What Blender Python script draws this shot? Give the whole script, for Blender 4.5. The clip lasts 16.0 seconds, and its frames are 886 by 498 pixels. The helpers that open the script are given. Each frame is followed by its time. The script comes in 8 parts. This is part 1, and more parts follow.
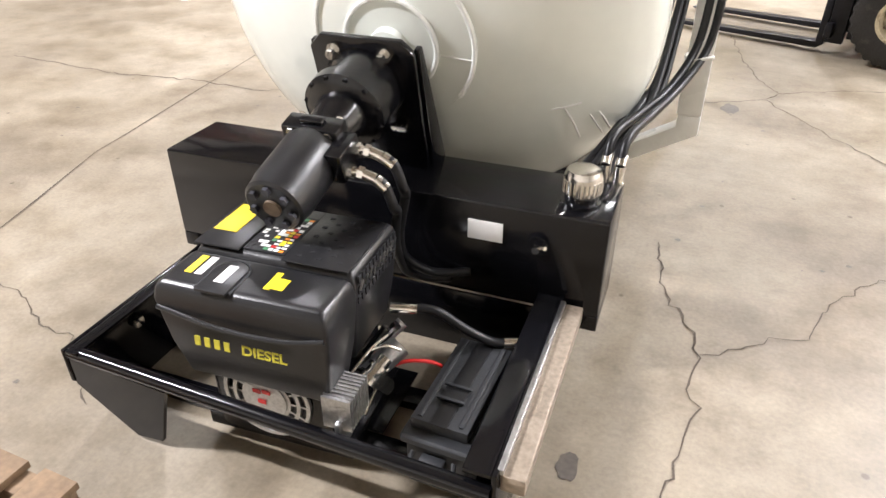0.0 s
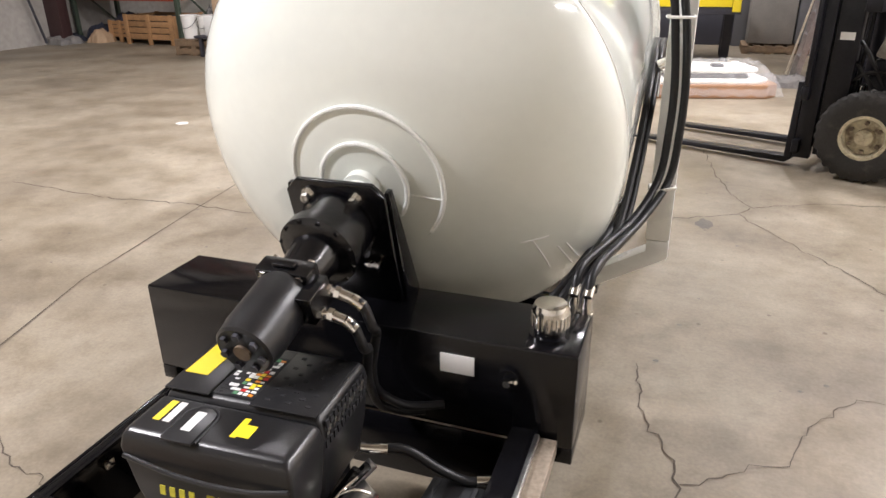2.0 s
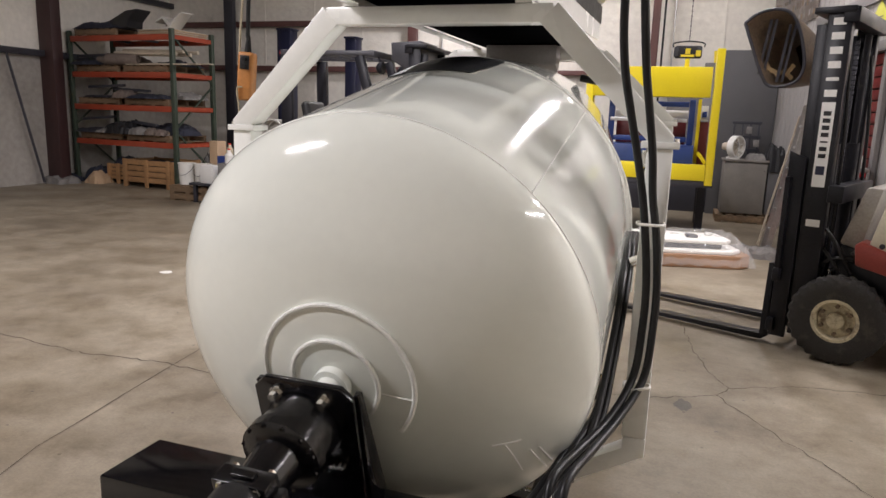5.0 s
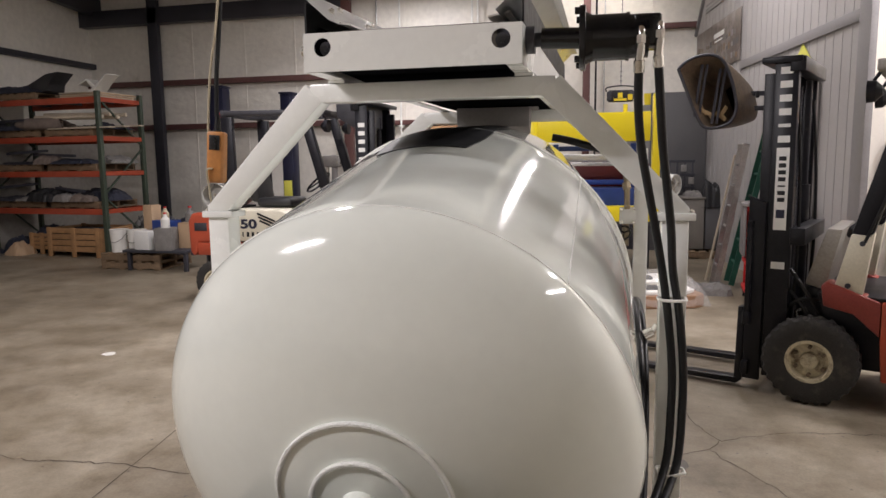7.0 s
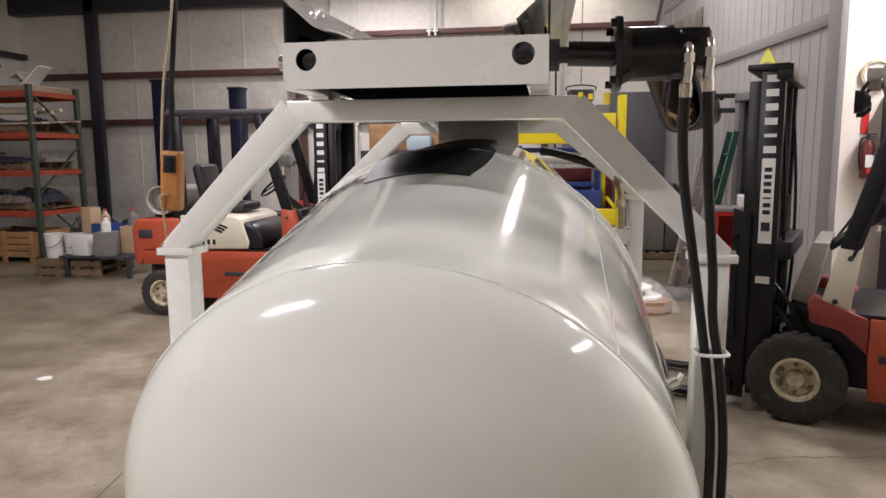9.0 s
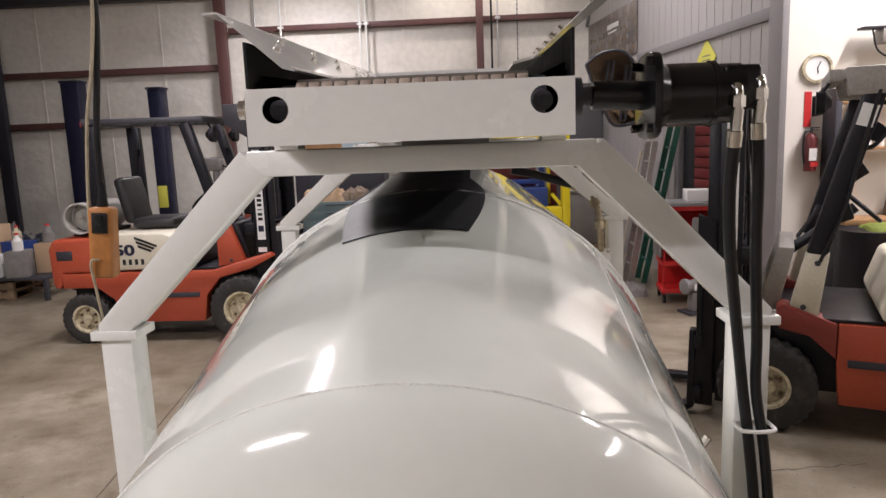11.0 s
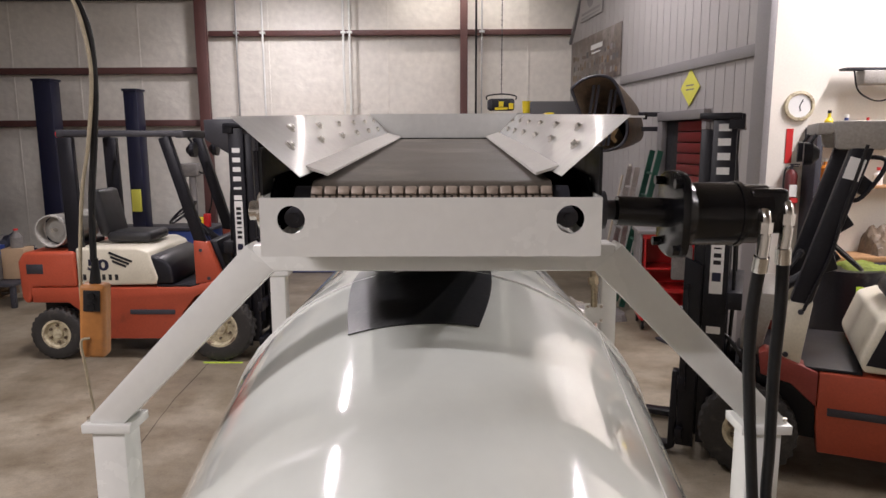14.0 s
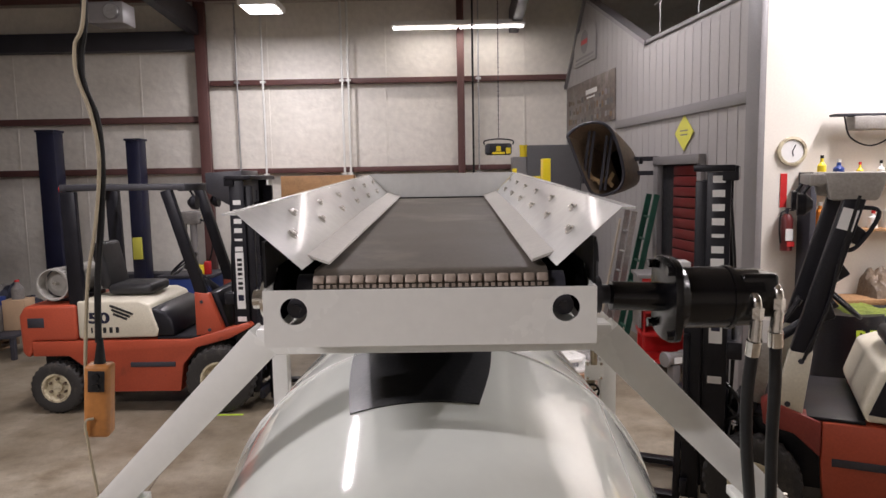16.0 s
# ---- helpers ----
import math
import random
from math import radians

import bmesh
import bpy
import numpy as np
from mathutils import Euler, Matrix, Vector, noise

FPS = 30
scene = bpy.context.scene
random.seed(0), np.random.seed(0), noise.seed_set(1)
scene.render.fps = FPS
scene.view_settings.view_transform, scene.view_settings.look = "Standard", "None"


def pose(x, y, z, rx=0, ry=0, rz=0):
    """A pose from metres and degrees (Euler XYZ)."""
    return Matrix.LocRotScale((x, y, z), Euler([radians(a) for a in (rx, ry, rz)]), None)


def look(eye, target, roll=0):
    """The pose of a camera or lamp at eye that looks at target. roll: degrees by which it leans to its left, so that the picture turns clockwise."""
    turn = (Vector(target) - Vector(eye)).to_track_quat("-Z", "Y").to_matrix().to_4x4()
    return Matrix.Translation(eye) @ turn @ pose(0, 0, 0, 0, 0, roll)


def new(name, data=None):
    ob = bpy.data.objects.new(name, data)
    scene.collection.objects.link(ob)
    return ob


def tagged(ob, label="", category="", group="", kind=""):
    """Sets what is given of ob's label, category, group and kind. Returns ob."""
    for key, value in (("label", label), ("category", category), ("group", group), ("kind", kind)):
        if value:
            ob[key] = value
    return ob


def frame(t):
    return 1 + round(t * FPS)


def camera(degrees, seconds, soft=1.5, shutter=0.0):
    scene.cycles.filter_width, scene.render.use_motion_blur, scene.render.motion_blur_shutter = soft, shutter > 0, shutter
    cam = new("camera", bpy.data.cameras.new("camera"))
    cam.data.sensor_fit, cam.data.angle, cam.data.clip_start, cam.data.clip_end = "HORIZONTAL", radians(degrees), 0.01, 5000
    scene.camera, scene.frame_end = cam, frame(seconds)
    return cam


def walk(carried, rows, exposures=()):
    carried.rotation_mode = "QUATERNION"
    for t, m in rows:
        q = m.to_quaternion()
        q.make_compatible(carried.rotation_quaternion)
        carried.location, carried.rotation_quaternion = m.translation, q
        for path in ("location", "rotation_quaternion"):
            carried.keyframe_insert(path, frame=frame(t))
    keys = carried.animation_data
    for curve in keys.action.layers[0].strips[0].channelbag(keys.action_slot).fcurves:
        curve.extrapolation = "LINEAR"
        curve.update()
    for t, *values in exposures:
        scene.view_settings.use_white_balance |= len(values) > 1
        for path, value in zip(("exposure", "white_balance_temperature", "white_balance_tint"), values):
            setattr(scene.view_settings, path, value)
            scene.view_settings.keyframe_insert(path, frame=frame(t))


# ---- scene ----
cam = camera(66.0, 16.0)
PATH = [
    (0, (1.092, 0.551, 1.344), (0.501, 2.151, 0.301), 0.1),
    (0.5, (1.125, 0.556, 1.37), (0.545, 2.205, 0.398), -0.1),
    (1, (1.135, 0.568, 1.39), (0.539, 2.247, 0.481), -0.2),
    (1.5, (1.143, 0.58, 1.415), (0.534, 2.287, 0.57), -0.6),
    (2, (1.154, 0.578, 1.443), (0.529, 2.311, 0.664), -0.7),
    (2.5, (1.161, 0.576, 1.469), (0.53, 2.34, 0.769), -0.5),
    (3, (1.171, 0.579, 1.496), (0.542, 2.373, 0.875), -0.2),
    (3.5, (1.187, 0.591, 1.529), (0.566, 2.411, 0.982), 0.2),
    (4, (1.185, 0.601, 1.552), (0.573, 2.444, 1.075), 0.3),
    (4.5, (1.173, 0.619, 1.572), (0.559, 2.474, 1.144), 1.0),
    (5, (1.163, 0.635, 1.603), (0.54, 2.497, 1.22), 1.9),
    (5.2, (1.134, 0.648, 1.615), (0.541, 2.524, 1.257), 2.0),
    (7.5, (0.823, 0.815, 1.758), (0.397, 2.754, 1.513), -0.4),
    (8, (0.788, 0.916, 1.794), (0.369, 2.857, 1.56), 0.7),
    (8.5, (0.74, 1.003, 1.808), (0.312, 2.941, 1.566), 0.9),
    (9, (0.637, 1.055, 1.834), (0.335, 3.013, 1.556), -0.5),
    (11.3, (0.4, 1.381, 2.013), (0.326, 3.354, 1.694), -1.3),
    (11.5, (0.387, 1.363, 2.008), (0.334, 3.338, 1.698), -0.7),
    (12, (0.388, 1.375, 2.07), (0.339, 3.35, 1.756), -2.2),
    (12.5, (0.373, 1.364, 2.115), (0.34, 3.337, 1.792), -1.3),
    (13, (0.357, 1.368, 2.152), (0.345, 3.341, 1.821), -1.2),
    (13.5, (0.348, 1.405, 2.207), (0.342, 3.376, 1.869), -1.0),
    (14, (0.329, 1.451, 2.246), (0.303, 3.425, 1.926), -0.2),
    (14.5, (0.322, 1.465, 2.282), (0.288, 3.442, 1.981), -0.2),
    (15, (0.325, 1.449, 2.314), (0.317, 3.431, 2.041), -0.1),
    (15.5, (0.331, 1.43, 2.344), (0.328, 3.418, 2.121), -0.2),
    (16, (0.333, 1.429, 2.359), (0.308, 3.418, 2.148), -1.0),
]
walk(cam, [(t, look(eye, target, roll)) for t, eye, target, roll in PATH],
     [(0, 0.25, 6200, 10), (1.5, -0.08, 6200, 11), (2.5, -0.5, 6450, 12), (3, -0.76, 6430, 12), (4, -0.8, 6480, 13), (5.2, -1.08, 6450, 13), (7.5, -1.26, 6480, 14), (8.5, -1.14, 6480, 15), (9.2, -1.24, 6480, 15), (11.5, -1.38, 6480, 16), (16, -1.58, 6450, 16)])
# ---------------------------------------------------------------- exposure is keyed in walk() above

# ---- world and lamps
world = bpy.data.worlds.new("world")
scene.world = world
world.use_nodes = True
world.node_tree.nodes["Background"].inputs[0].default_value = (0.9, 0.95, 1.0, 1)
world.node_tree.nodes["Background"].inputs[1].default_value = 0.008


def area_lamp(name, x, y, z, sx, sy, watts, color, aim=None):
    data = bpy.data.lights.new(name, "AREA")
    data.shape, data.size, data.size_y = "RECTANGLE", sx, sy
    data.energy, data.color = watts, color
    ob = new(name, data)
    ob.matrix_world = look((x, y, z), aim or (x, y + 0.001, 0))
    return ob


WARM, COOL = (1.0, 0.92, 0.84), (1.0, 0.955, 0.965)
CROSS_STRIP = (-4.2, 0.0, 5.6, 2.2, 1150)  # the same, its length along x
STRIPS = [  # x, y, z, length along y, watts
    # the strip at x 5.2 is added out of view to brighten the white wall
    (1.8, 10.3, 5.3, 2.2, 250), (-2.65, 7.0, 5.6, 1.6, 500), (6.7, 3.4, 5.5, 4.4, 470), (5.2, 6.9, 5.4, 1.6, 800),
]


# ---- materials
def nodes_of(name):
    m = bpy.data.materials.new(name)
    m.use_nodes = True
    return m, m.node_tree.nodes, m.node_tree.links, m.node_tree.nodes["Principled BSDF"]


def paint(name, col, rough=0.4, metal=0.0, vary=0.12, scale=3.0, fine=60.0, bump=0.04, coat=0.0, dirt=None, dirt_at=0.62, rvary=0.12):
    """A surface with colour and gloss that vary at a large and a small scale, with fine relief and, if dirt is given, stains."""
    m, n, l, p = nodes_of(name)
    tc = n.new("ShaderNodeTexCoord")
    big, small = n.new("ShaderNodeTexNoise"), n.new("ShaderNodeTexNoise")
    big.inputs["Scale"].default_value, big.inputs["Detail"].default_value = scale, 5
    small.inputs["Scale"].default_value, small.inputs["Detail"].default_value = fine, 3
    for t in (big, small):
        l.new(tc.outputs["Object"], t.inputs["Vector"])
    add = n.new("ShaderNodeMath")
    add.operation = "ADD"
    l.new(big.outputs["Fac"], add.inputs[0])
    l.new(small.outputs["Fac"], add.inputs[1])
    ramp = n.new("ShaderNodeMapRange")
    ramp.inputs["From Min"].default_value, ramp.inputs["From Max"].default_value = 0.65, 1.35
    ramp.inputs["To Min"].default_value, ramp.inputs["To Max"].default_value = 1 - vary, 1 + vary
    l.new(add.outputs[0], ramp.inputs["Value"])
    mul = n.new("ShaderNodeMix")
    mul.data_type, mul.blend_type = "RGBA", "MULTIPLY"
    mul.inputs["Factor"].default_value = 1
    mul.inputs[6].default_value = (*col, 1)
    l.new(ramp.outputs[0], mul.inputs[7])
    out = mul.outputs[2]
    if dirt:
        mask = n.new("ShaderNodeTexNoise")
        mask.inputs["Scale"].default_value, mask.inputs["Detail"].default_value = scale * 0.7, 8
        mask.inputs["Roughness"].default_value = 0.65
        shift = n.new("ShaderNodeVectorMath")
        shift.operation = "ADD"
        shift.inputs[1].default_value = (7.3, 1.9, 4.1)
        l.new(tc.outputs["Object"], shift.inputs[0])
        l.new(shift.outputs[0], mask.inputs["Vector"])
        cut = n.new("ShaderNodeMapRange")
        cut.inputs["From Min"].default_value, cut.inputs["From Max"].default_value = dirt_at, dirt_at + 0.16
        l.new(mask.outputs["Fac"], cut.inputs["Value"])
        mix = n.new("ShaderNodeMix")
        mix.data_type = "RGBA"
        mix.inputs[7].default_value = (*dirt, 1)
        l.new(cut.outputs[0], mix.inputs["Factor"])
        l.new(out, mix.inputs[6])
        out = mix.outputs[2]
    l.new(out, p.inputs["Base Color"])
    rr = n.new("ShaderNodeMapRange")
    rr.inputs["From Min"].default_value, rr.inputs["From Max"].default_value = 0.3, 0.7
    rr.inputs["To Min"].default_value, rr.inputs["To Max"].default_value = max(0.02, rough - rvary * rough), min(1, rough + rvary * rough)
    l.new(big.outputs["Fac"], rr.inputs["Value"])
    l.new(rr.outputs[0], p.inputs["Roughness"])
    p.inputs["Metallic"].default_value = metal
    p.inputs["Coat Weight"].default_value = coat
    p.inputs["Coat Roughness"].default_value = 0.06
    if bump:
        b = n.new("ShaderNodeBump")
        b.inputs["Strength"].default_value, b.inputs["Distance"].default_value = bump, 0.01
        l.new(small.outputs["Fac"], b.inputs["Height"])
        l.new(b.outputs[0], p.inputs["Normal"])
    return m


def concrete_floor():
    m, n, l, p = nodes_of("concrete")
    tc = n.new("ShaderNodeTexCoord")

    def noise_tex(scale, detail, rough=0.5):
        t = n.new("ShaderNodeTexNoise")
        t.inputs["Scale"].default_value, t.inputs["Detail"].default_value, t.inputs["Roughness"].default_value = scale, detail, rough
        l.new(tc.outputs["Object"], t.inputs["Vector"])
        return t

    def ramp(src, stops):
        r = n.new("ShaderNodeValToRGB")
        while len(r.color_ramp.elements) < len(stops):
            r.color_ramp.elements.new(0.5)
        for e, (at, c) in zip(r.color_ramp.elements, stops):
            e.position, e.color = at, (*c, 1)
        l.new(src, r.inputs[0])
        return r

    def mix(kind, fac, a, b):
        x = n.new("ShaderNodeMix")
        x.data_type, x.blend_type = "RGBA", kind
        x.inputs["Factor"].default_value = fac
        l.new(a, x.inputs[6])
        l.new(b, x.inputs[7])
        return x.outputs[2]

    cloud = ramp(noise_tex(0.55, 6, 0.6).outputs["Fac"], [(0.28, (0.135, 0.110, 0.080)), (0.45, (0.235, 0.198, 0.146)), (0.56, (0.275, 0.236, 0.178)), (0.72, (0.37, 0.327, 0.254))])
    blot = ramp(noise_tex(2.6, 7, 0.62).outputs["Fac"], [(0.3, (0.60, 0.56, 0.50)), (0.44, (0.86, 0.84, 0.80)), (0.58, (1.02, 1.02, 1.02)), (0.72, (1.22, 1.21, 1.19))])
    grain = ramp(noise_tex(70, 4, 0.6).outputs["Fac"], [(0.3, (0.86, 0.86, 0.86)), (0.7, (1.08, 1.08, 1.08))])
    specks = n.new("ShaderNodeTexVoronoi")
    specks.inputs["Scale"].default_value = 5.0
    l.new(tc.outputs["Object"], specks.inputs["Vector"])
    dots = ramp(specks.outputs["Distance"], [(0.035, (0.45, 0.42, 0.4)), (0.06, (1, 1, 1))])
    mott = ramp(noise_tex(9.0, 6, 0.65).outputs["Fac"], [(0.3, (0.84, 0.83, 0.81)), (0.5, (1, 1, 1)), (0.7, (1.09, 1.09, 1.08))])
    col = mix("MULTIPLY", 1.0, cloud.outputs[0], blot.outputs[0])
    col = mix("MULTIPLY", 1.0, col, mott.outputs[0])
    col = mix("MULTIPLY", 1.0, col, grain.outputs[0])
    col = mix("MULTIPLY", 0.8, col, dots.outputs[0])
    l.new(col, p.inputs["Base Color"])
    rr = ramp(noise_tex(1.3, 5).outputs["Fac"], [(0.3, (0.38,) * 3), (0.7, (0.6,) * 3)])
    l.new(rr.outputs[0], p.inputs["Roughness"])
    b = n.new("ShaderNodeBump")
    b.inputs["Strength"].default_value, b.inputs["Distance"].default_value = 0.06, 0.01
    l.new(noise_tex(35, 5).outputs["Fac"], b.inputs["Height"])
    l.new(b.outputs[0], p.inputs["Normal"])
    return m


def insulation():
    """White vinyl-faced insulation, soft bulges and wrinkles between the girts."""
    m = paint("insulation", (0.80, 0.77, 0.70), 0.5, vary=0.1, scale=0.9, fine=9, bump=0.0, dirt=(0.42, 0.38, 0.32), dirt_at=0.66)
    n, l = m.node_tree.nodes, m.node_tree.links
    p = n["Principled BSDF"]
    tc = n.new("ShaderNodeTexCoord")
    mp = n.new("ShaderNodeMapping")
    mp.inputs["Scale"].default_value = (1.4, 1.4, 1.8)
    l.new(tc.outputs["Object"], mp.inputs["Vector"])
    t = n.new("ShaderNodeTexNoise")
    t.inputs["Scale"].default_value, t.inputs["Detail"].default_value, t.inputs["Distortion"].default_value = 1.6, 3, 0.25
    l.new(mp.outputs[0], t.inputs["Vector"])
    b = n.new("ShaderNodeBump")
    b.inputs["Strength"].default_value, b.inputs["Distance"].default_value = 0.34, 0.10
    l.new(t.outputs["Fac"], b.inputs["Height"])
    l.new(b.outputs[0], p.inputs["Normal"])
    return m


def glow(name, col, strength):
    m, n, l, p = nodes_of(name)
    p.inputs["Base Color"].default_value = (*col, 1)
    p.inputs["Emission Color"].default_value = (*col, 1)
    p.inputs["Emission Strength"].default_value = strength
    return m


def clear(name, rough=0.08, col=(1, 1, 1)):
    m, n, l, p = nodes_of(name)
    p.inputs["Base Color"].default_value = (*col, 1)
    p.inputs["Transmission Weight"].default_value = 1
    p.inputs["Roughness"].default_value = rough
    p.inputs["IOR"].default_value = 1.3
    return m


M_FLOOR = concrete_floor()
M_CRACK = paint("crack_dark", (0.085, 0.068, 0.052), 0.9, vary=0.3, scale=8)
M_OIL = paint("oil_stain", (0.115, 0.10, 0.085), 0.5, vary=0.3, scale=9)
M_INSUL = insulation()
M_GIRT = paint("red_oxide_steel", (0.115, 0.05, 0.045), 0.55, vary=0.25, scale=2)
M_COLUMN = paint("dark_maroon_steel", (0.045, 0.02, 0.02), 0.55, vary=0.25, scale=2)
M_STEEL_DK = paint("dark_steel", (0.035, 0.035, 0.045), 0.5, vary=0.3, scale=2)
M_ROOF = paint("roof_sheet", (0.46, 0.43, 0.38), 0.6, vary=0.2, scale=1)
M_DRUM = paint("drum_paint", (0.81, 0.84, 0.78), 0.10, vary=0.02, scale=1.5, fine=25, bump=0.004, coat=0.8, rvary=0.2)
M_DRUM.node_tree.nodes["Principled BSDF"].inputs["Coat Roughness"].default_value = 0.03
M_WELD = paint("weld_bead", (0.84, 0.85, 0.81), 0.2, vary=0.08, scale=40, fine=160, bump=0.5)
M_FRAME = paint("grey_white_paint", (0.80, 0.805, 0.77), 0.26, vary=0.03, scale=4, fine=40, bump=0.02, coat=0.25, dirt=(0.66, 0.64, 0.59), dirt_at=0.68)
M_BLACK = paint("black_gloss_paint", (0.004, 0.004, 0.005), 0.14, vary=0.3, scale=5, fine=50, bump=0.02, coat=0.2, rvary=0.3)
M_CAST = paint("black_cast_iron", (0.004, 0.004, 0.005), 0.2, vary=0.3, scale=12, fine=90, bump=0.04)
M_PLASTIC = paint("black_plastic", (0.012, 0.012, 0.013), 0.33, vary=0.15, scale=10, fine=220, bump=0.06)
M_BATT = paint("battery_box_plastic", (0.028, 0.030, 0.033), 0.5, vary=0.15, scale=10, fine=150, bump=0.08)
M_RUBBER = paint("hose_rubber", (0.011, 0.011, 0.012), 0.4, vary=0.2, scale=20, fine=120, bump=0.05)
M_TYRE = paint("tyre_rubber", (0.028, 0.026, 0.024), 0.75, vary=0.3, scale=12, fine=90, bump=0.15, dirt=(0.07, 0.06, 0.05), dirt_at=0.55)
M_CHROME = paint("plated_steel", (0.72, 0.70, 0.66), 0.16, metal=1, vary=0.1, scale=20, fine=80)
M_ALU = paint("cast_aluminium", (0.55, 0.55, 0.55), 0.38, metal=1, vary=0.2, scale=30, fine=120, bump=0.2)
M_GALV = paint("hopper_sheet", (0.70, 0.71, 0.69), 0.2, vary=0.06, scale=3, fine=30, bump=0.02, coat=0.5, dirt=(0.55, 0.53, 0.48), dirt_at=0.64)
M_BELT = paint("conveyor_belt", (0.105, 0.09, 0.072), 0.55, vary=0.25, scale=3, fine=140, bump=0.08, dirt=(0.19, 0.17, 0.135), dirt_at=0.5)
# near-black with no specular, keeps the conveyor's underside and inner sides dark
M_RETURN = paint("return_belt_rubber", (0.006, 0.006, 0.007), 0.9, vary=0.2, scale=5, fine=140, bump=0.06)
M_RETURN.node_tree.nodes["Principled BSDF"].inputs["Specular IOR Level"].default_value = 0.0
M_DRUMSHEET = paint("black_drum_sheet", (0.026, 0.027, 0.029), 0.42, vary=0.4, scale=7, fine=90, bump=0.03, dirt=(0.10, 0.10, 0.10), dirt_at=0.60)
M_CLIP = paint("belt_fastener", (0.40, 0.33, 0.27), 0.5, metal=0.3, vary=0.2, scale=30)
M_TREAD = paint("scuffed_bare_plate", (0.30, 0.25, 0.195), 0.38, metal=0.25, vary=0.3, scale=10, fine=80, bump=0.08, dirt=(0.16, 0.13, 0.10), dirt_at=0.56)
M_SKIRT = paint("white_skirt_rubber", (0.66, 0.64, 0.59), 0.55, vary=0.08, scale=8, bump=0.04)
M_RED = paint("forklift_red", (0.44, 0.075, 0.035), 0.38, vary=0.12, scale=3, bump=0.03, dirt=(0.20, 0.05, 0.03), dirt_at=0.6)
# the forklift red again, with shade put into the fender's colour
M_REDSHADE = paint("shaded_forklift_red", (0.26, 0.04, 0.03), 0.4, vary=0.15, scale=3, bump=0.03, dirt=(0.10, 0.025, 0.022), dirt_at=0.58)
M_CREAM = paint("forklift_cream", (0.66, 0.62, 0.50), 0.42, vary=0.1, scale=4, dirt=(0.42, 0.37, 0.28), dirt_at=0.62)
M_FLBLK = paint("forklift_black", (0.011, 0.011, 0.015), 0.36, vary=0.35, scale=5, fine=60, bump=0.05, dirt=(0.06, 0.055, 0.05), dirt_at=0.62)
M_RIM = paint("cream_rim", (0.58, 0.52, 0.36), 0.5, vary=0.2, scale=15, dirt=(0.17, 0.12, 0.08), dirt_at=0.5)
M_TANK = paint("gas_tank_grey", (0.42, 0.41, 0.38), 0.4, vary=0.15, scale=8, dirt=(0.2, 0.17, 0.13), dirt_at=0.6)
M_SEAT = paint("black_vinyl", (0.02, 0.02, 0.022), 0.45, vary=0.2, scale=12, fine=150, bump=0.08)
M_WHITE = paint("white_plastic", (0.78, 0.77, 0.73), 0.42, vary=0.05, scale=8, dirt=(0.55, 0.52, 0.46), dirt_at=0.66)
M_WPAINT = paint("white_wall_paint", (0.80, 0.76, 0.68), 0.6, vary=0.05, scale=1.5, fine=50, bump=0.04, dirt=(0.62, 0.57, 0.48), dirt_at=0.7)
M_SIDING = paint("grey_siding", (0.35, 0.335, 0.325), 0.42, vary=0.05, scale=2, fine=30, bump=0.02)
M_CASEGREY = paint("scuffed_case_grey", (0.19, 0.175, 0.155), 0.5, vary=0.2, scale=5, dirt=(0.16, 0.14, 0.12), dirt_at=0.58)
M_TRIM = paint("grey_trim", (0.22, 0.21, 0.21), 0.45, vary=0.1, scale=3)
M_YELLOW = paint("machine_yellow", (0.82, 0.66, 0.015), 0.36, vary=0.06, scale=3)
M_BLUE = paint("machine_blue", (0.02, 0.05, 0.22), 0.4, vary=0.2, scale=4)
M_NAVY = paint("lift_navy", (0.008, 0.010, 0.034), 0.4, vary=0.25, scale=3)
M_ORANGE = paint("rack_orange", (0.36, 0.058, 0.024), 0.45, vary=0.2, scale=5, dirt=(0.2, 0.06, 0.03), dirt_at=0.6)
M_GREEN = paint("rack_green", (0.045, 0.062, 0.043), 0.5, vary=0.25, scale=5)
M_WOOD = paint("crate_wood", (0.36, 0.20, 0.09), 0.65, vary=0.3, scale=6, fine=40, bump=0.1)
M_PALEBLUE = paint("pale_blue_card", (0.42, 0.52, 0.58), 0.6, vary=0.1, scale=6)
M_TEAL = paint("teal_grey_steel", (0.13, 0.19, 0.20), 0.4, vary=0.15, scale=4, dirt=(0.09, 0.11, 0.11), dirt_at=0.6)
M_BRASS = paint("dull_brass", (0.30, 0.25, 0.17), 0.42, metal=0.8, vary=0.3, scale=30, fine=90, bump=0.1)
M_PALLET = paint("pallet_wood", (0.20, 0.135, 0.08), 0.7, vary=0.35, scale=9, fine=50, bump=0.15)
M_CARD = paint("cardboard", (0.46, 0.32, 0.20), 0.75, vary=0.12, scale=6)
M_TRAY = paint("brown_corrugated_card", (0.27, 0.145, 0.075), 0.75, vary=0.15, scale=6)
M_DARKFAB = paint("dark_cloth", (0.025, 0.028, 0.045), 0.8, vary=0.4, scale=9, fine=60, bump=0.2)
M_GREYFAB = paint("grey_cloth", (0.20, 0.19, 0.18), 0.85, vary=0.3, scale=9, fine=60, bump=0.2)
M_TAUPE = paint("taupe_cloth", (0.17, 0.135, 0.115), 0.85, vary=0.3, scale=9, fine=60, bump=0.2)
M_BEIGE = paint("beige_sheet", (0.52, 0.45, 0.35), 0.7, vary=0.2, scale=7)
M_PENDANT = paint("pendant_orange", (0.46, 0.19, 0.05), 0.45, vary=0.15, scale=14, dirt=(0.3, 0.14, 0.05), dirt_at=0.6)
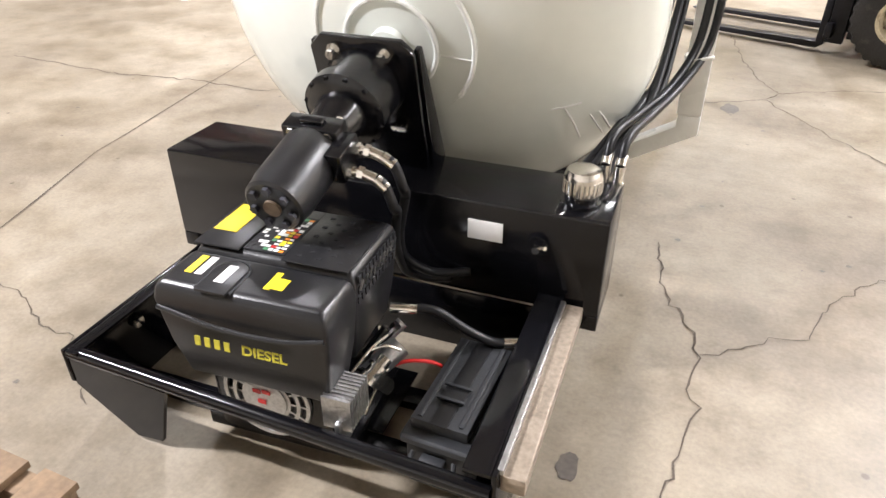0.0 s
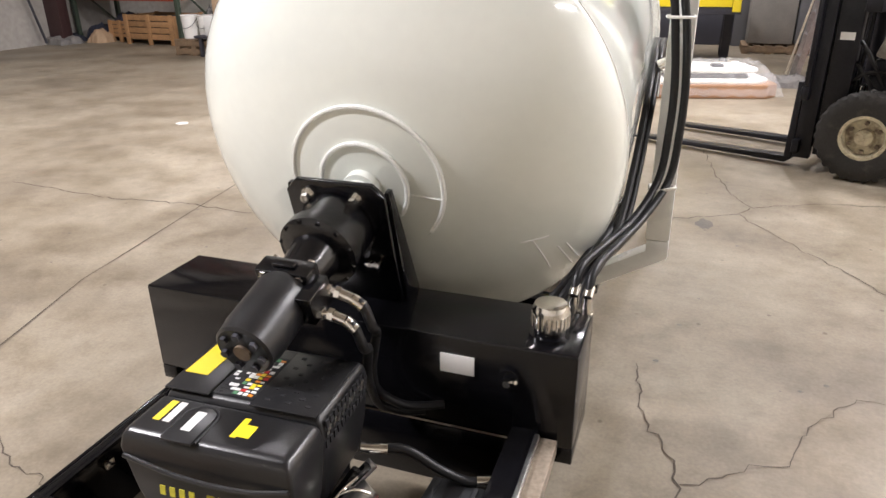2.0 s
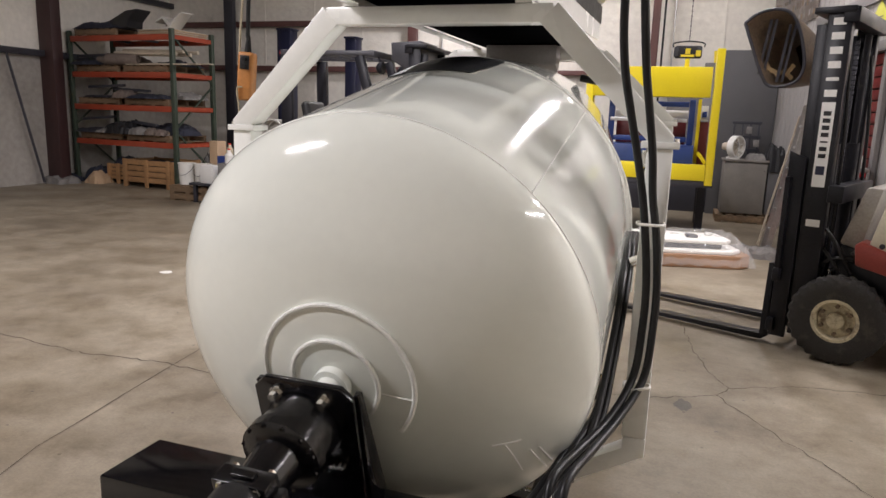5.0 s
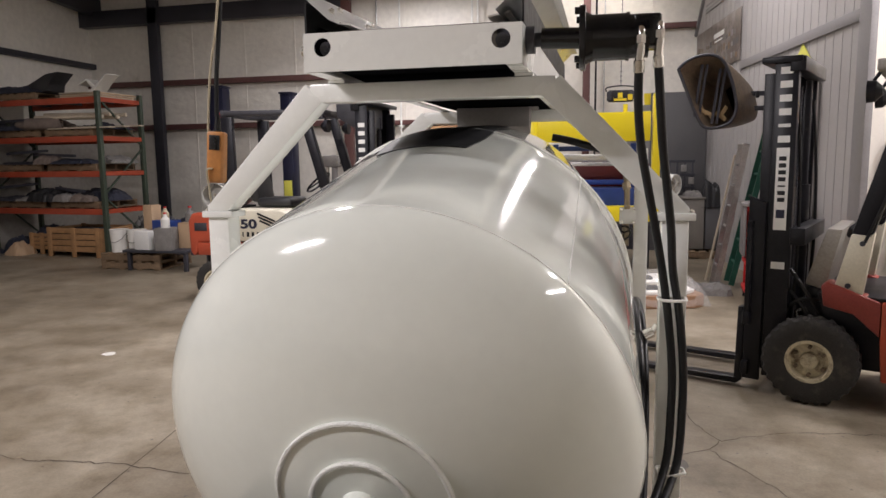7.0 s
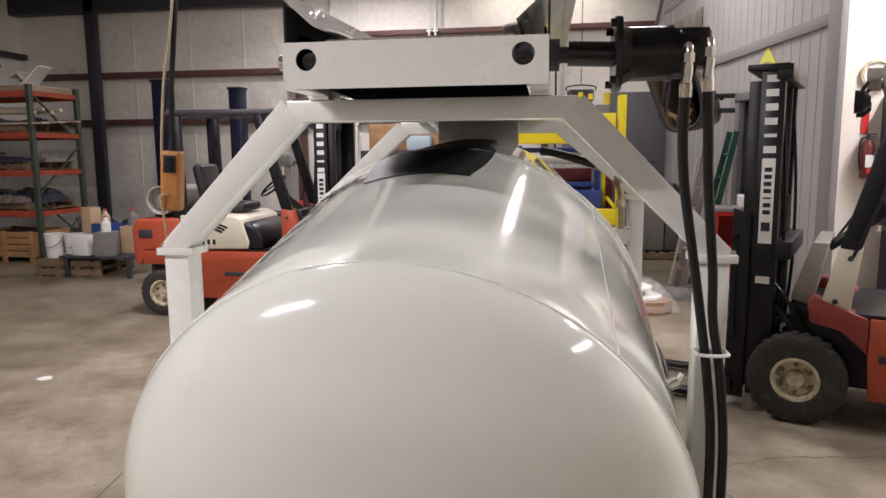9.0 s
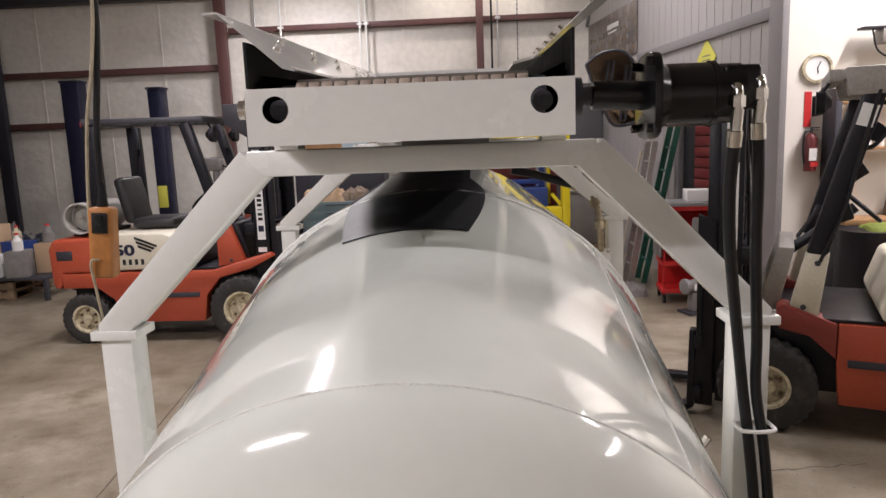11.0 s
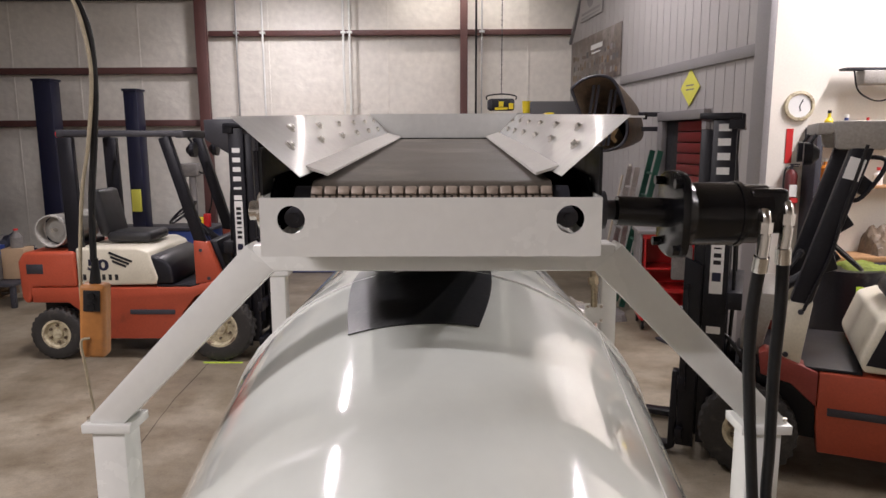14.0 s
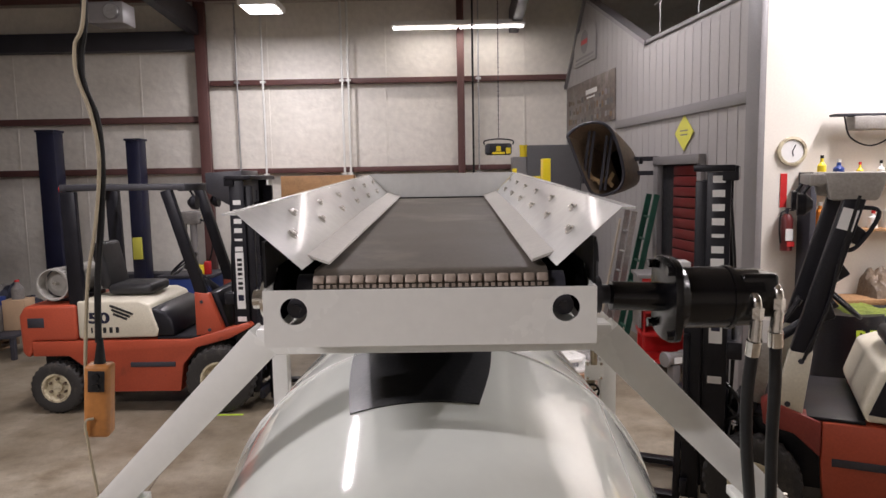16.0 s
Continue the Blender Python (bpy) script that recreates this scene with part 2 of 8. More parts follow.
M_CABLE = paint("cable_tan", (0.42, 0.36, 0.25), 0.55, vary=0.15, scale=20)
M_REDTOOL = paint("tool_red", (0.52, 0.02, 0.02), 0.35, vary=0.1, scale=5)
M_MAROON = paint("roller_maroon", (0.14, 0.018, 0.018), 0.45, vary=0.15, scale=4)
M_LADDER = paint("ladder_green", (0.018, 0.095, 0.065), 0.5, vary=0.2, scale=6)
M_RUST = paint("bucket_worn", (0.17, 0.125, 0.085), 0.5, vary=0.45, scale=6, fine=40, bump=0.15, dirt=(0.25, 0.19, 0.13), dirt_at=0.58)
M_LATH = paint("pale_lath", (0.50, 0.36, 0.19), 0.65, vary=0.2, scale=12)
M_POSTER = paint("poster_print", (0.115, 0.09, 0.075), 0.35, vary=0.5, scale=5, fine=22, bump=0.0, dirt=(0.24, 0.21, 0.19), dirt_at=0.50)
M_SIGN_Y = paint("sign_yellow", (0.62, 0.60, 0.09), 0.45, vary=0.06, scale=10)
M_PAPER = paint("label_white", (0.80, 0.80, 0.78), 0.4, vary=0.03, scale=20)
M_LABEL_Y = paint("label_yellow", (0.85, 0.66, 0.03), 0.4, vary=0.04, scale=20)
M_LABEL_O = paint("label_orange", (0.85, 0.28, 0.03), 0.4, vary=0.04, scale=20)
M_LABEL_R = paint("label_red", (0.60, 0.03, 0.03), 0.4, vary=0.04, scale=20)
M_LABEL_G = paint("label_green", (0.10, 0.28, 0.14), 0.4, vary=0.04, scale=20)
M_INK = paint("ink_black", (0.02, 0.02, 0.022), 0.5, vary=0.1, scale=20)
M_YELTXT = paint("lettering_yellow", (0.55, 0.50, 0.05), 0.4, vary=0.1, scale=40)
M_LIME = paint("lime_paint", (0.45, 0.65, 0.04), 0.5, vary=0.1, scale=10)
M_WRAP = paint("stretch_wrap", (0.85, 0.84, 0.82), 0.12, vary=0.05, scale=6, fine=30, bump=0.3)
M_WRAP.node_tree.nodes["Principled BSDF"].inputs["Alpha"].default_value = 0.16
M_PARTITION = paint("dark_grey_panel", (0.085, 0.083, 0.086), 0.55, vary=0.2, scale=2)
# insulation darkened in the colour so the lower side wall reads dim
M_DARKINSUL = paint("darker_insulation", (0.34, 0.32, 0.29), 0.55, vary=0.2, scale=0.9, fine=9, bump=0.05, dirt=(0.22, 0.20, 0.17), dirt_at=0.55)
M_TUBE = glow("lamp_tube", (1.0, 0.96, 0.92), 25.0)
M_OLIVE = paint("olive_cloth", (0.16, 0.20, 0.03), 0.8, vary=0.3, scale=9, fine=60, bump=0.2)
# paler guard tone, also for the right forklift's cowl and the wall lamp
M_GUARDPALE = paint("pale_guard_beige", (0.33, 0.31, 0.28), 0.5, vary=0.2, scale=6, dirt=(0.18, 0.16, 0.14), dirt_at=0.6)
M_GUARD = paint("dusty_guard_grey", (0.05, 0.05, 0.058), 0.4, vary=0.25, scale=5)

for m_, level_ in ((M_BLACK, 0.42), (M_CAST, 0.5), (M_INK, 0.28), (M_FLBLK, 0.3), (M_RUBBER, 0.3)):  # satin blacks reflect little
    m_.node_tree.nodes["Principled BSDF"].inputs["Specular IOR Level"].default_value = level_
M_BLACK.node_tree.nodes["Principled BSDF"].inputs["Coat Weight"].default_value = 0.0

# ---- mesh helpers
def bx(bm, x0, x1, y0, y1, z0, z1, m=None):
    vs = [bm.verts.new((x, y, z)) for x in (x0, x1) for y in (y0, y1) for z in (z0, z1)]
    if m is not None:
        for v in vs:
            v.co = m @ v.co
    for q in ((0, 1, 3, 2), (4, 6, 7, 5), (0, 4, 5, 1), (2, 3, 7, 6), (0, 2, 6, 4), (1, 5, 7, 3)):
        bm.faces.new([vs[i] for i in q])
    return vs


def cyl(bm, p0, p1, r0, r1=None, n=24, caps=True):
    """A round bar from p0 to p1."""
    r1 = r0 if r1 is None else r1
    p0, p1 = Vector(p0), Vector(p1)
    q = (p1 - p0).to_track_quat("Z", "Y").to_matrix()
    a, b = [], []
    for i in range(n):
        c = Vector((math.cos(math.tau * i / n), math.sin(math.tau * i / n), 0))
        a.append(bm.verts.new(p0 + q @ (c * r0)))
        b.append(bm.verts.new(p1 + q @ (c * r1)))
    for i in range(n):
        j = (i + 1) % n
        bm.faces.new((a[i], a[j], b[j], b[i]))
    if caps:
        bm.faces.new(a[::-1])
        bm.faces.new(b)


def lathe(bm, prof, n=48, m=None, closed=False):
    """A profile of (along, radius) turned about the y axis."""
    m = m or Matrix()
    rings = []
    for s, r in prof:
        if r < 1e-5:
            rings.append([bm.verts.new(m @ Vector((0, s, 0)))])
        else:
            rings.append([bm.verts.new(m @ Vector((r * math.sin(math.tau * i / n), s, r * math.cos(math.tau * i / n)))) for i in range(n)])
    pairs = list(zip(rings, rings[1:]))
    if closed:
        pairs.append((rings[-1], rings[0]))
    for a, b in pairs:
        for i in range(n):
            j = (i + 1) % n
            if len(a) == 1 and len(b) == 1:
                continue
            if len(a) == 1:
                bm.faces.new((a[0], b[i], b[j]))
            elif len(b) == 1:
                bm.faces.new((a[i], b[0], a[j]))
            else:
                bm.faces.new((a[i], b[i], b[j], a[j]))


def prism(bm, pts, axis, lo, hi, m=None):
    """A polygon of pairs, drawn out along an axis. x: pairs are (y, z); y: (x, z); z: (x, y)."""
    def at(p, v):
        c = {"x": (v, p[0], p[1]), "y": (p[0], v, p[1]), "z": (p[0], p[1], v)}[axis]
        return bm.verts.new(m @ Vector(c) if m is not None else c)
    a, b = [at(p, lo) for p in pts], [at(p, hi) for p in pts]
    n = len(pts)
    bm.faces.new(a)
    bm.faces.new(b[::-1])
    for i in range(n):
        j = (i + 1) % n
        bm.faces.new((a[i], b[i], b[j], a[j]))


def smooth_path(pts, k=8):
    """Points along a smooth line through pts."""
    pts = [Vector(p) for p in pts]
    ext = [pts[0] * 2 - pts[1]] + pts + [pts[-1] * 2 - pts[-2]]
    out = []
    for i in range(1, len(ext) - 2):
        a, b, c, d = ext[i - 1:i + 3]
        for j in range(k):
            t = j / k
            out.append(0.5 * ((2 * b) + (c - a) * t + (2 * a - 5 * b + 4 * c - d) * t * t + (3 * b - a - 3 * c + d) * t ** 3))
    return out + [pts[-1]]


def tube(bm, pts, r, n=10, k=8):
    """A hose or wire of radius r along a smooth line."""
    ps = smooth_path(pts, k) if k else [Vector(p) for p in pts]
    up, rings = Vector((0.13, 0.21, 0.97)), []
    for i, p in enumerate(ps):
        d = (ps[min(i + 1, len(ps) - 1)] - ps[max(i - 1, 0)]).normalized()
        side = d.cross(up)
        side = side.normalized() if side.length > 1e-4 else d.cross(Vector((1, 0, 0))).normalized()
        up = side.cross(d).normalized()
        rings.append([bm.verts.new(p + r * (math.cos(math.tau * j / n) * side + math.sin(math.tau * j / n) * up)) for j in range(n)])
    for a, b in zip(rings, rings[1:]):
        for j in range(n):
            q = (j + 1) % n
            bm.faces.new((a[j], a[q], b[q], b[j]))
    bm.faces.new(rings[0][::-1])
    bm.faces.new(rings[-1])


def bar(bm, p0, p1, w, h, up=(0, 0, 1)):
    """A rectangular bar from p0 to p1, w wide, h high (along up)."""
    p0, p1 = Vector(p0), Vector(p1)
    d = (p1 - p0).normalized()
    side = d.cross(Vector(up)).normalized()
    top = side.cross(d)
    vs = [bm.verts.new(p + side * (sx * w / 2) + top * (sz * h / 2)) for p in (p0, p1) for sx, sz in ((-1, -1), (1, -1), (1, 1), (-1, 1))]
    for q in ((0, 1, 2, 3), (7, 6, 5, 4), (0, 4, 5, 1), (1, 5, 6, 2), (2, 6, 7, 3), (3, 7, 4, 0)):
        bm.faces.new([vs[i] for i in q])


def soften(bm, w, seg=2, angle=35):
    bmesh.ops.recalc_face_normals(bm, faces=bm.faces)
    es = [e for e in bm.edges if len(e.link_faces) == 2 and e.calc_face_angle(0) > radians(angle)]
    bmesh.ops.bevel(bm, geom=es, offset=w, segments=seg, affect="EDGES", profile=0.5, clamp_overlap=True)


def part(name, bm, material, parent=None, label="", soft=0.0, seg=2, smooth=True, fix=True):
    """Links a bmesh as one mesh object, under a thing or a part if one is given."""
    if soft:
        soften(bm, soft, seg)
    elif fix:
        bmesh.ops.recalc_face_normals(bm, faces=bm.faces)
    me = bpy.data.meshes.new(name)
    bm.to_mesh(me)
    bm.free()
    me.materials.append(material)
    if smooth:
        me.polygons.foreach_set("use_smooth", [True] * len(me.polygons))
        me.set_sharp_from_angle(angle=radians(32))
    ob = new(name, me)
    if parent is not None:
        ob.parent = parent
    if label:
        ob["label"] = label
    return ob


def thing(name, label, category, group="", m=None, kind=""):
    ob = new(name)
    ob.empty_display_size = 0.1
    if m is not None:
        ob.matrix_basis = m
    return tagged(ob, label, category, group, kind)


def solid(name, bm, material, label, category="", group="", kind="", soft=0.0, m=None, smooth=True):
    ob = part(name, bm, material, soft=soft, smooth=smooth)
    if m is not None:
        ob.matrix_basis = m
    return tagged(ob, label, category, group, kind)


def B():
    return bmesh.new()


def boxpart(name, dims, material, parent, label="", soft=0.004, m=None):
    bm = B()
    bx(bm, *dims, m=m)
    return part(name, bm, material, parent, label, soft=soft)


def maker_bars(name, cells, size, m, material, parent, depth=0.001):
    """A maker's mark as a row of plain bars; cells holds each bar's centre and width in units of size."""
    for c, w in cells:
        bm = B()
        bx(bm, -w / 2 * size, w / 2 * size, -0.34 * size, 0.34 * size, -depth, depth)
        part(name, bm, material, parent).matrix_basis = m @ pose(c * size, 0, 0)


def lettering(name, text, size, m, material, parent, depth=0.001, bold=0.0):
    """Letters of the built-in font as a flat mesh."""
    cu = bpy.data.curves.new(name, "FONT")
    cu.body, cu.size, cu.extrude, cu.offset = text, size, depth, bold
    cu.align_x, cu.align_y = "CENTER", "CENTER"
    tmp = bpy.data.objects.new(name + "_tmp", cu)
    scene.collection.objects.link(tmp)
    bpy.context.view_layer.update()
    me = bpy.data.meshes.new_from_object(tmp.evaluated_get(bpy.context.evaluated_depsgraph_get()))
    bpy.data.objects.remove(tmp)
    me.materials.clear()
    me.materials.append(material)
    ob = new(name, me)
    ob.matrix_basis = m
    if parent is not None:
        ob.parent = parent
    return ob

# ---------------------------------------------------------------- the hall
XL, XR, YB, YF = -10.9, 9.0, 15.0, -7.0


def roof_z(y):
    return 5.75 + (YB - y) * 0.075


bm = B()
bx(bm, XL - 0.4, XR + 0.4, YF - 0.4, YB + 0.4, -0.2, 0.0)
floor = solid("floor", bm, M_FLOOR, "worn tan concrete slab floor with cracks and stains", "floor", kind="structure")

bm = B()
prism(bm, [(YF - 0.4, roof_z(YF - 0.4)), (YB + 0.3, roof_z(YB + 0.3)), (YB + 0.3, roof_z(YB + 0.3) + 0.15), (YF - 0.4, roof_z(YF - 0.4) + 0.15)], "x", XL - 0.3, XR + 0.3)
solid("ceiling", bm, M_ROOF, "pale insulated roof underside between dark purlins", "ceiling", kind="structure", smooth=False)
for i in range(14):
    y = YB - 0.8 - i * 1.55
    z = roof_z(y)
    bm = B()
    bx(bm, XL, XR, y - 0.04, y + 0.04, z - 0.2, z - 0.004)
    solid("roof_purlin", bm, M_GIRT, "dark red steel roof purlin", "purlin", kind="structure", soft=0.006)
for x in (-10.6, -4.5, 1.6, 7.7):
    bm = B()
    prism(bm, [(YF, roof_z(YF) - 0.65), (YB, roof_z(YB) - 0.65), (YB, roof_z(YB) - 0.21), (YF, roof_z(YF) - 0.21)], "x", x - 0.09, x + 0.09)
    solid("roof_rafter", bm, M_STEEL_DK, "dark steel roof rafter", "rafter", kind="structure", soft=0.006)
bm = B()
bx(bm, XL, -4.5, YB - 0.3, YB - 0.06, 4.85, 5.2)
solid("eave_beam", bm, M_STEEL_DK, "dark steel eave beam along the back wall", "beam", kind="structure", soft=0.01)


def wall(name, x0, x1, y0, y1, z1, label, material=M_INSUL):
    bm = B()
    bx(bm, x0, x1, y0, y1, 0, z1)
    return solid(name, bm, material, label, "wall", kind="structure", smooth=False)


wall("wall_north", XL - 0.3, XR + 0.3, YB, YB + 0.25, 6.0, "white vinyl-faced insulated metal wall between red girts")
wall("wall_west", XL - 0.25, XL, YF, YB, 7.3, "pale insulated metal side wall with steel columns")
bm = B()
bx(bm, XL + 0.0005, XL + 0.006, YF, YB - 0.001, 0.001, 2.49)
solid("wall_liner", bm, M_DARKINSUL, "darker lower liner panels of the side wall", "wall", kind="structure", smooth=False)
wall("wall_south", XL - 0.3, XR + 0.3, YF - 0.25, YF, 7.3, "plain insulated metal wall")
wall("wall_east", XR, XR + 0.25, YF, YB, 7.3, "plain insulated metal wall")


def trim_bar(name, dims, material, label):
    bm = B()
    bx(bm, *dims)
    return solid(name, bm, material, label, "girt", kind="structure", soft=0.008)


# girts: one spacing right of the bay column, another left of it
for z in (2.53, 4.23):
    trim_bar("girt", (-4.3, XR, YB - 0.16, YB - 0.004, z - 0.05, z + 0.05), M_GIRT, "red oxide steel girt across the insulated wall")
for z in (2.56, 3.55):
    trim_bar("girt", (XL, -4.5, YB - 0.16, YB - 0.004, z - 0.06, z + 0.06), M_GIRT, "dark steel girt across the insulated wall")
for x, w, mat in ((-4.4, 0.1, M_GIRT), (0.56, 0.07, M_GIRT), (-9.0, 0.12, M_STEEL_DK)):
    trim_bar("column", (x - w, x + w, YB - 0.3, YB - 0.165, 0, 5.74), mat, "steel building column against the back wall")
for y in (11.35, 5.0, -1.0):
    trim_bar("column", (XL + 0.004, XL + 0.35, y - 0.12, y + 0.12, 0, 5.4), M_COLUMN, "dark red steel building column at the side wall")
for z in (2.55, 4.0):
    trim_bar("girt", (XL + 0.004, XL + 0.15, YF, YB, z - 0.06, z + 0.06), M_STEEL_DK, "dark steel girt along the side wall")
bm = B()
cyl(bm, (XL + 0.2, 10.95, 0.05), (XL + 0.2, 10.35, 2.5), 0.025, n=8)
solid("brace_rod", bm, M_STEEL_DK, "dark diagonal brace rod at the side wall", "brace", kind="structure")

# seams of the insulation blankets
for x in (-8.2, -6.9, -5.7, -3.2, -0.9, 1.8):
    bm = B()
    bx(bm, x - 0.02, x + 0.02, YB - 0.012, YB - 0.002, 0.2, 5.7)
    solid("insulation_seam", bm, M_INSUL, "taped vertical seam in the wall insulation", "seam", kind="structure", soft=0.004)
# conduits
for x, r in ((-3.75, 0.018), (-3.25, 0.02), (-1.72, 0.022), (-1.60, 0.022), (0.9, 0.014)):
    bm = B()
    cyl(bm, (x, YB - 0.2, 1.0), (x, YB - 0.2, 5.72), r, n=10)
    for z in (2.45, 4.23):
        bx(bm, x - 0.05, x + 0.05, YB - 0.235, YB - 0.165, z - 0.02, z + 0.02)
    solid("conduit", bm, M_ALU if r < 0.02 else M_FRAME, "vertical electrical conduit on the back wall", "conduit", kind="structure")

# cracks and joints in the slab
rng = random.Random(4)


def crack(pts, w, jag=0.03, step=0.05):
    """A jagged dark crack along a rough line on the floor."""
    line = []
    for (ax, ay), (cx, cy) in zip(pts, pts[1:]):
        n = max(2, int(math.hypot(cx - ax, cy - ay) / step))
        for i in range(n):
            f = i / n
            line.append((ax + (cx - ax) * f + rng.uniform(-jag, jag), ay + (cy - ay) * f + rng.uniform(-jag, jag)))
    line.append(pts[-1])
    bm = B()
    prev = None
    for i, (x, y) in enumerate(line):
        a, b = line[max(0, i - 1)], line[min(len(line) - 1, i + 1)]
        dx, dy = b[0] - a[0], b[1] - a[1]
        n = math.hypot(dx, dy) or 1
        k = w * rng.uniform(0.4, 1.1) * (0.4 if i in (0, len(line) - 1) else 1)
        pair = [bm.verts.new((x - dy / n * k, y + dx / n * k, 0.0025)), bm.verts.new((x + dy / n * k, y - dx / n * k, 0.0025))]
        if prev:
            bm.faces.new((prev[0], prev[1], pair[1], pair[0]))
        prev = pair
    solid("floor_crack", bm, M_CRACK, "dark jagged crack in the concrete slab", "crack", kind="structure")


crack([(1.32, 6.4), (1.40, 5.68), (1.48, 5.3), (1.60, 5.0), (2.0, 5.2), (2.7, 5.3)], 0.0038, 0.014)
crack([(0.9, 4.6), (1.13, 4.64), (1.32, 4.75), (1.52, 4.85), (1.69, 4.55), (1.86, 4.3), (2.0, 4.11), (2.12, 3.89), (2.5, 3.2)], 0.0035, 0.014)
crack([(1.52, 4.85), (1.6, 5.0)], 0.0035, 0.01)
crack([(1.08, 2.95), (1.13, 2.67), (1.15, 2.57), (1.23, 2.44), (1.26, 2.30), (1.25, 2.14), (1.27, 2.08), (1.24, 1.98), (1.23, 1.81), (1.18, 1.65), (1.2, 1.3)], 0.0032, 0.012, 0.03)
crack([(1.26, 2.30), (1.38, 2.37), (1.50, 2.48), (1.58, 2.49), (1.69, 2.77), (1.85, 2.94), (2.3, 3.0)], 0.0025, 0.012, 0.03)
crack([(-1.3, 1.9), (-1.04, 1.86), (-0.87, 1.82), (-0.70, 1.72), (-0.57, 1.72), (-0.3, 1.5)], 0.0032, 0.012, 0.03)
crack([(-3.4, 4.0), (-2.44, 3.92), (-2.16, 3.96), (-1.73, 3.98), (-1.39, 3.95), (-1.2, 4.02), (-0.6, 3.9)], 0.0045, 0.016)
crack([(-1.2, 0.5), (-1.37, 2.15), (-1.58, 2.87), (-1.73, 3.98), (-1.86, 4.9), (-1.95, 5.8), (-2.1, 7.1), (-2.15, 8.2), (-2.4, 10.5)], 0.005, 0.004, 0.2)


def stain(x, y, rx, ry, mat=M_OIL):
    bm = B()
    vs = [bm.verts.new((x + rx * rng.uniform(0.75, 1.1) * math.cos(a), y + ry * rng.uniform(0.75, 1.1) * math.sin(a), 0.0015)) for a in [math.tau * i / 18 for i in range(18)]]
    bm.faces.new(vs)
    solid("floor_stain", bm, mat, "dark oil stain soaked into the concrete", "stain", kind="structure")


bm = B()
for i in range(110):
    cx_, cy_, r_ = rng.uniform(-3.5, 4.0), rng.uniform(0.6, 7.0), rng.uniform(0.004, 0.012)
    bm.faces.new([bm.verts.new((cx_ + r_ * rng.uniform(0.6, 1.5) * math.cos(a), cy_ + r_ * rng.uniform(0.5, 1.1) * math.sin(a), 0.0018)) for a in [math.tau * k / 8 for k in range(8)]])
solid("floor_chips", bm, M_OIL, "small dark chips and pock marks in the slab", "chips", kind="stuff", smooth=False)
stain(1.33, 4.62, 0.05, 0.09)
stain(0.98, 1.75, 0.03, 0.05)
stain(-3.5, 5.98, 0.07, 0.06, M_WHITE)
bm = B()
bx(bm, -2.2, -1.8, 8.07, 8.11, 0.001, 0.003)
solid("floor_tape", bm, M_LIME, "lime green tape strip stuck on the floor", "tape", kind="structure")

# ---- the office block: grey sided wall with a gable, white front wall
OA, OB = Vector((3.4, 8.4, 0)), Vector((2.62, 15.0, 0))
OM = Matrix.Translation(OA) @ Matrix.Rotation(math.atan2(OB.y - OA.y, OB.x - OA.x), 4, "Z")  # local x runs along the wall, -y is its inner side
bm = B()
prism(bm, [(0.0, 0), (6.62, 0), (6.62, 4.0), (5.44, 5.4), (2.73, 4.13), (0.0, 4.13)], "y", -0.15, 0.0, OM)
office = solid("wall_office", bm, M_SIDING, "grey ribbed metal siding wall of the office block", "wall", kind="structure", smooth=False)
bm = B()
for i in range(30):
    u = 0.12 + i * 0.21
    top = 4.12 if u < 2.73 else 4.12 + (u - 2.73) * 0.468 if u < 5.44 else 5.36 - (u - 5.44) * 1.19
    bx(bm, u, u + 0.06, 0.0, 0.0045, 0.02, top - 0.03, OM)
part("siding_rib", bm, M_SIDING, office, smooth=False)
for nm, dims in (("band", (-0.05, 3.87, 0.013, 0.035, 3.05, 3.17)), ("corner_post", (-0.14, 0.1, -0.02, 0.05, 0, 4.6)), ("cap_rail", (0.0, 2.75, -0.16, 0.03, 4.13, 4.18))):
    bm = B()
    bx(bm, *dims, m=OM)
    part(nm, bm, M_TRIM, office, soft=0.004)
for u0, z0, u1, z1 in ((2.72, 4.14, 5.44, 5.42), (5.44, 5.42, 6.62, 4.02)):
    bm = B()
    bar(bm, OM @ Vector((u0, -0.05, z0)), OM @ Vector((u1, -0.05, z1)), 0.2, 0.06)
    part("gable_board", bm, M_TRIM, office)
bm = B()
for u in (0.3, 1.4, 2.5):
    cyl(bm, OM @ Vector((u, -0.08, 4.18)), OM @ Vector((u, -0.08, 5.1)), 0.011, n=8)
cyl(bm, OM @ Vector((0.1, -0.08, 5.1)), OM @ Vector((2.7, -0.08, 5.1)), 0.011, n=8)
cyl(bm, OM @ Vector((0.1, -0.08, 4.65)), OM @ Vector((2.7, -0.08, 4.65)), 0.008, n=8)
part("railing", bm, M_ALU, office, "thin metal mezzanine railing")

wall("wall_white", 3.42, XR, 8.38, 8.6, 6.2, "bright white painted wall", M_WPAINT)

# roller door in the siding
door = tagged(new("door_1"), "maroon roller door slats in a dark frame, half raised", "door", kind="structure")
door.matrix_basis = OM
for nm, dims in (("jamb", (0.98, 1.08, 0.014, 0.07, 0, 2.46)), ("jamb", (2.13, 2.26, 0.014, 0.09, 0, 2.46)), ("lintel", (0.98, 2.26, 0.014, 0.10, 2.46, 2.57))):
    boxpart(nm, dims, M_TRIM, door)
# black panel on the uncut siding stands in for the doorway's darkness
boxpart("opening", (1.08, 2.13, 0.005, 0.013, 0, 2.46), M_INK, door)
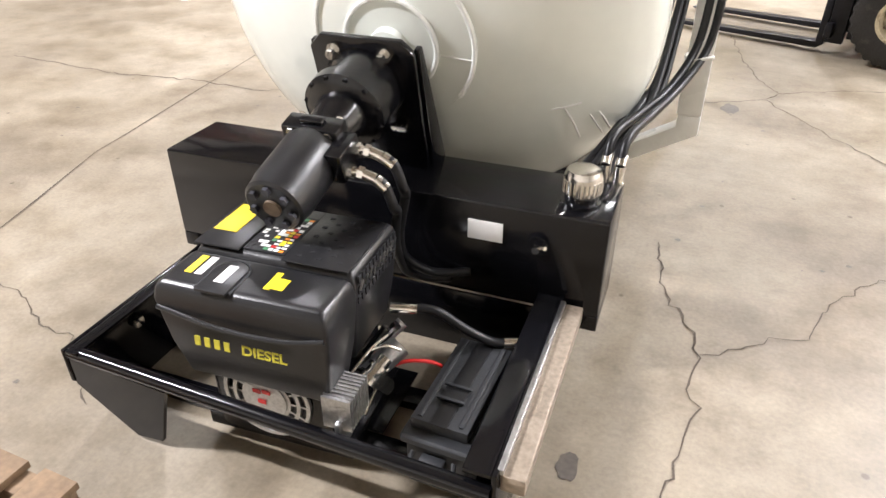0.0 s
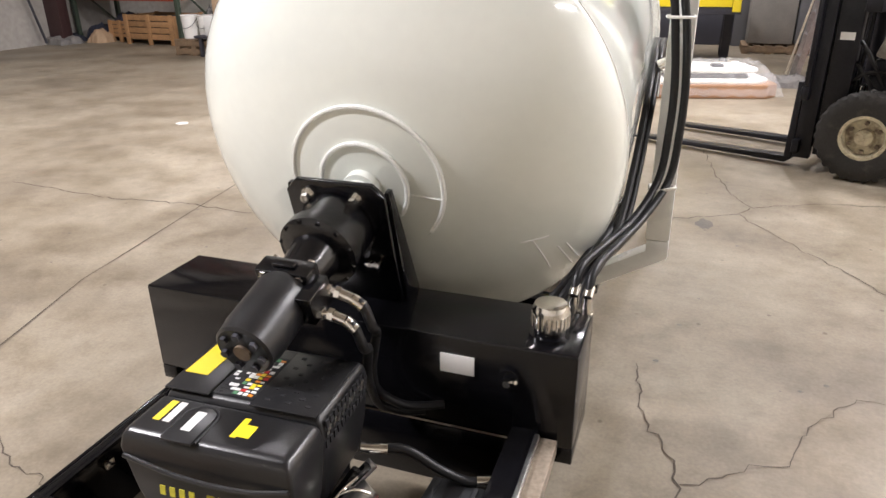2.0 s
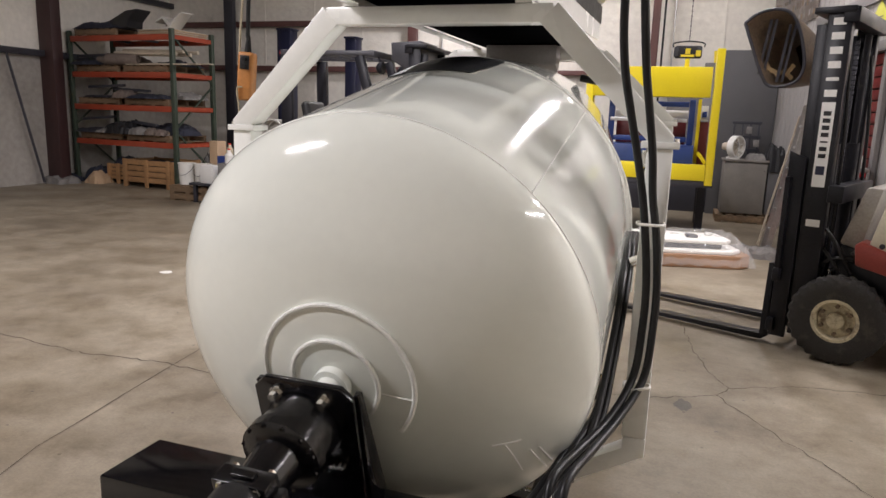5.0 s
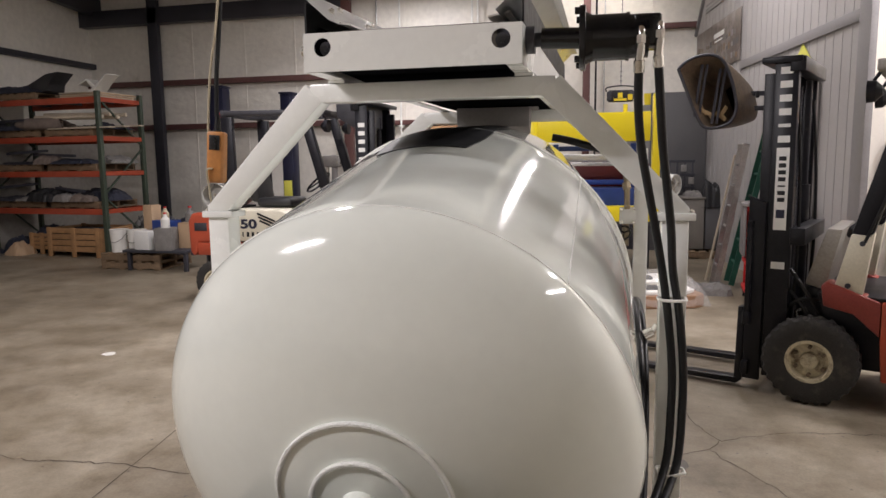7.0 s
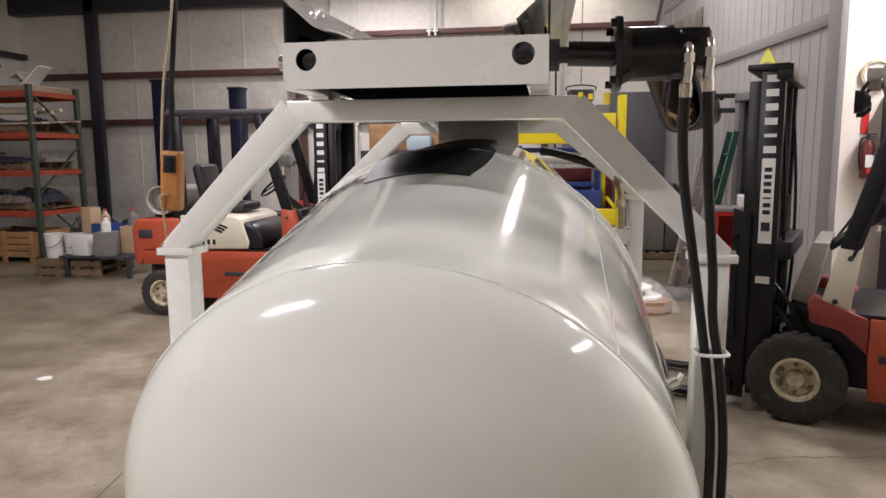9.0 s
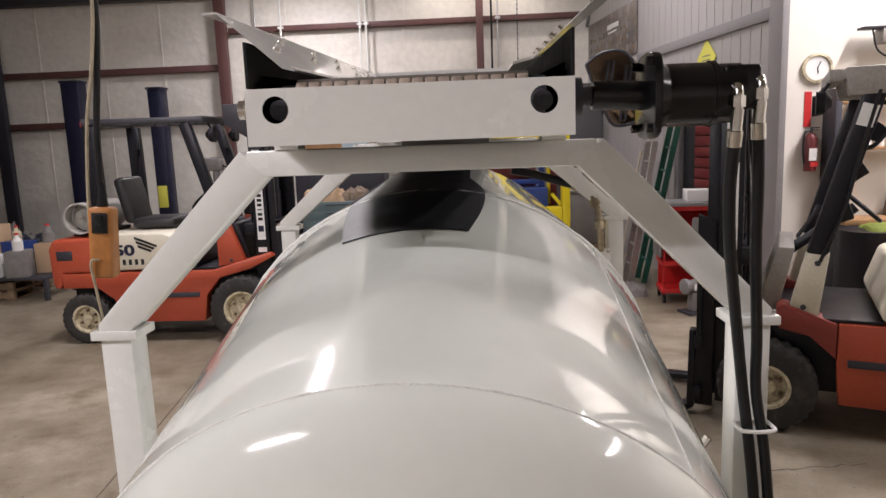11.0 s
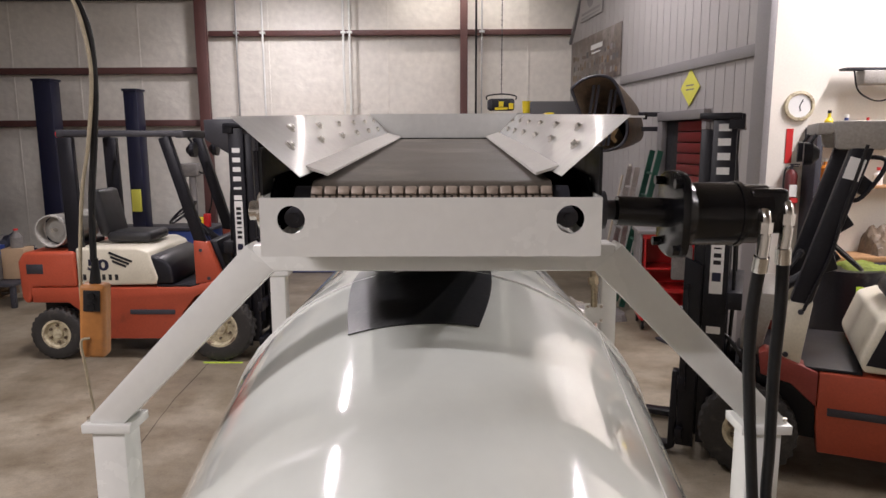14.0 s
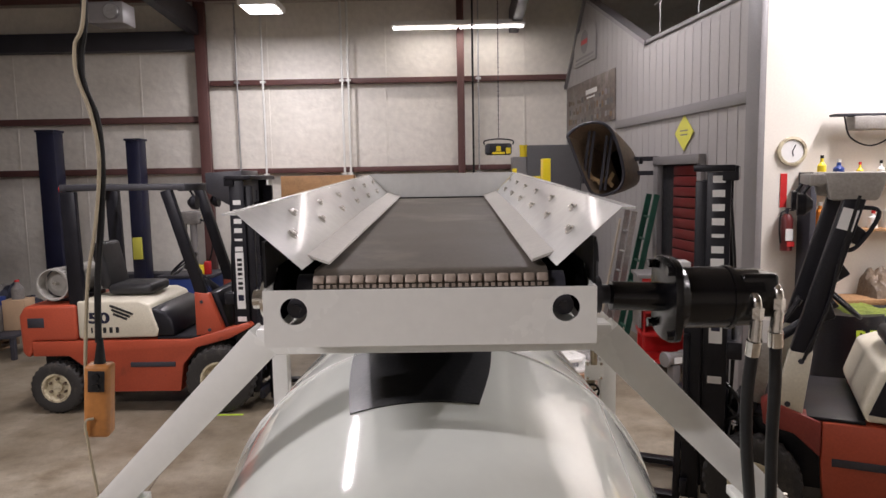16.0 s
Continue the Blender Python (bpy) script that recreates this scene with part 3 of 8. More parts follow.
for i in range(16):
    boxpart("slat", (1.085, 1.75, 0.016, 0.045, 2.44 - 0.13 * i - 0.115, 2.44 - 0.13 * i), M_MAROON, door, soft=0.012)


def flat_sign(name, u0, u1, z0, z1, material, label, category="sign"):
    t = thing(name, label, category, m=OM)
    boxpart("board", (u0, u1, 0.014, 0.026, z0, z1), material, t, soft=0.002)
    return t


poster = flat_sign("poster", 3.9, 6.5, 3.2, 4.0, M_POSTER, "brown and grey photo poster with rows of machines", "poster")
for i in range(54):
    u, z, w = 4.0 + (i % 18) * 0.133 + rng.uniform(0, 0.04), 3.27 + (i // 18) * 0.18 + rng.uniform(0, 0.03), rng.uniform(0.06, 0.12)
    boxpart("picture_patch", (u, u + w, 0.0265, 0.0275, z, z + rng.uniform(0.05, 0.12)), rng.choice((M_GREYFAB, M_TAUPE, M_PARTITION, M_TRIM, M_PALLET, M_RUST)), poster, soft=0)
boxpart("writing_bar", (4.75, 5.35, 0.0285, 0.0295, 3.74, 3.82), M_PAPER, poster, soft=0)
boxpart("writing_bar", (4.85, 5.3, 0.0285, 0.0295, 3.67, 3.70), M_PAPER, poster, soft=0)
logo = flat_sign("wall_sign", 4.85, 6.05, 4.3, 4.9, M_SIDING, "round red and grey emblem with grey lettering bars", "sign")
bm = B()
cyl(bm, (5.45, 0.0265, 4.68), (5.45, 0.029, 4.68), 0.2, n=28)
part("emblem", bm, M_TRIM, logo)
boxpart("emblem_bar", (5.28, 5.62, 0.0295, 0.031, 4.64, 4.72), M_LABEL_R, logo, soft=0)
for z in (4.40, 4.33):
    boxpart("writing_bar", (4.95, 5.95, 0.0265, 0.028, z, z + 0.04), M_TRIM, logo, soft=0)
sign = thing("diamond_sign", "yellow diamond-shaped warning sign on grey siding", "sign", m=OM)
bm = B()
prism(bm, [(1.53, 2.62), (1.78, 2.84), (1.53, 3.06), (1.28, 2.84)], "y", 0.014, 0.02)
part("board", bm, M_SIGN_Y, sign)
for z in (2.86, 2.81):
    boxpart("writing_bar", (1.43, 1.63, 0.0205, 0.0215, z, z + 0.016), M_GREYFAB, sign, soft=0)

# ---- lamps seen, lamps placed by their reflections, and one added for the white wall
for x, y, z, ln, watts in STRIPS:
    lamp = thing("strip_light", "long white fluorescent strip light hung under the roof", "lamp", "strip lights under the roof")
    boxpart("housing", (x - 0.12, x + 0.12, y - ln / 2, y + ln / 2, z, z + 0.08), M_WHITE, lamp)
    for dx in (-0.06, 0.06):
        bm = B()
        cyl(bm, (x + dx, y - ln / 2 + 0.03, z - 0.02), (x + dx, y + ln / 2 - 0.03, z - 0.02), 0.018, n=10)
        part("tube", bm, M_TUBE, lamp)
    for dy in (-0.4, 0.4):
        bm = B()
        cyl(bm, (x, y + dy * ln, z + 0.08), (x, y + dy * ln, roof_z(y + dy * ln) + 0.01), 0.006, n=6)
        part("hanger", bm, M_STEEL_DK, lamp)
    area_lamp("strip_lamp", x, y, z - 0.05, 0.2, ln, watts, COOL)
x, y, z, ln, watts = CROSS_STRIP
lamp = thing("strip_light", "long white fluorescent strip light hung under the roof", "lamp", "strip lights under the roof")
boxpart("housing", (x - ln / 2, x + ln / 2, y - 0.12, y + 0.12, z, z + 0.08), M_WHITE, lamp)
for dy in (-0.06, 0.06):
    bm = B()
    cyl(bm, (x - ln / 2 + 0.03, y + dy, z - 0.02), (x + ln / 2 - 0.03, y + dy, z - 0.02), 0.018, n=10)
    part("tube", bm, M_TUBE, lamp)
for dx in (-0.4, 0.4):
    bm = B()
    cyl(bm, (x + dx * ln, y, z + 0.08), (x + dx * ln, y, roof_z(y) + 0.01), 0.006, n=6)
    part("hanger", bm, M_STEEL_DK, lamp)
area_lamp("cross_strip_lamp", x, y, z - 0.05, ln, 0.2, watts, COOL)
lamp = thing("strip_light", "long white fluorescent strip light high on the back wall", "lamp", "strip lights under the roof")
boxpart("housing", (-0.7, 1.75, YB - 0.75, YB - 0.5, 5.12, 5.2), M_WHITE, lamp)
bm = B()
for x0, x1 in ((-0.68, 0.5), (0.55, 1.72)):
    cyl(bm, (x0, YB - 0.62, 5.09), (x1, YB - 0.62, 5.09), 0.02, n=10)
part("tube", bm, M_TUBE, lamp)
boxpart("bracket", (0.4, 0.5, YB - 0.62, YB - 0.004, 5.2, 5.23), M_STEEL_DK, lamp)
area_lamp("wall_strip_lamp", 0.52, YB - 0.62, 5.06, 2.3, 0.15, 45, WARM, (0.52, YB - 0.3, 2.0))
lamp = thing("bay_light", "white square bay light hung under the roof", "lamp")
boxpart("housing", (-3.02, -2.4, 12.6, 13.25, 5.14, 5.24), M_WHITE, lamp)
boxpart("diffuser", (-2.98, -2.44, 12.64, 13.21, 5.125, 5.139), M_TUBE, lamp, soft=0)
for x in (-2.9, -2.5):
    bm = B()
    cyl(bm, (x, 12.9, 5.24), (x, 12.9, roof_z(12.9) + 0.01), 0.008, n=6)
    part("hanger", bm, M_STEEL_DK, lamp)
area_lamp("bay_lamp", -2.71, 12.92, 5.12, 0.5, 0.5, 300, COOL)

# ---------------------------------------------------------------- the mixer unit
CX = 0.285
DRUM = pose(0.281, 2.5, 0.873, 13.2, 0, 0)  # local y runs up along the drum's axis
DRIVE = pose(0.268, 2.5, 0.853, 15.5, 0, 0)  # the drive sits a little lower and steeper
R_D, S_CONE, S_END = 0.723, 1.194, 2.12
S_RIM, DEPTH = 0.121, 0.297


def dish(r):
    """How far along the axis the dished head lies at radius r."""
    return S_RIM - DEPTH * max(0.0, 1 - (r / R_D) ** 2.05) ** (1 / 1.75)


def drum_profile():
    rs = [R_D * i / 32 for i in range(29)] + [R_D * k for k in (0.88, 0.905, 0.93, 0.95, 0.965, 0.977, 0.986, 0.992, 0.9965, 0.999, 1.0)]
    out = [(dish(r), r) for r in rs]
    out += [(0.2, R_D), (0.5, R_D), (0.85, R_D), (S_CONE, R_D)]
    n = 6
    for i in range(1, n + 1):
        s = S_CONE + (S_END - S_CONE) * i / n
        out.append((s, R_D - (s - S_CONE) * 0.18))
    out += [(S_END, 0.40), (S_END - 0.1, 0.39)]
    return out


drum = thing("mixer_drum", "glossy off-white steel mixer drum tilted on a black skid", "drum", m=DRUM)
bm = B()
lathe(bm, drum_profile(), 160)
part("shell", bm, M_DRUM, drum)


def bead(prof_s, prof_r, rad, a0=0.0, a1=360.0, n=180):
    """A weld bead round the drum's axis."""
    bm = B()
    pts = []
    for i in range(n + 1):
        a = radians(a0 + (a1 - a0) * i / n)
        k = 1 + 0.004 * noise.noise((math.sin(a) * 30, math.cos(a) * 30, prof_s))
        pts.append((prof_r * k * math.sin(a), prof_s, prof_r * k * math.cos(a)))
    tube(bm, pts, rad, 8, 0)
    return bm


part("weld_bead", bead(0.125, R_D - 0.0005, 0.0036), M_WELD, drum)
part("weld_bead", bead(S_CONE, R_D - 0.001, 0.006), M_WELD, drum)
for r, lift in ((0.242, 0.008), (0.138, 0.016)):
    bm = B()
    lathe(bm, [(dish(r * k / 8) - lift, r * k / 8) for k in range(2, 9)] + [(dish(r + 0.006) + 0.01, r + 0.006)], 96)
    part("pad_ring", bm, M_DRUM, drum)
    part("weld_bead", bead(dish(r) - lift, r, 0.0075, -150, 128), M_WELD, drum)
bm = B()
a_ = radians(98)
tube(bm, [(rr * math.sin(a_), dish(rr) - 0.009, rr * math.cos(a_)) for rr in (0.145, 0.17, 0.2, 0.22, 0.238)], 0.003, 6, 0)
part("weld_bead", bm, M_WELD, drum)
bm = B()
tube(bm, [(R_D * math.sin(radians(45)) , s, R_D * math.cos(radians(45))) for s in [0.13 + (S_CONE - 0.13) * i / 60 for i in range(61)]], 0.003, 6, 0)
part("seam", bm, M_WELD, drum)
bm = B()
cyl(bm, (0, -0.35, -0.012), (0, -0.12, 0), 0.045, n=40)
cyl(bm, (0, -0.22, 0), (0, -0.12, 0), 0.058, n=40)
part("hub", bm, M_DRUM, drum, soft=0.004)
# reflections of the cap and plated fittings, drawn on the head as white strokes
for a0, r0, a1, r1 in ((115, 0.49, 110, 0.56), (113, 0.52, 123, 0.62), (114, 0.60, 121, 0.68), (112.5, 0.62, 119.5, 0.695)):
    bm = B()
    pts = []
    for i in range(9):
        f = i / 8
        a, r = radians(a0 + (a1 - a0) * f), r0 + (r1 - r0) * f
        pts.append((r * math.sin(a), dish(r) - 0.001, r * math.cos(a)))
    tube(bm, pts, 0.0028, 6, 0)
    part("reflection_mark", bm, M_PAPER, drum)

# ---- skid: cross tank, legs, rails, saddle
X0, X1 = CX - 0.695, CX + 0.685
skid = thing("skid_frame", "gloss black welded steel skid with a cross tank and engine bay", "frame")
boxpart("cross_tank", (X0, X1, 2.11, 2.37, 0.2, 0.498), M_BLACK, skid, soft=0.008)
for x in (X0, X1 - 0.055):
    boxpart("leg", (x, x + 0.055, 2.112, 2.36, 0.15, 0.2), M_BLACK, skid)
for x in (X0 + 0.12, X1 - 0.20):
    boxpart("main_rail", (x, x + 0.08, 2.37, 4.75, 0.12, 0.27), M_BLACK, skid, soft=0.006)
    for y in (2.55, 3.5, 4.5):
        boxpart("foot", (x - 0.01, x + 0.09, y, y + 0.12, 0.0, 0.12), M_BLACK, skid)
for y in (2.9, 3.8, 4.65):
    boxpart("cross_member", (X0 + 0.2, X1 - 0.2, y, y + 0.08, 0.14, 0.24), M_BLACK, skid)
# drum rollers carry the shell behind
for sx in (-1, 1):
    bm = B()
    c = DRUM @ Vector((sx * 0.40, 1.0, -0.655))
    cyl(bm, (c.x, c.y - 0.06, c.z), (c.x, c.y + 0.06, c.z), 0.05, n=28)
    part("roller", bm, M_BLACK, skid, soft=0.005)
    boxpart("roller_stand", (c.x - 0.05, c.x + 0.05, c.y - 0.07, c.y + 0.07, 0.24, c.z - 0.0), M_BLACK, skid)
# engine bay
EY, EX0, EX1 = 1.45, CX - 0.535, CX + 0.59
prof = [(2.11, 0.25), (EY, 0.25), (EY, 0.15), (EY + 0.16, 0.0), (2.11, 0.0)]
for x in (EX0, EX1 - 0.012):
    bm = B()
    prism(bm, prof, "x", x, x + 0.012)
    part("side_plate", bm, M_BLACK, skid, soft=0.003)
boxpart("top_flange", (EX1 - 0.075, EX1 - 0.0125, EY, 2.108, 0.236, 0.25), M_BLACK, skid)
boxpart("top_flange", (EX0 + 0.0125, EX0 + 0.05, EY, 2.108, 0.238, 0.25), M_BLACK, skid)
boxpart("tread_plate", (EX1 + 0.001, EX1 + 0.055, EY + 0.02, 2.10, 0.19, 0.235), M_TREAD, skid, "scuffed tan bare metal edge plate")
boxpart("worn_edge", (EX1 - 0.006, EX1 + 0.008, EY + 0.02, 2.09, 0.2355, 0.2505), M_ALU, skid, "bright worn bare edge", soft=0.002)
bm = B()
cyl(bm, (EX0 + 0.012, EY + 0.02, 0.232), (EX1 - 0.012, EY + 0.0, 0.195), 0.019, n=20)
part("front_pipe", bm, M_BLACK, skid)
# assumed plate under the tank, added to keep light from behind out
boxpart("rear_plate", (EX0 + 0.0125, EX1 - 0.0125, 2.10, 2.109, 0.0, 0.199), M_BLACK, skid, soft=0.002)
boxpart("engine_plate", (0.06, 0.52, 1.66, 1.90, 0.0325, 0.0400), M_BLACK, skid, soft=0.002)
for y0, y1 in ((1.60, 1.66), (1.79, 1.85)):
    boxpart("engine_rail", (EX0 + 0.0125, EX1 - 0.0125, y0, y1, 0.004, 0.032), M_BLACK, skid, soft=0.003)
bm = B()
prism(bm, [(EX0 + 0.013, 0.225), (EX0 + 0.013, 0.14), (EX0 + 0.17, 0.012), (EX0 + 0.25, 0.02), (EX0 + 0.30, 0.20)], "y", EY + 0.004, EY + 0.016)
part("gusset", bm, M_BLACK, skid)
boxpart("bolt", (EX0 + 0.013, EX0 + 0.035, 1.66, 1.69, 0.17, 0.2), M_CHROME, skid)
boxpart("name_plate", (0.59, 0.69, 2.104, 2.108, 0.385, 0.445), M_PAPER, skid, "blank white name plate")
bm = B()
cyl(bm, (0.79, 2.112, 0.405), (0.79, 2.09, 0.405), 0.03, n=20)
cyl(bm, (0.79, 2.092, 0.405), (0.79, 2.075, 0.405), 0.017, n=6)
part("plug", bm, M_CAST, skid)
bm = B()
cyl(bm, (0.79, 2.076, 0.405), (0.79, 2.066, 0.405), 0.011, n=6)
cyl(bm, (0.80, 2.08, 0.41), (0.815, 2.07, 0.415), 0.006, n=8)
part("plug_nut", bm, M_CHROME, skid)
# filler cap
bm = B()
lathe(bm, [(0, 0.0), (0, 0.055), (0.012, 0.055), (0.014, 0.044), (0.03, 0.044), (0.032, 0.036), (0.04, 0.036)], 32, pose(0.875, 2.2, 0.497, 90, 0, 0))
part("cap_flange", bm, M_BLACK, skid)
bm = B()
lathe(bm, [(0.03, 0.0), (0.03, 0.047), (0.05, 0.05), (0.085, 0.05), (0.10, 0.044), (0.106, 0.03), (0.108, 0.0)], 36, pose(0.875, 2.2, 0.497, 90, 0, 0))
cap = part("filler_cap", bm, M_CHROME, skid, "chrome breather filler cap")
for i in range(24):
    a = math.tau * i / 24
    bm = B()
    cyl(bm, (0.875 + 0.05 * math.cos(a), 2.2 + 0.05 * math.sin(a), 0.535), (0.875 + 0.05 * math.cos(a), 2.2 + 0.05 * math.sin(a), 0.572), 0.003, n=6)
    part("grip_rib", bm, M_CHROME, cap)

# ---- drive: pedestal, gearbox, motor
drive = thing("drum_drive", "black hydraulic motor and gearbox on a plate pedestal", "motor", m=DRIVE)
bm = B()
w = 0.150
prism(bm, [(-w, -0.32), (w, -0.32), (w, 0.095), (w - 0.035, 0.13), (-w + 0.035, 0.13), (-w, 0.095)], "y", -0.330, -0.310)
part("mount_plate", bm, M_BLACK, drive, soft=0.004)
for sx in (-1, 1):
    bm = B()
    prism(bm, [(-0.309, -0.355), (-0.309, 0.10), (-0.285, 0.10), (-0.215, -0.30), (-0.215, -0.345)], "x", sx * w - 0.008, sx * w + 0.008)
    part("gusset", bm, M_BLACK, drive, soft=0.003)
bm = B()
lathe(bm, [(-0.331, 0.0), (-0.331, 0.112), (-0.345, 0.112), (-0.345, 0.104), (-0.435, 0.103), (-0.437, 0.112), (-0.472, 0.112), (-0.482, 0.098), (-0.490, 0.07), (-0.515, 0.066), (-0.575, 0.06), (-0.585, 0.06), (-0.585, 0.0)], 64)
gear = part("gearbox", bm, M_CAST, drive)
for i in range(12):
    a = math.tau * (i + 0.5) / 12
    bm = B()
    cyl(bm, (0.103 * math.sin(a), -0.470, 0.103 * math.cos(a)), (0.103 * math.sin(a), -0.481, 0.103 * math.cos(a)), 0.007, n=6)
    part("bolt", bm, M_CAST, gear)
bm = B()
bx(bm, -0.075, 0.075, -0.645, -0.585, -0.07, 0.07)
bx(bm, -0.032, 0.032, -0.628, -0.60, 0.07, 0.082)
part("flange_block", bm, M_CAST, drive, soft=0.008)
for x, z in ((-0.05, 0.055), (0.05, 0.055), (-0.05, -0.055), (0.05, -0.055)):
    bm = B()
    cyl(bm, (x, -0.650, z), (x, -0.575, z), 0.011, n=6)
    part("bolt", bm, M_CHROME if z > 0 else M_CAST, drive)
for x in (-0.072, 0.072):
    bm = B()
    cyl(bm, (x, -0.345, 0.095), (x, -0.370, 0.095), 0.014, n=6)
    cyl(bm, (x, -0.332, 0.095), (x, -0.345, 0.095), 0.021, n=20)
    part("bolt", bm, M_CHROME, drive)
bm = B()
for x in (0.07, 0.085, 0.1):
    cyl(bm, (x, -0.335, -0.125), (x, -0.355, -0.125), 0.008, n=6)
part("bolt", bm, M_CHROME, drive)
bm = B()
lathe(bm, [(-0.64, 0.0), (-0.64, 0.072), (-0.66, 0.077), (-0.80, 0.077), (-0.815, 0.074), (-0.84, 0.073), (-0.846, 0.066), (-0.846, 0.0)], 56)
motor = part("motor_body", bm, M_PLASTIC, drive)
for i in range(7):
    a = math.tau * i / 7
    bm = B()
    cyl(bm, (0.05 * math.sin(a), -0.844, 0.05 * math.cos(a)), (0.05 * math.sin(a), -0.856, 0.05 * math.cos(a)), 0.011, n=6)
    part("bolt", bm, M_STEEL_DK, motor)
bm = B()
cyl(bm, (0, -0.845, 0), (0, -0.853, 0), 0.022, n=16)
part("bolt", bm, M_RUST, motor)
bm = B()
bx(bm, 0.06, 0.105, -0.70, -0.60, -0.035, 0.045)
part("port_block", bm, M_CAST, drive, soft=0.005)
for s, z in ((-0.625, 0.015), (-0.675, -0.012)):
    bm = B()
    cyl(bm, (0.105, s, z), (0.120, s, z), 0.0175, n=6)
    cyl(bm, (0.120, s, z), (0.132, s, z), 0.012, n=16)
    cyl(bm, (0.132, s, z), (0.146, s, z - 0.002), 0.0165, n=6)
    cyl(bm, (0.146, s, z - 0.002), (0.178, s - 0.003, z - 0.010), 0.0145, n=16)
    part("fitting", bm, M_CHROME, drive, "plated straight hose fitting")


def DW(x, s, z):
    return DRIVE @ Vector((x, s, z))


def hose(name, pts, r, label, far_end=True, group=""):
    t = thing(name, label, "hose", group)
    bm = B()
    tube(bm, pts, r, 12, 10)
    part("jacket", bm, M_RUBBER, t)
    for a, b in ((pts[0], pts[1]), (pts[-1], pts[-2]))[:2 if far_end else 0 if far_end is None else 1]:
        a, b = Vector(a), Vector(b)
        bm = B()
        cyl(bm, a, a + (b - a).normalized() * 0.034, r * 1.18, n=16)
        part("ferrule", bm, M_CHROME, t, "plated crimp ferrule")
    return t


hose("hydraulic_hose", [DW(0.176, -0.628, 0.006), DW(0.205, -0.632, -0.012), DW(0.222, -0.64, -0.07), (0.468, 1.965, 0.56), (0.452, 1.975, 0.49), (0.432, 2.0, 0.41), (0.435, 2.03, 0.33), (0.485, 2.07, 0.272), (0.54, 2.09, 0.265), (0.60, 2.112, 0.27)], 0.013, "black rubber hydraulic hose from the drum motor", False, group="motor hoses")
hose("hydraulic_hose", [DW(0.176, -0.678, -0.021), DW(0.20, -0.682, -0.04), DW(0.213, -0.685, -0.10), (0.452, 1.945, 0.52), (0.438, 1.96, 0.44), (0.425, 2.0, 0.36), (0.43, 2.04, 0.28), (0.455, 2.07, 0.25), (0.49, 2.09, 0.235), (0.54, 2.112, 0.235)], 0.013, "black rubber hydraulic hose from the drum motor", False, group="motor hoses")
t = hose("fuel_hose", [(0.525, 1.80, 0.335), (0.60, 1.83, 0.325), (0.68, 1.85, 0.27), (0.745, 1.87, 0.235), (0.80, 1.89, 0.235)], 0.012, "short black hose with plated ends beside the battery box")
bm = B()
cyl(bm, (0.495, 1.79, 0.337), (0.54, 1.805, 0.334), 0.014, n=14)
part("fitting", bm, M_CHROME, t)
bm = B()
cyl(bm, (0.785, 1.885, 0.235), (0.85, 1.91, 0.237), 0.011, n=14)
part("fitting", bm, M_CHROME, t)

# ---- engine
eng = thing("diesel_engine", "small black air-cooled diesel engine with yellow lettering and decals", "engine")
ex0, ex1, ey0, ey1 = 0.045, 0.47, 1.52, 1.90
EM = Matrix.Translation((0.287, 1.675, 0.053)) @ Matrix.Rotation(radians(2.0), 4, "Z")


def eng_shell(bm, x0, x1, y0, y1, z0, z1, lift=0.0):
    """A hood block, narrower below, domed a little above."""
    pts = []
    for z, ins in ((z0, 0.03), (z0 + 0.1, 0.012), (z1 - 0.045, 0.0), (z1 - 0.012, 0.006), (z1, 0.02)):
        pts.append([bm.verts.new(EM @ Vector(p)) for p in ((x0 + ins, y0 + ins, z), (x1 - ins, y0 + ins, z), (x1 - ins, y1 - ins * 0.5, z), (x0 + ins, y1 - ins * 0.5, z))])
    bm.faces.new(pts[0][::-1])
    bm.faces.new(pts[-1])
    for a, b in zip(pts, pts[1:]):
        for i in range(4):
            j = (i + 1) % 4
            bm.faces.new((a[i], a[j], b[j], b[i]))


bm = B()
eng_shell(bm, -0.215, 0.205, -0.20, -0.05, 0.20, 0.47)
hood = part("front_hood", bm, M_PLASTIC, eng, soft=0.02, seg=4)
bm = B()
eng_shell(bm, -0.21, 0.20, -0.052, 0.20, 0.21, 0.477)
rear = part("rear_hood", bm, M_PLASTIC, eng, soft=0.014, seg=3)
bm = B()
tube(bm, [EM @ Vector(p) for p in ((-0.207, -0.20, 0.405), (-0.05, -0.212, 0.39), (0.1, -0.212, 0.392), (0.197, -0.20, 0.405))], 0.006, 8, 6)
part("hood_crease", bm, M_PLASTIC, hood)
bm = B()
bx(bm, -0.208, -0.09, -0.045, 0.185, 0.477, 0.483, EM)
part("cover_panel", bm, M_PLASTIC, rear, soft=0.004)
bm = B()
bx(bm, 0.02, 0.185, -0.05, 0.18, 0.476, 0.480, EM)
part("grille_panel", bm, M_PLASTIC, rear, soft=0.002)
for i in range(9):
    for j in range(5):
        if (i + j) % 2:
            continue
        bm = B()
        c = EM @ Vector((0.05 + j * 0.026, -0.02 + i * 0.022, 0.4795))
        bx(bm, c.x - 0.006, c.x + 0.006, c.y - 0.004, c.y + 0.004, c.z, c.z + 0.0015)
        part("vent_slot", bm, M_INK, rear)
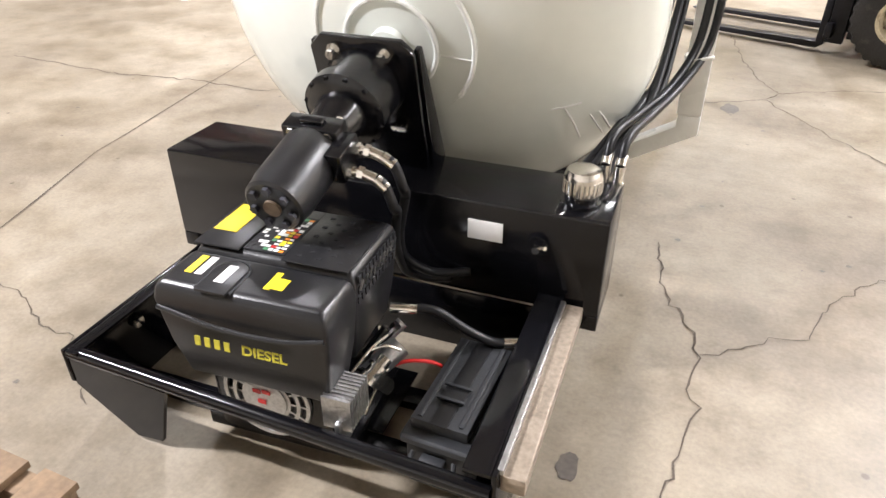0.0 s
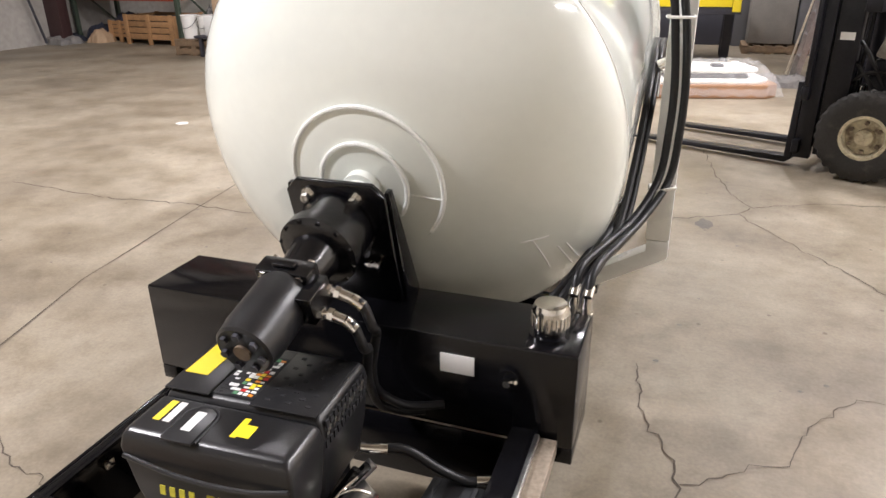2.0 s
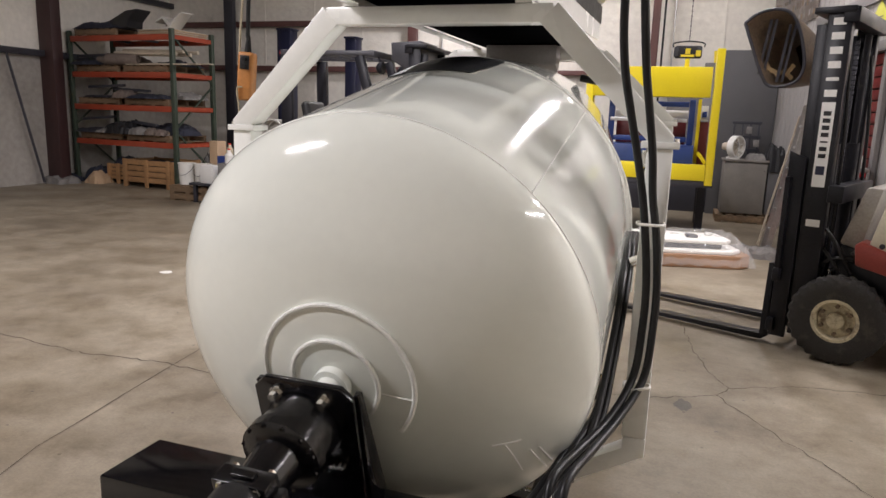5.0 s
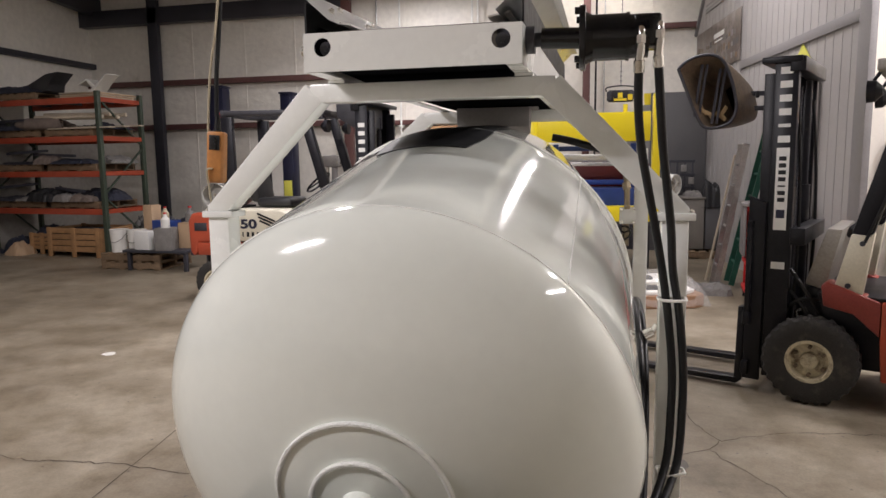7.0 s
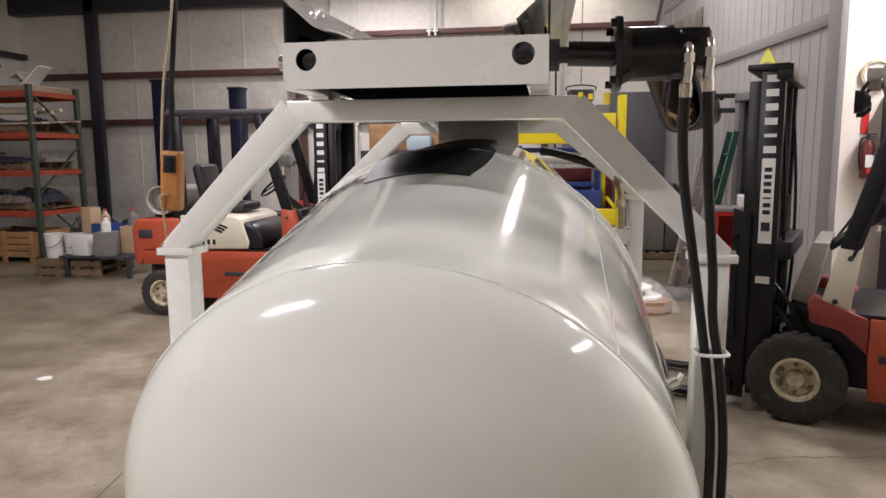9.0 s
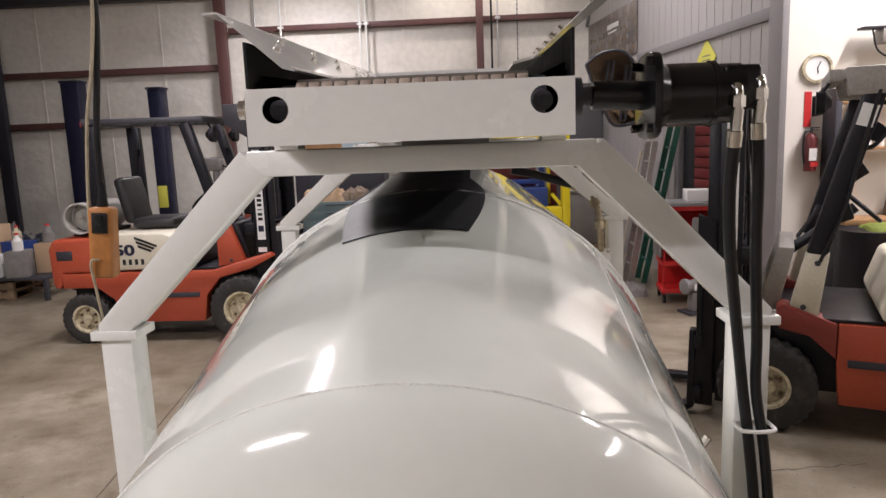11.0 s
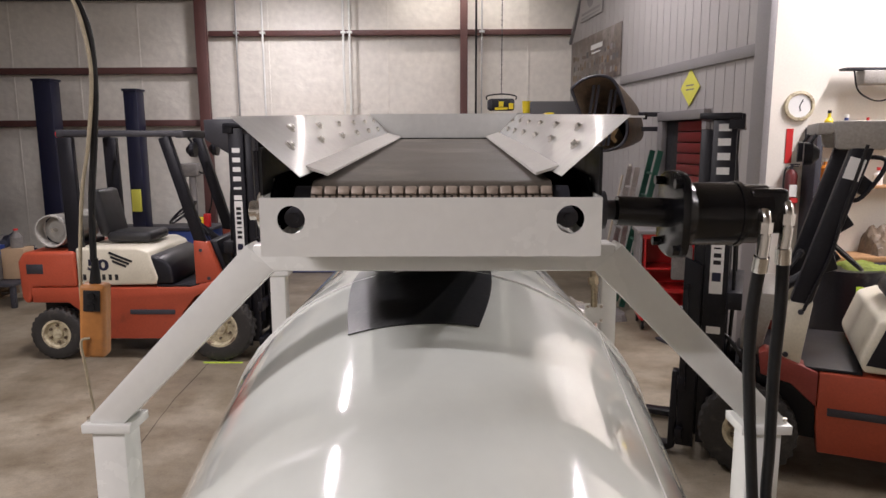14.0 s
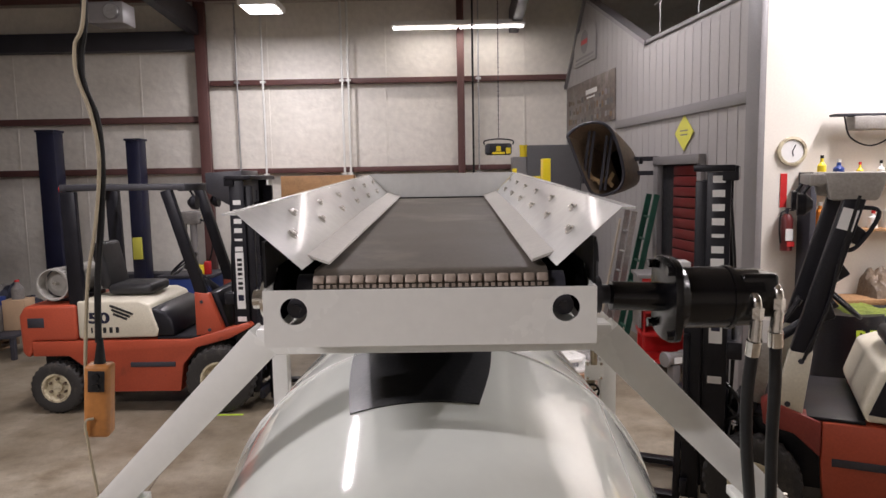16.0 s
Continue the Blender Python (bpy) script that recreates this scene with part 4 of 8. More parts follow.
for i in range(11):
    for k in range(3):
        c = EM @ Vector((0.2035 - 0.002 * k, -0.03 + i * 0.02, 0.455 - k * 0.028))
        bm = B()
        bx(bm, c.x - 0.002, c.x + 0.0015, c.y - 0.006, c.y + 0.006, c.z - 0.009, c.z + 0.009)
        part("vent_slot", bm, M_INK, rear)
for i in range(8):
    c = EM @ Vector((0.207, -0.03 + i * 0.025, 0.44))
    bm = B()
    bar(bm, c + Vector((0, -0.008, -0.01)), c + Vector((0, 0.008, 0.01)), 0.003, 0.004, (1, 0, 0))
    part("fin_edge", bm, M_ALU, rear)
for dims, mat in (((-0.198, -0.135, 0.02, 0.15, 0.4835, 0.4845), M_LABEL_Y),
                  ((-0.163, -0.145, -0.145, -0.075, 0.4705, 0.4715), M_LABEL_Y), ((-0.138, -0.12, -0.145, -0.075, 0.4705, 0.4715), M_PAPER),
                  ((-0.075, -0.052, -0.165, -0.10, 0.4758, 0.4765), M_PAPER), ((0.035, 0.05, -0.15, -0.085, 0.4705, 0.4715), M_LABEL_Y), ((0.05, 0.078, -0.145, -0.105, 0.4705, 0.4717), M_LABEL_Y)):
    bm = B()
    bx(bm, *dims, m=EM)
    part("decal", bm, mat, rear if dims[2] > 0 else hood)
bm = B()
prism(bm, [(-0.10 + 0.0, -0.20), (-0.025, -0.20)] + [(-0.0625 + 0.0375 * math.cos(a), -0.115 + 0.035 * math.sin(a)) for a in [math.pi * i / 8 for i in range(9)]], "z", 0.468, 0.4755, EM)
latch = part("latch", bm, M_PLASTIC, hood, soft=0.002)
bm = B()
tube(bm, [EM @ Vector(p) for p in [(-0.104, -0.19, 0.470)] + [(-0.0625 + 0.0415 * math.cos(a), -0.115 + 0.039 * math.sin(a), 0.4715) for a in [math.pi * (1 - i / 10) for i in range(11)]] + [(-0.021, -0.19, 0.470)]], 0.003, 6, 3)
part("latch_groove", bm, M_INK, hood)
# the coloured decal sheet and its marks
bm = B()
bx(bm, -0.088, 0.018, -0.03, 0.145, 0.4775, 0.4785, EM)
sheet = part("decal_sheet", bm, M_INK, rear)
drng = random.Random(11)
for i in range(7):
    for j in range(12):
        u, v = -0.082 + i * 0.0135, -0.022 + j * 0.0135
        if drng.random() < 0.18:
            continue
        mats = (M_PAPER, M_PAPER, M_PAPER, M_LABEL_Y, M_LABEL_Y, M_LABEL_R, M_LABEL_G, M_LABEL_O) if i > 2 else (M_PAPER, M_INK)
        bm = B()
        bx(bm, u, u + drng.uniform(0.009, 0.0132), v, v + drng.uniform(0.006, 0.0125), 0.479, 0.4796, EM)
        part("decal_mark", bm, drng.choice(mats), sheet)
MARK = EM @ pose(-0.005, -0.2065, 0.338, 84, 0, 0) @ Matrix.Diagonal((1.1, 1, 1, 1))
maker_bars("mark_bar", [(-2.9 + 0.66 * k, 0.36) for k in range(4)], 0.034, MARK, M_YELTXT, hood, 0.0012)
lettering("engine_lettering", "DIESEL", 0.034, MARK @ pose(1.52 * 0.034, 0, 0), M_YELTXT, hood, 0.0012, 0.0006)
# fan wheel and guard at the front
FY = -0.092
FX, FZ = -0.002, 0.15
bm = B()
lathe(bm, [(0, 0.0), (0, 0.10), (0.03, 0.112), (0.05, 0.112), (0.05, 0.0)], 48, EM @ pose(FX, FY - 0.05, FZ, 0, 0, 0))
part("fan_disc", bm, M_STEEL_DK, eng)
bm = B()
for r in (0.06, 0.085, 0.11):
    lathe(bm, [(-0.006, r - 0.005), (-0.006, r + 0.005), (0.004, r + 0.005), (0.004, r - 0.005)], 48, EM @ pose(FX, FY - 0.056, FZ), closed=True)
guard = part("fan_guard", bm, M_ALU, eng, "silver cast fan guard with spokes")
for i in range(16):
    a = math.tau * i / 16
    d = Vector((math.sin(a), 0, math.cos(a)))
    o = EM @ Vector((FX, FY - 0.056, FZ))
    bm = B()
    bar(bm, o + d * 0.055, o + d * 0.115, 0.006, 0.006, (0, 1, 0))
    part("spoke", bm, M_ALU, guard)
bm = B()
cyl(bm, EM @ Vector((FX, FY - 0.066, FZ)), EM @ Vector((FX, FY - 0.05, FZ)), 0.055, n=32)
part("guard_plate", bm, M_ALU, guard)
for dx, dz, c in ((-0.03, 0.018, M_LABEL_R), (-0.005, 0.02, M_LABEL_R), (-0.02, -0.012, M_LABEL_R)):
    bm = B()
    o = EM @ Vector((FX + dx, FY - 0.067, FZ + dz))
    bx(bm, o.x, o.x + 0.022, o.y - 0.001, o.y, o.z, o.z + 0.012)
    part("decal", bm, c, guard)
for i in range(9):
    bm = B()
    bx(bm, 0.168, 0.238, -0.192 + i * 0.011, -0.187 + i * 0.011, 0.155, 0.243, EM)
    part("cooling_fin", bm, M_ALU, eng)
bm = B()
for k, (rr, x0, x1) in enumerate(((0.026, 0.0, 0.02), (0.021, 0.02, 0.04), (0.026, 0.04, 0.05), (0.017, 0.05, 0.075))):
    d = Vector((0.35, 0.80, 0.45)).normalized()
    o = EM @ Vector((0.225, -0.085, 0.205))
    cyl(bm, o + d * x0, o + d * x1, rr, n=20)
part("intake_tube", bm, M_CHROME, eng, "plated intake tube with hose clamp")
bm = B()
for p, q in (((0.19, 0.0, 0.215), (0.235, 0.03, 0.285)), ((0.21, 0.04, 0.23), (0.25, 0.06, 0.275))):
    cyl(bm, EM @ Vector(p), EM @ Vector(q), 0.012, n=10)
part("governor_link", bm, M_CAST, eng)
# crankcase and the governor side
boxpart("crankcase", (-0.16, 0.16, -0.14, 0.16, 0.0, 0.22), M_CAST, eng, soft=0.02, m=EM)
boxpart("mount_foot", (-0.2, 0.2, -0.13, 0.17, -0.012, 0.03), M_CAST, eng, m=EM)
boxpart("air_intake", (0.165, 0.235, -0.19, -0.10, 0.16, 0.24), M_ALU, eng, "finned cast aluminium housing", soft=0.01, m=EM)
bm = B()
for i in range(4):
    z = 0.20 - i * 0.022
    cyl(bm, EM @ Vector((0.20, -0.06 + i * 0.018, z)), EM @ Vector((0.255, -0.075 + i * 0.018, z + 0.012)), 0.02, n=14)
part("starter_stack", bm, M_CHROME, eng, "bright plated injector pump stack")
bm = B()
cyl(bm, EM @ Vector((0.20, -0.03, 0.17)), EM @ Vector((0.26, 0.05, 0.22)), 0.028, n=18)
cyl(bm, EM @ Vector((0.19, 0.02, 0.20)), EM @ Vector((0.25, 0.09, 0.26)), 0.016, n=12)
part("starter", bm, M_ALU, eng)
bm = B()
for a, b in (((0.2, -0.1, 0.24), (0.24, 0.02, 0.27)), ((0.22, -0.03, 0.26), (0.28, 0.0, 0.25)), ((0.235, -0.12, 0.14), (0.25, 0.0, 0.19))):
    tube(bm, [EM @ Vector(a), EM @ ((Vector(a) + Vector(b)) / 2 + Vector((0, 0, 0.012))), EM @ Vector(b)], 0.004, 8, 5)
part("lever_rod", bm, M_CHROME, eng)
boxpart("latch_block", (0.20, 0.215, -0.205, -0.15, 0.10, 0.18), M_ALU, eng, m=EM)

# ---- battery box
batt = thing("battery_box", "dark plastic battery box with a strap buckle in the engine bay", "battery box")
BM = Matrix.Translation((0.715, 1.715, 0.0)) @ Matrix.Rotation(radians(-3), 4, "Z")
boxpart("tray", (-0.075, 0.075, -0.17, 0.17, 0.032, 0.17), M_BATT, batt, soft=0.012, m=BM)
bm = B()
bx(bm, -0.085, 0.085, -0.18, 0.18, 0.165, 0.19, BM)
soften(bm, 0.006)
bx(bm, -0.07, 0.07, -0.15, 0.16, 0.19, 0.222, BM)
lid = part("lid", bm, M_BATT, batt, soft=0.008)
boxpart("buckle", (-0.03, 0.03, -0.075, -0.03, 0.222, 0.232), M_PLASTIC, lid, soft=0.003, m=BM)
boxpart("strap", (-0.02, 0.02, -0.155, 0.165, 0.2225, 0.2255), M_PLASTIC, lid, soft=0.001, m=BM)
for x in (-0.05, 0.05):
    boxpart("lid_rib", (x - 0.006, x + 0.006, -0.14, 0.15, 0.221, 0.2265), M_BATT, lid, soft=0.002, m=BM)
for y in (-0.077, -0.03):
    boxpart("buckle_bar", (-0.034, 0.034, y - 0.004, y + 0.004, 0.2325, 0.238), M_BATT, lid, soft=0.001, m=BM)
for y in (-0.12, -0.04, 0.04, 0.12):
    for x0, x1 in ((-0.082, -0.0755), (0.0755, 0.082)):
        boxpart("side_rib", (x0, x1, y - 0.006, y + 0.006, 0.05, 0.162), M_BATT, batt, soft=0.002, m=BM)
bm = B()
tube(bm, [BM @ Vector(p) for p in ((-0.05, -0.178, 0.15), (-0.045, -0.20, 0.13), (0.045, -0.20, 0.13), (0.05, -0.178, 0.15))], 0.006, 8, 5)
part("handle", bm, M_BATT, batt)
boxpart("latch_front", (-0.03, 0.03, -0.20, -0.172, 0.09, 0.15), M_BATT, batt, soft=0.006, m=BM)
bm = B()
tube(bm, [(0.52, 1.72, 0.21), (0.57, 1.73, 0.235), (0.62, 1.76, 0.22), (0.65, 1.78, 0.19)], 0.005, 8, 6)
solid("battery_lead", bm, M_REDTOOL, "red battery cable from engine to battery", "cable")

# ---- the frames that carry the conveyor
def tube_frame(name, y, hx, z_fl, z_beam, bx_half, w, z_foot, label):
    t = thing(name, label, "frame", "conveyor support frames")
    for sx in (-1, 1):
        xo = CX + sx * hx
        xi = CX + sx * (hx - w)
        boxpart("post", (min(xo, xi), max(xo, xi), y, y + w, z_foot, z_fl - 0.012), M_FRAME, t, soft=0.006)
        bm = B()
        bx(bm, min(xo, xi) - 0.02, max(xo, xi) + 0.02, y - 0.01, y + w + 0.01, z_fl - 0.012, z_fl + 0.012)
        fl = part("flange", bm, M_FRAME, t, soft=0.003)
        for fy in (0.2, 0.8):
            bm = B()
            cyl(bm, (xo + sx * 0.01, y + w * fy, z_fl + 0.012), (xo + sx * 0.01, y + w * fy, z_fl + 0.022), 0.008, n=6)
            part("bolt", bm, M_CHROME, fl)
        xb = CX + sx * bx_half
        xm = (xo + xi) / 2
        bm = B()
        prism(bm, [(xm - sx * w / 2, z_fl + 0.012), (xm + sx * w / 2, z_fl + 0.012), (xm + sx * w / 2, z_fl + 0.03), (xb + sx * 0.015, z_beam), (xb - sx * 0.05, z_beam - 0.065), (xb - sx * 0.045, z_beam - 0.065)], "y", y, y + w)
        part("strut", bm, M_FRAME, t, soft=0.005)
    boxpart("beam", (CX - bx_half + 0.0, CX + bx_half - 0.0, y + 0.001, y + w - 0.001, z_beam - 0.065, z_beam), M_FRAME, t, soft=0.006)
    return t


tube_frame("support_frame", 3.062, 0.865, 1.53, 1.995, 0.435, 0.085, 0.47, "grey-white tubular frame straddling the drum front")
for sx in (-1, 1):
    bm = B()
    xo, xi = CX + sx * 0.865, CX + sx * 0.785
    prism(bm, [(xo, 0.469), (xo, 0.40), (CX + sx * 0.52, 0.20), (CX + sx * 0.52, 0.27), (xi, 0.425), (xi, 0.469)], "y", 3.064, 3.145)
    solid("frame_arm", bm, M_FRAME, "grey-white bracket arm from skid to frame post", "bracket", soft=0.004)
tube_frame("support_frame", 4.70, 0.845, 1.60, 2.0, 0.435, 0.075, 0.0, "grey-white tubular frame straddling the drum rear")

# ---- conveyor
conv = thing("conveyor", "off-white folded-steel belt conveyor with flared hopper over the drum", "conveyor")
CW, CY0, CY1 = 0.35, 2.836, 5.15
RISE = math.atan2(0.09, CY1 - 2.95)


def cz(y):
    return math.tan(RISE) * (y - CY0)


bm = B()
# front plate with two round holes
hz, hr, zt, zb = 2.082, 0.029, 2.127, 2.006


def ring_plate(bm, holes, lo, hi):
    """A plate with round holes: rectangle halves stitched round each hole."""
    for sx in (-1, 1):
        hx = sx * 0.286
        x_in, x_out = sx * 0.2, sx * CW
        n = 32
        circ = [(hx + hr * math.cos(math.tau * i / n), hz + hr * math.sin(math.tau * i / n)) for i in range(n)]
        x0, x1 = min(x_in, x_out), max(x_in, x_out)
        rect = []
        for i in range(n):
            a = math.tau * i / n
            c, s = math.cos(a), math.sin(a)
            ks = []
            if abs(c) > 1e-6:
                ks.append(((x1 - hx) if c > 0 else (x0 - hx)) / c)
            if abs(s) > 1e-6:
                ks.append(((zt - hz) if s > 0 else (zb - hz)) / s)
            k = min(v for v in ks if v > 0)
            rect.append((hx + k * c, hz + k * s))
        for cx_, cz_ in ((x0, zb), (x1, zb), (x1, zt), (x0, zt)):
            j = min(range(n), key=lambda q: (rect[q][0] - cx_) ** 2 + (rect[q][1] - cz_) ** 2)
            rect[j] = (cx_, cz_)
        layers = []
        for y in (lo, hi):
            layers.append(([bm.verts.new((CX + p[0], y, p[1])) for p in circ], [bm.verts.new((CX + p[0], y, p[1])) for p in rect]))
        for i in range(n):
            j = (i + 1) % n
            for c, r in layers:
                bm.faces.new((c[i], c[j], r[j], r[i]))
            bm.faces.new((layers[0][0][i], layers[0][0][j], layers[1][0][j], layers[1][0][i]))
    bx(bm, CX - 0.2, CX + 0.2, lo, hi, zb, zt)


ring_plate(bm, None, CY0, CY0 + 0.006)
part("front_plate", bm, M_FRAME, conv)
for sx in (-1, 1):
    x = CX + sx * CW
    bm = B()
    prism(bm, [(CY0 + 0.006, 2.006), (CY1, 2.006 + cz(CY1)), (CY1, 2.16 + cz(CY1)), (2.95, 2.16), (2.95, 2.135), (CY0 + 0.006, 2.127)], "x", min(x, x - sx * 0.006), max(x, x - sx * 0.006))
    part("side_plate", bm, M_FRAME, conv)
    bm = B()
    bx(bm, min(x, x - sx * 0.05), max(x, x - sx * 0.05), CY0 + 0.01, CY1, 2.006, 2.012)
    part("bottom_flange", bm, M_FRAME, conv)
    # take-up bearing behind the hole
    bm = B()
    cyl(bm, (CX + sx * 0.286, 2.87, 2.082), (CX + sx * 0.286, 2.95, 2.09), 0.022, n=18)
    cyl(bm, (CX + sx * 0.286, 2.862, 2.082), (CX + sx * 0.286, 2.87, 2.082), 0.01, n=6)
    part("take_up_screw", bm, M_STEEL_DK, conv)
    # side boards that carry the hopper wall
    bm = B()
    prism(bm, [(2.86, 2.13), (2.86, 2.228), (CY1 + 0.04, 2.305), (CY1 + 0.04, 2.2)], "x", x - 0.003, x + 0.003)
    part("hopper_side", bm, M_RUBBER, conv, "black rubber skirt board under the hopper sheet")
    # added liner, its near-black colour carries the shade inside the side plate
    bm = B()
    xl = x - sx * 0.010
    prism(bm, [(2.90, 2.04), (2.90, 2.128), (2.95, 2.165), (CY1, 2.168 + cz(CY1)), (CY1, 2.05 + cz(CY1))], "x", xl - 0.003, xl + 0.003)
    part("liner", bm, M_RETURN, conv, "dull black rubber liner that deepens the shade inside the side plate")
bm = B()
cyl(bm, (CX - 0.30, 2.97, 2.1), (CX + 0.30, 2.97, 2.1), 0.043, n=32)
part("head_roller", bm, M_STEEL_DK, conv)
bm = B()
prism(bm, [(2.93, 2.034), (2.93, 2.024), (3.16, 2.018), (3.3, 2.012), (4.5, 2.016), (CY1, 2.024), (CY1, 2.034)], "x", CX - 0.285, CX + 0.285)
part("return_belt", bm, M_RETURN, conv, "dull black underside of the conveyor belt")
# belt: over the roller and back
bm = B()
BH = 0.262
prof = [(2.97 + 0.05 * math.cos(a), 2.105 + 0.05 * math.sin(a)) for a in [math.pi * (1.45 - 0.095 * i) for i in range(11)]]
prof += [(3.4, 2.155 + cz(3.4) - cz(2.97)), (CY1, 2.155 + cz(CY1) - cz(2.97))]
vs = [[bm.verts.new((x, y, z)) for y, z in prof] for x in (CX - BH, CX - BH / 3, CX + BH / 3, CX + BH)]
for a, b in zip(vs, vs[1:]):
    for i in range(len(prof) - 1):
        bm.faces.new((a[i], b[i], b[i + 1], a[i + 1]))
belt = part("belt", bm, M_BELT, conv, "dusty dark rubber conveyor belt")
# fastener row across the belt
for i in range(18):
    x = CX - BH + 0.014 + i * (2 * BH - 0.028) / 17
    bm = B()
    bx(bm, -0.0124, 0.0124, -0.004, 0.004, -0.009, 0.011, pose(x, 2.9235, 2.135, -30, 0, 0))
    part("fastener", bm, M_CLIP, belt, soft=0.004, seg=2)
for i in range(36):
    x = CX - BH + 0.007 + i * (2 * BH - 0.014) / 35
    bm = B()
    bx(bm, x - 0.0042, x + 0.0042, 2.914, 2.92, 2.1175, 2.125)
    part("fastener_tooth", bm, M_CLIP, belt)
# hopper
HT, HB = 0.405, 0.27
for sx in (-1, 1):
    bm = B()
    y0, y1 = 2.85, CY1 + 0.05
    q = [(CX + sx * HB, y0, 2.172), (CX + sx * HT, y0, 2.292), (CX + sx * 0.40, y1, 2.375), (CX + sx * HB, y1, 2.245)]
    th = Vector((-sx * 0.02, 0, -0.025)).normalized() * 0.004
    a = [bm.verts.new(p) for p in q]
    b = [bm.verts.new(Vector(p) + th) for p in q]
    bm.faces.new(a)
    bm.faces.new(b[::-1])
    for i in range(4):
        bm.faces.new((a[i], b[i], b[(i + 1) % 4], a[(i + 1) % 4]))
    side = part("hopper_wall", bm, M_GALV, conv, "glossy flared hopper side sheet")
    bm = B()
    bar(bm, (CX + sx * (HT + 0.012), y0, 2.288), (CX + sx * 0.412, y1, 2.371), 0.03, 0.004)
    part("rim", bm, M_GALV, side)
    # clamp strip of white skirt rubber
    bm = B()
    q = [(CX + sx * 0.295, 2.98, 2.185), (CX + sx * 0.228, 2.95, 2.166), (CX + sx * 0.228, y1, 2.252), (CX + sx * 0.295, y1, 2.272)]
    a = [bm.verts.new(p) for p in q]
    b = [bm.verts.new((p[0], p[1], p[2] + 0.006)) for p in q]
    bm.faces.new(a)
    bm.faces.new(b[::-1])
    for i in range(4):
        bm.faces.new((a[i], b[i], b[(i + 1) % 4], a[(i + 1) % 4]))
    part("skirt", bm, M_SKIRT, side, "white rubber skirt strip")
    for i in range(6):
        for row, f in ((0.42, 0.0), (0.72, 0.5)):
            y = 3.02 + (i + f) * 0.37
            k = (y - y0) / (y1 - y0)
            px_ = CX + sx * (HB + (HT - HB) * row)
            pz = 2.172 + 0.12 * row + k * 0.078
            nrm = Vector((-sx * 0.66, 0, 0.75)).normalized()
            bm = B()
            c = Vector((px_, y, pz))
            cyl(bm, c, c + nrm * 0.006, 0.013, n=14)
            cyl(bm, c + nrm * 0.006, c + nrm * 0.014, 0.008, n=6)
            part("bolt", bm, M_CHROME, side)
bm = B()
prism(bm, [(CX - 0.27, 2.245), (CX + 0.27, 2.245), (CX + 0.40, 2.378), (CX - 0.40, 2.378)], "y", CY1 + 0.05, CY1 + 0.056)
part("hopper_back", bm, M_GALV, conv, "grey hopper back sheet")
bm = B()
bx(bm, CX - 0.27, CX + 0.27, CY1 + 0.03, CY1 + 0.05, 2.225, 2.25)
part("back_skirt", bm, M_RUBBER, conv)
# discharge chute under the conveyor's rear
bm = B()
prism(bm, [(4.51, 2.005), (4.52, 1.90), (4.60, 1.86), (4.69, 2.005)], "x", CX - 0.2, CX + 0.2)
part("chute", bm, M_TRIM, conv, soft=0.005)
for sx in (-1, 1):
    bm = B()
    bx(bm, CX + sx * 0.33 - 0.03, CX + sx * 0.33 + 0.03, 3.06, 3.13, 1.996, 2.0055)
    part("mount_pad", bm, M_FRAME, conv)
    bm = B()
    bx(bm, CX + sx * 0.2 - 0.03, CX + sx * 0.2 + 0.03, 4.71, 4.77, 2.001, 2.0195)
    part("mount_pad", bm, M_FRAME, conv)
    bm = B()
    cyl(bm, (CX + sx * (CW + 0.001), 2.95, 2.09), (CX + sx * (CW + 0.028), 2.95, 2.09), 0.042, n=24)
    cyl(bm, (CX + sx * (CW + 0.028), 2.95, 2.09), (CX + sx * (CW + 0.05), 2.95, 2.09), 0.022, n=16)
    part("bearing", bm, M_STEEL_DK if sx > 0 else M_CHROME, conv)

# ---- thin black sheet laid over the dark patch on the drum's top
bm = B()
rows_ = []
for i in range(25):
    sa = 0.85 + i * 0.05
    rr = R_D - max(0.0, sa - S_CONE) * 0.18
    lo = -0.222 - 0.035 * math.sin(math.pi * min(1.0, i / 14))
    hi = 0.118 + 0.05 * math.sin(math.pi * min(1.0, i / 14))
    row = []
    for j in range(15):
        u = lo + (hi - lo) * j / 14
        a = math.asin(u / rr)
        lift = 0.002 + 0.0008 * noise.noise((i * 0.35, j * 0.4, 3.0)) + 0.003 * (i / 24) ** 2
        row.append([DRUM @ Vector(((rr + lift + k) * math.sin(a), sa, (rr + lift + k) * math.cos(a))) for k in (0.0, 0.003)])
    rows_.append(row)
top_ = [[bm.verts.new(p[1]) for p in r] for r in rows_]
low_ = [[bm.verts.new(p[0]) for p in r] for r in rows_]
for g in (top_, low_):
    for a, b in zip(g, g[1:]):
        for j in range(14):
            bm.faces.new((a[j], b[j], b[j + 1], a[j + 1]))
rim_a = [r[0] for r in top_] + top_[-1][1:] + [r[-1] for r in top_[-2::-1]] + top_[0][-2:0:-1]
rim_b = [r[0] for r in low_] + low_[-1][1:] + [r[-1] for r in low_[-2::-1]] + low_[0][-2:0:-1]
for k in range(len(rim_a)):
    q = (k + 1) % len(rim_a)
    bm.faces.new((rim_a[k], rim_a[q], rim_b[q], rim_b[k]))
solid("drum_sheet", bm, M_DRUMSHEET, "thin black sheet lying on the drum under the conveyor", "apron")

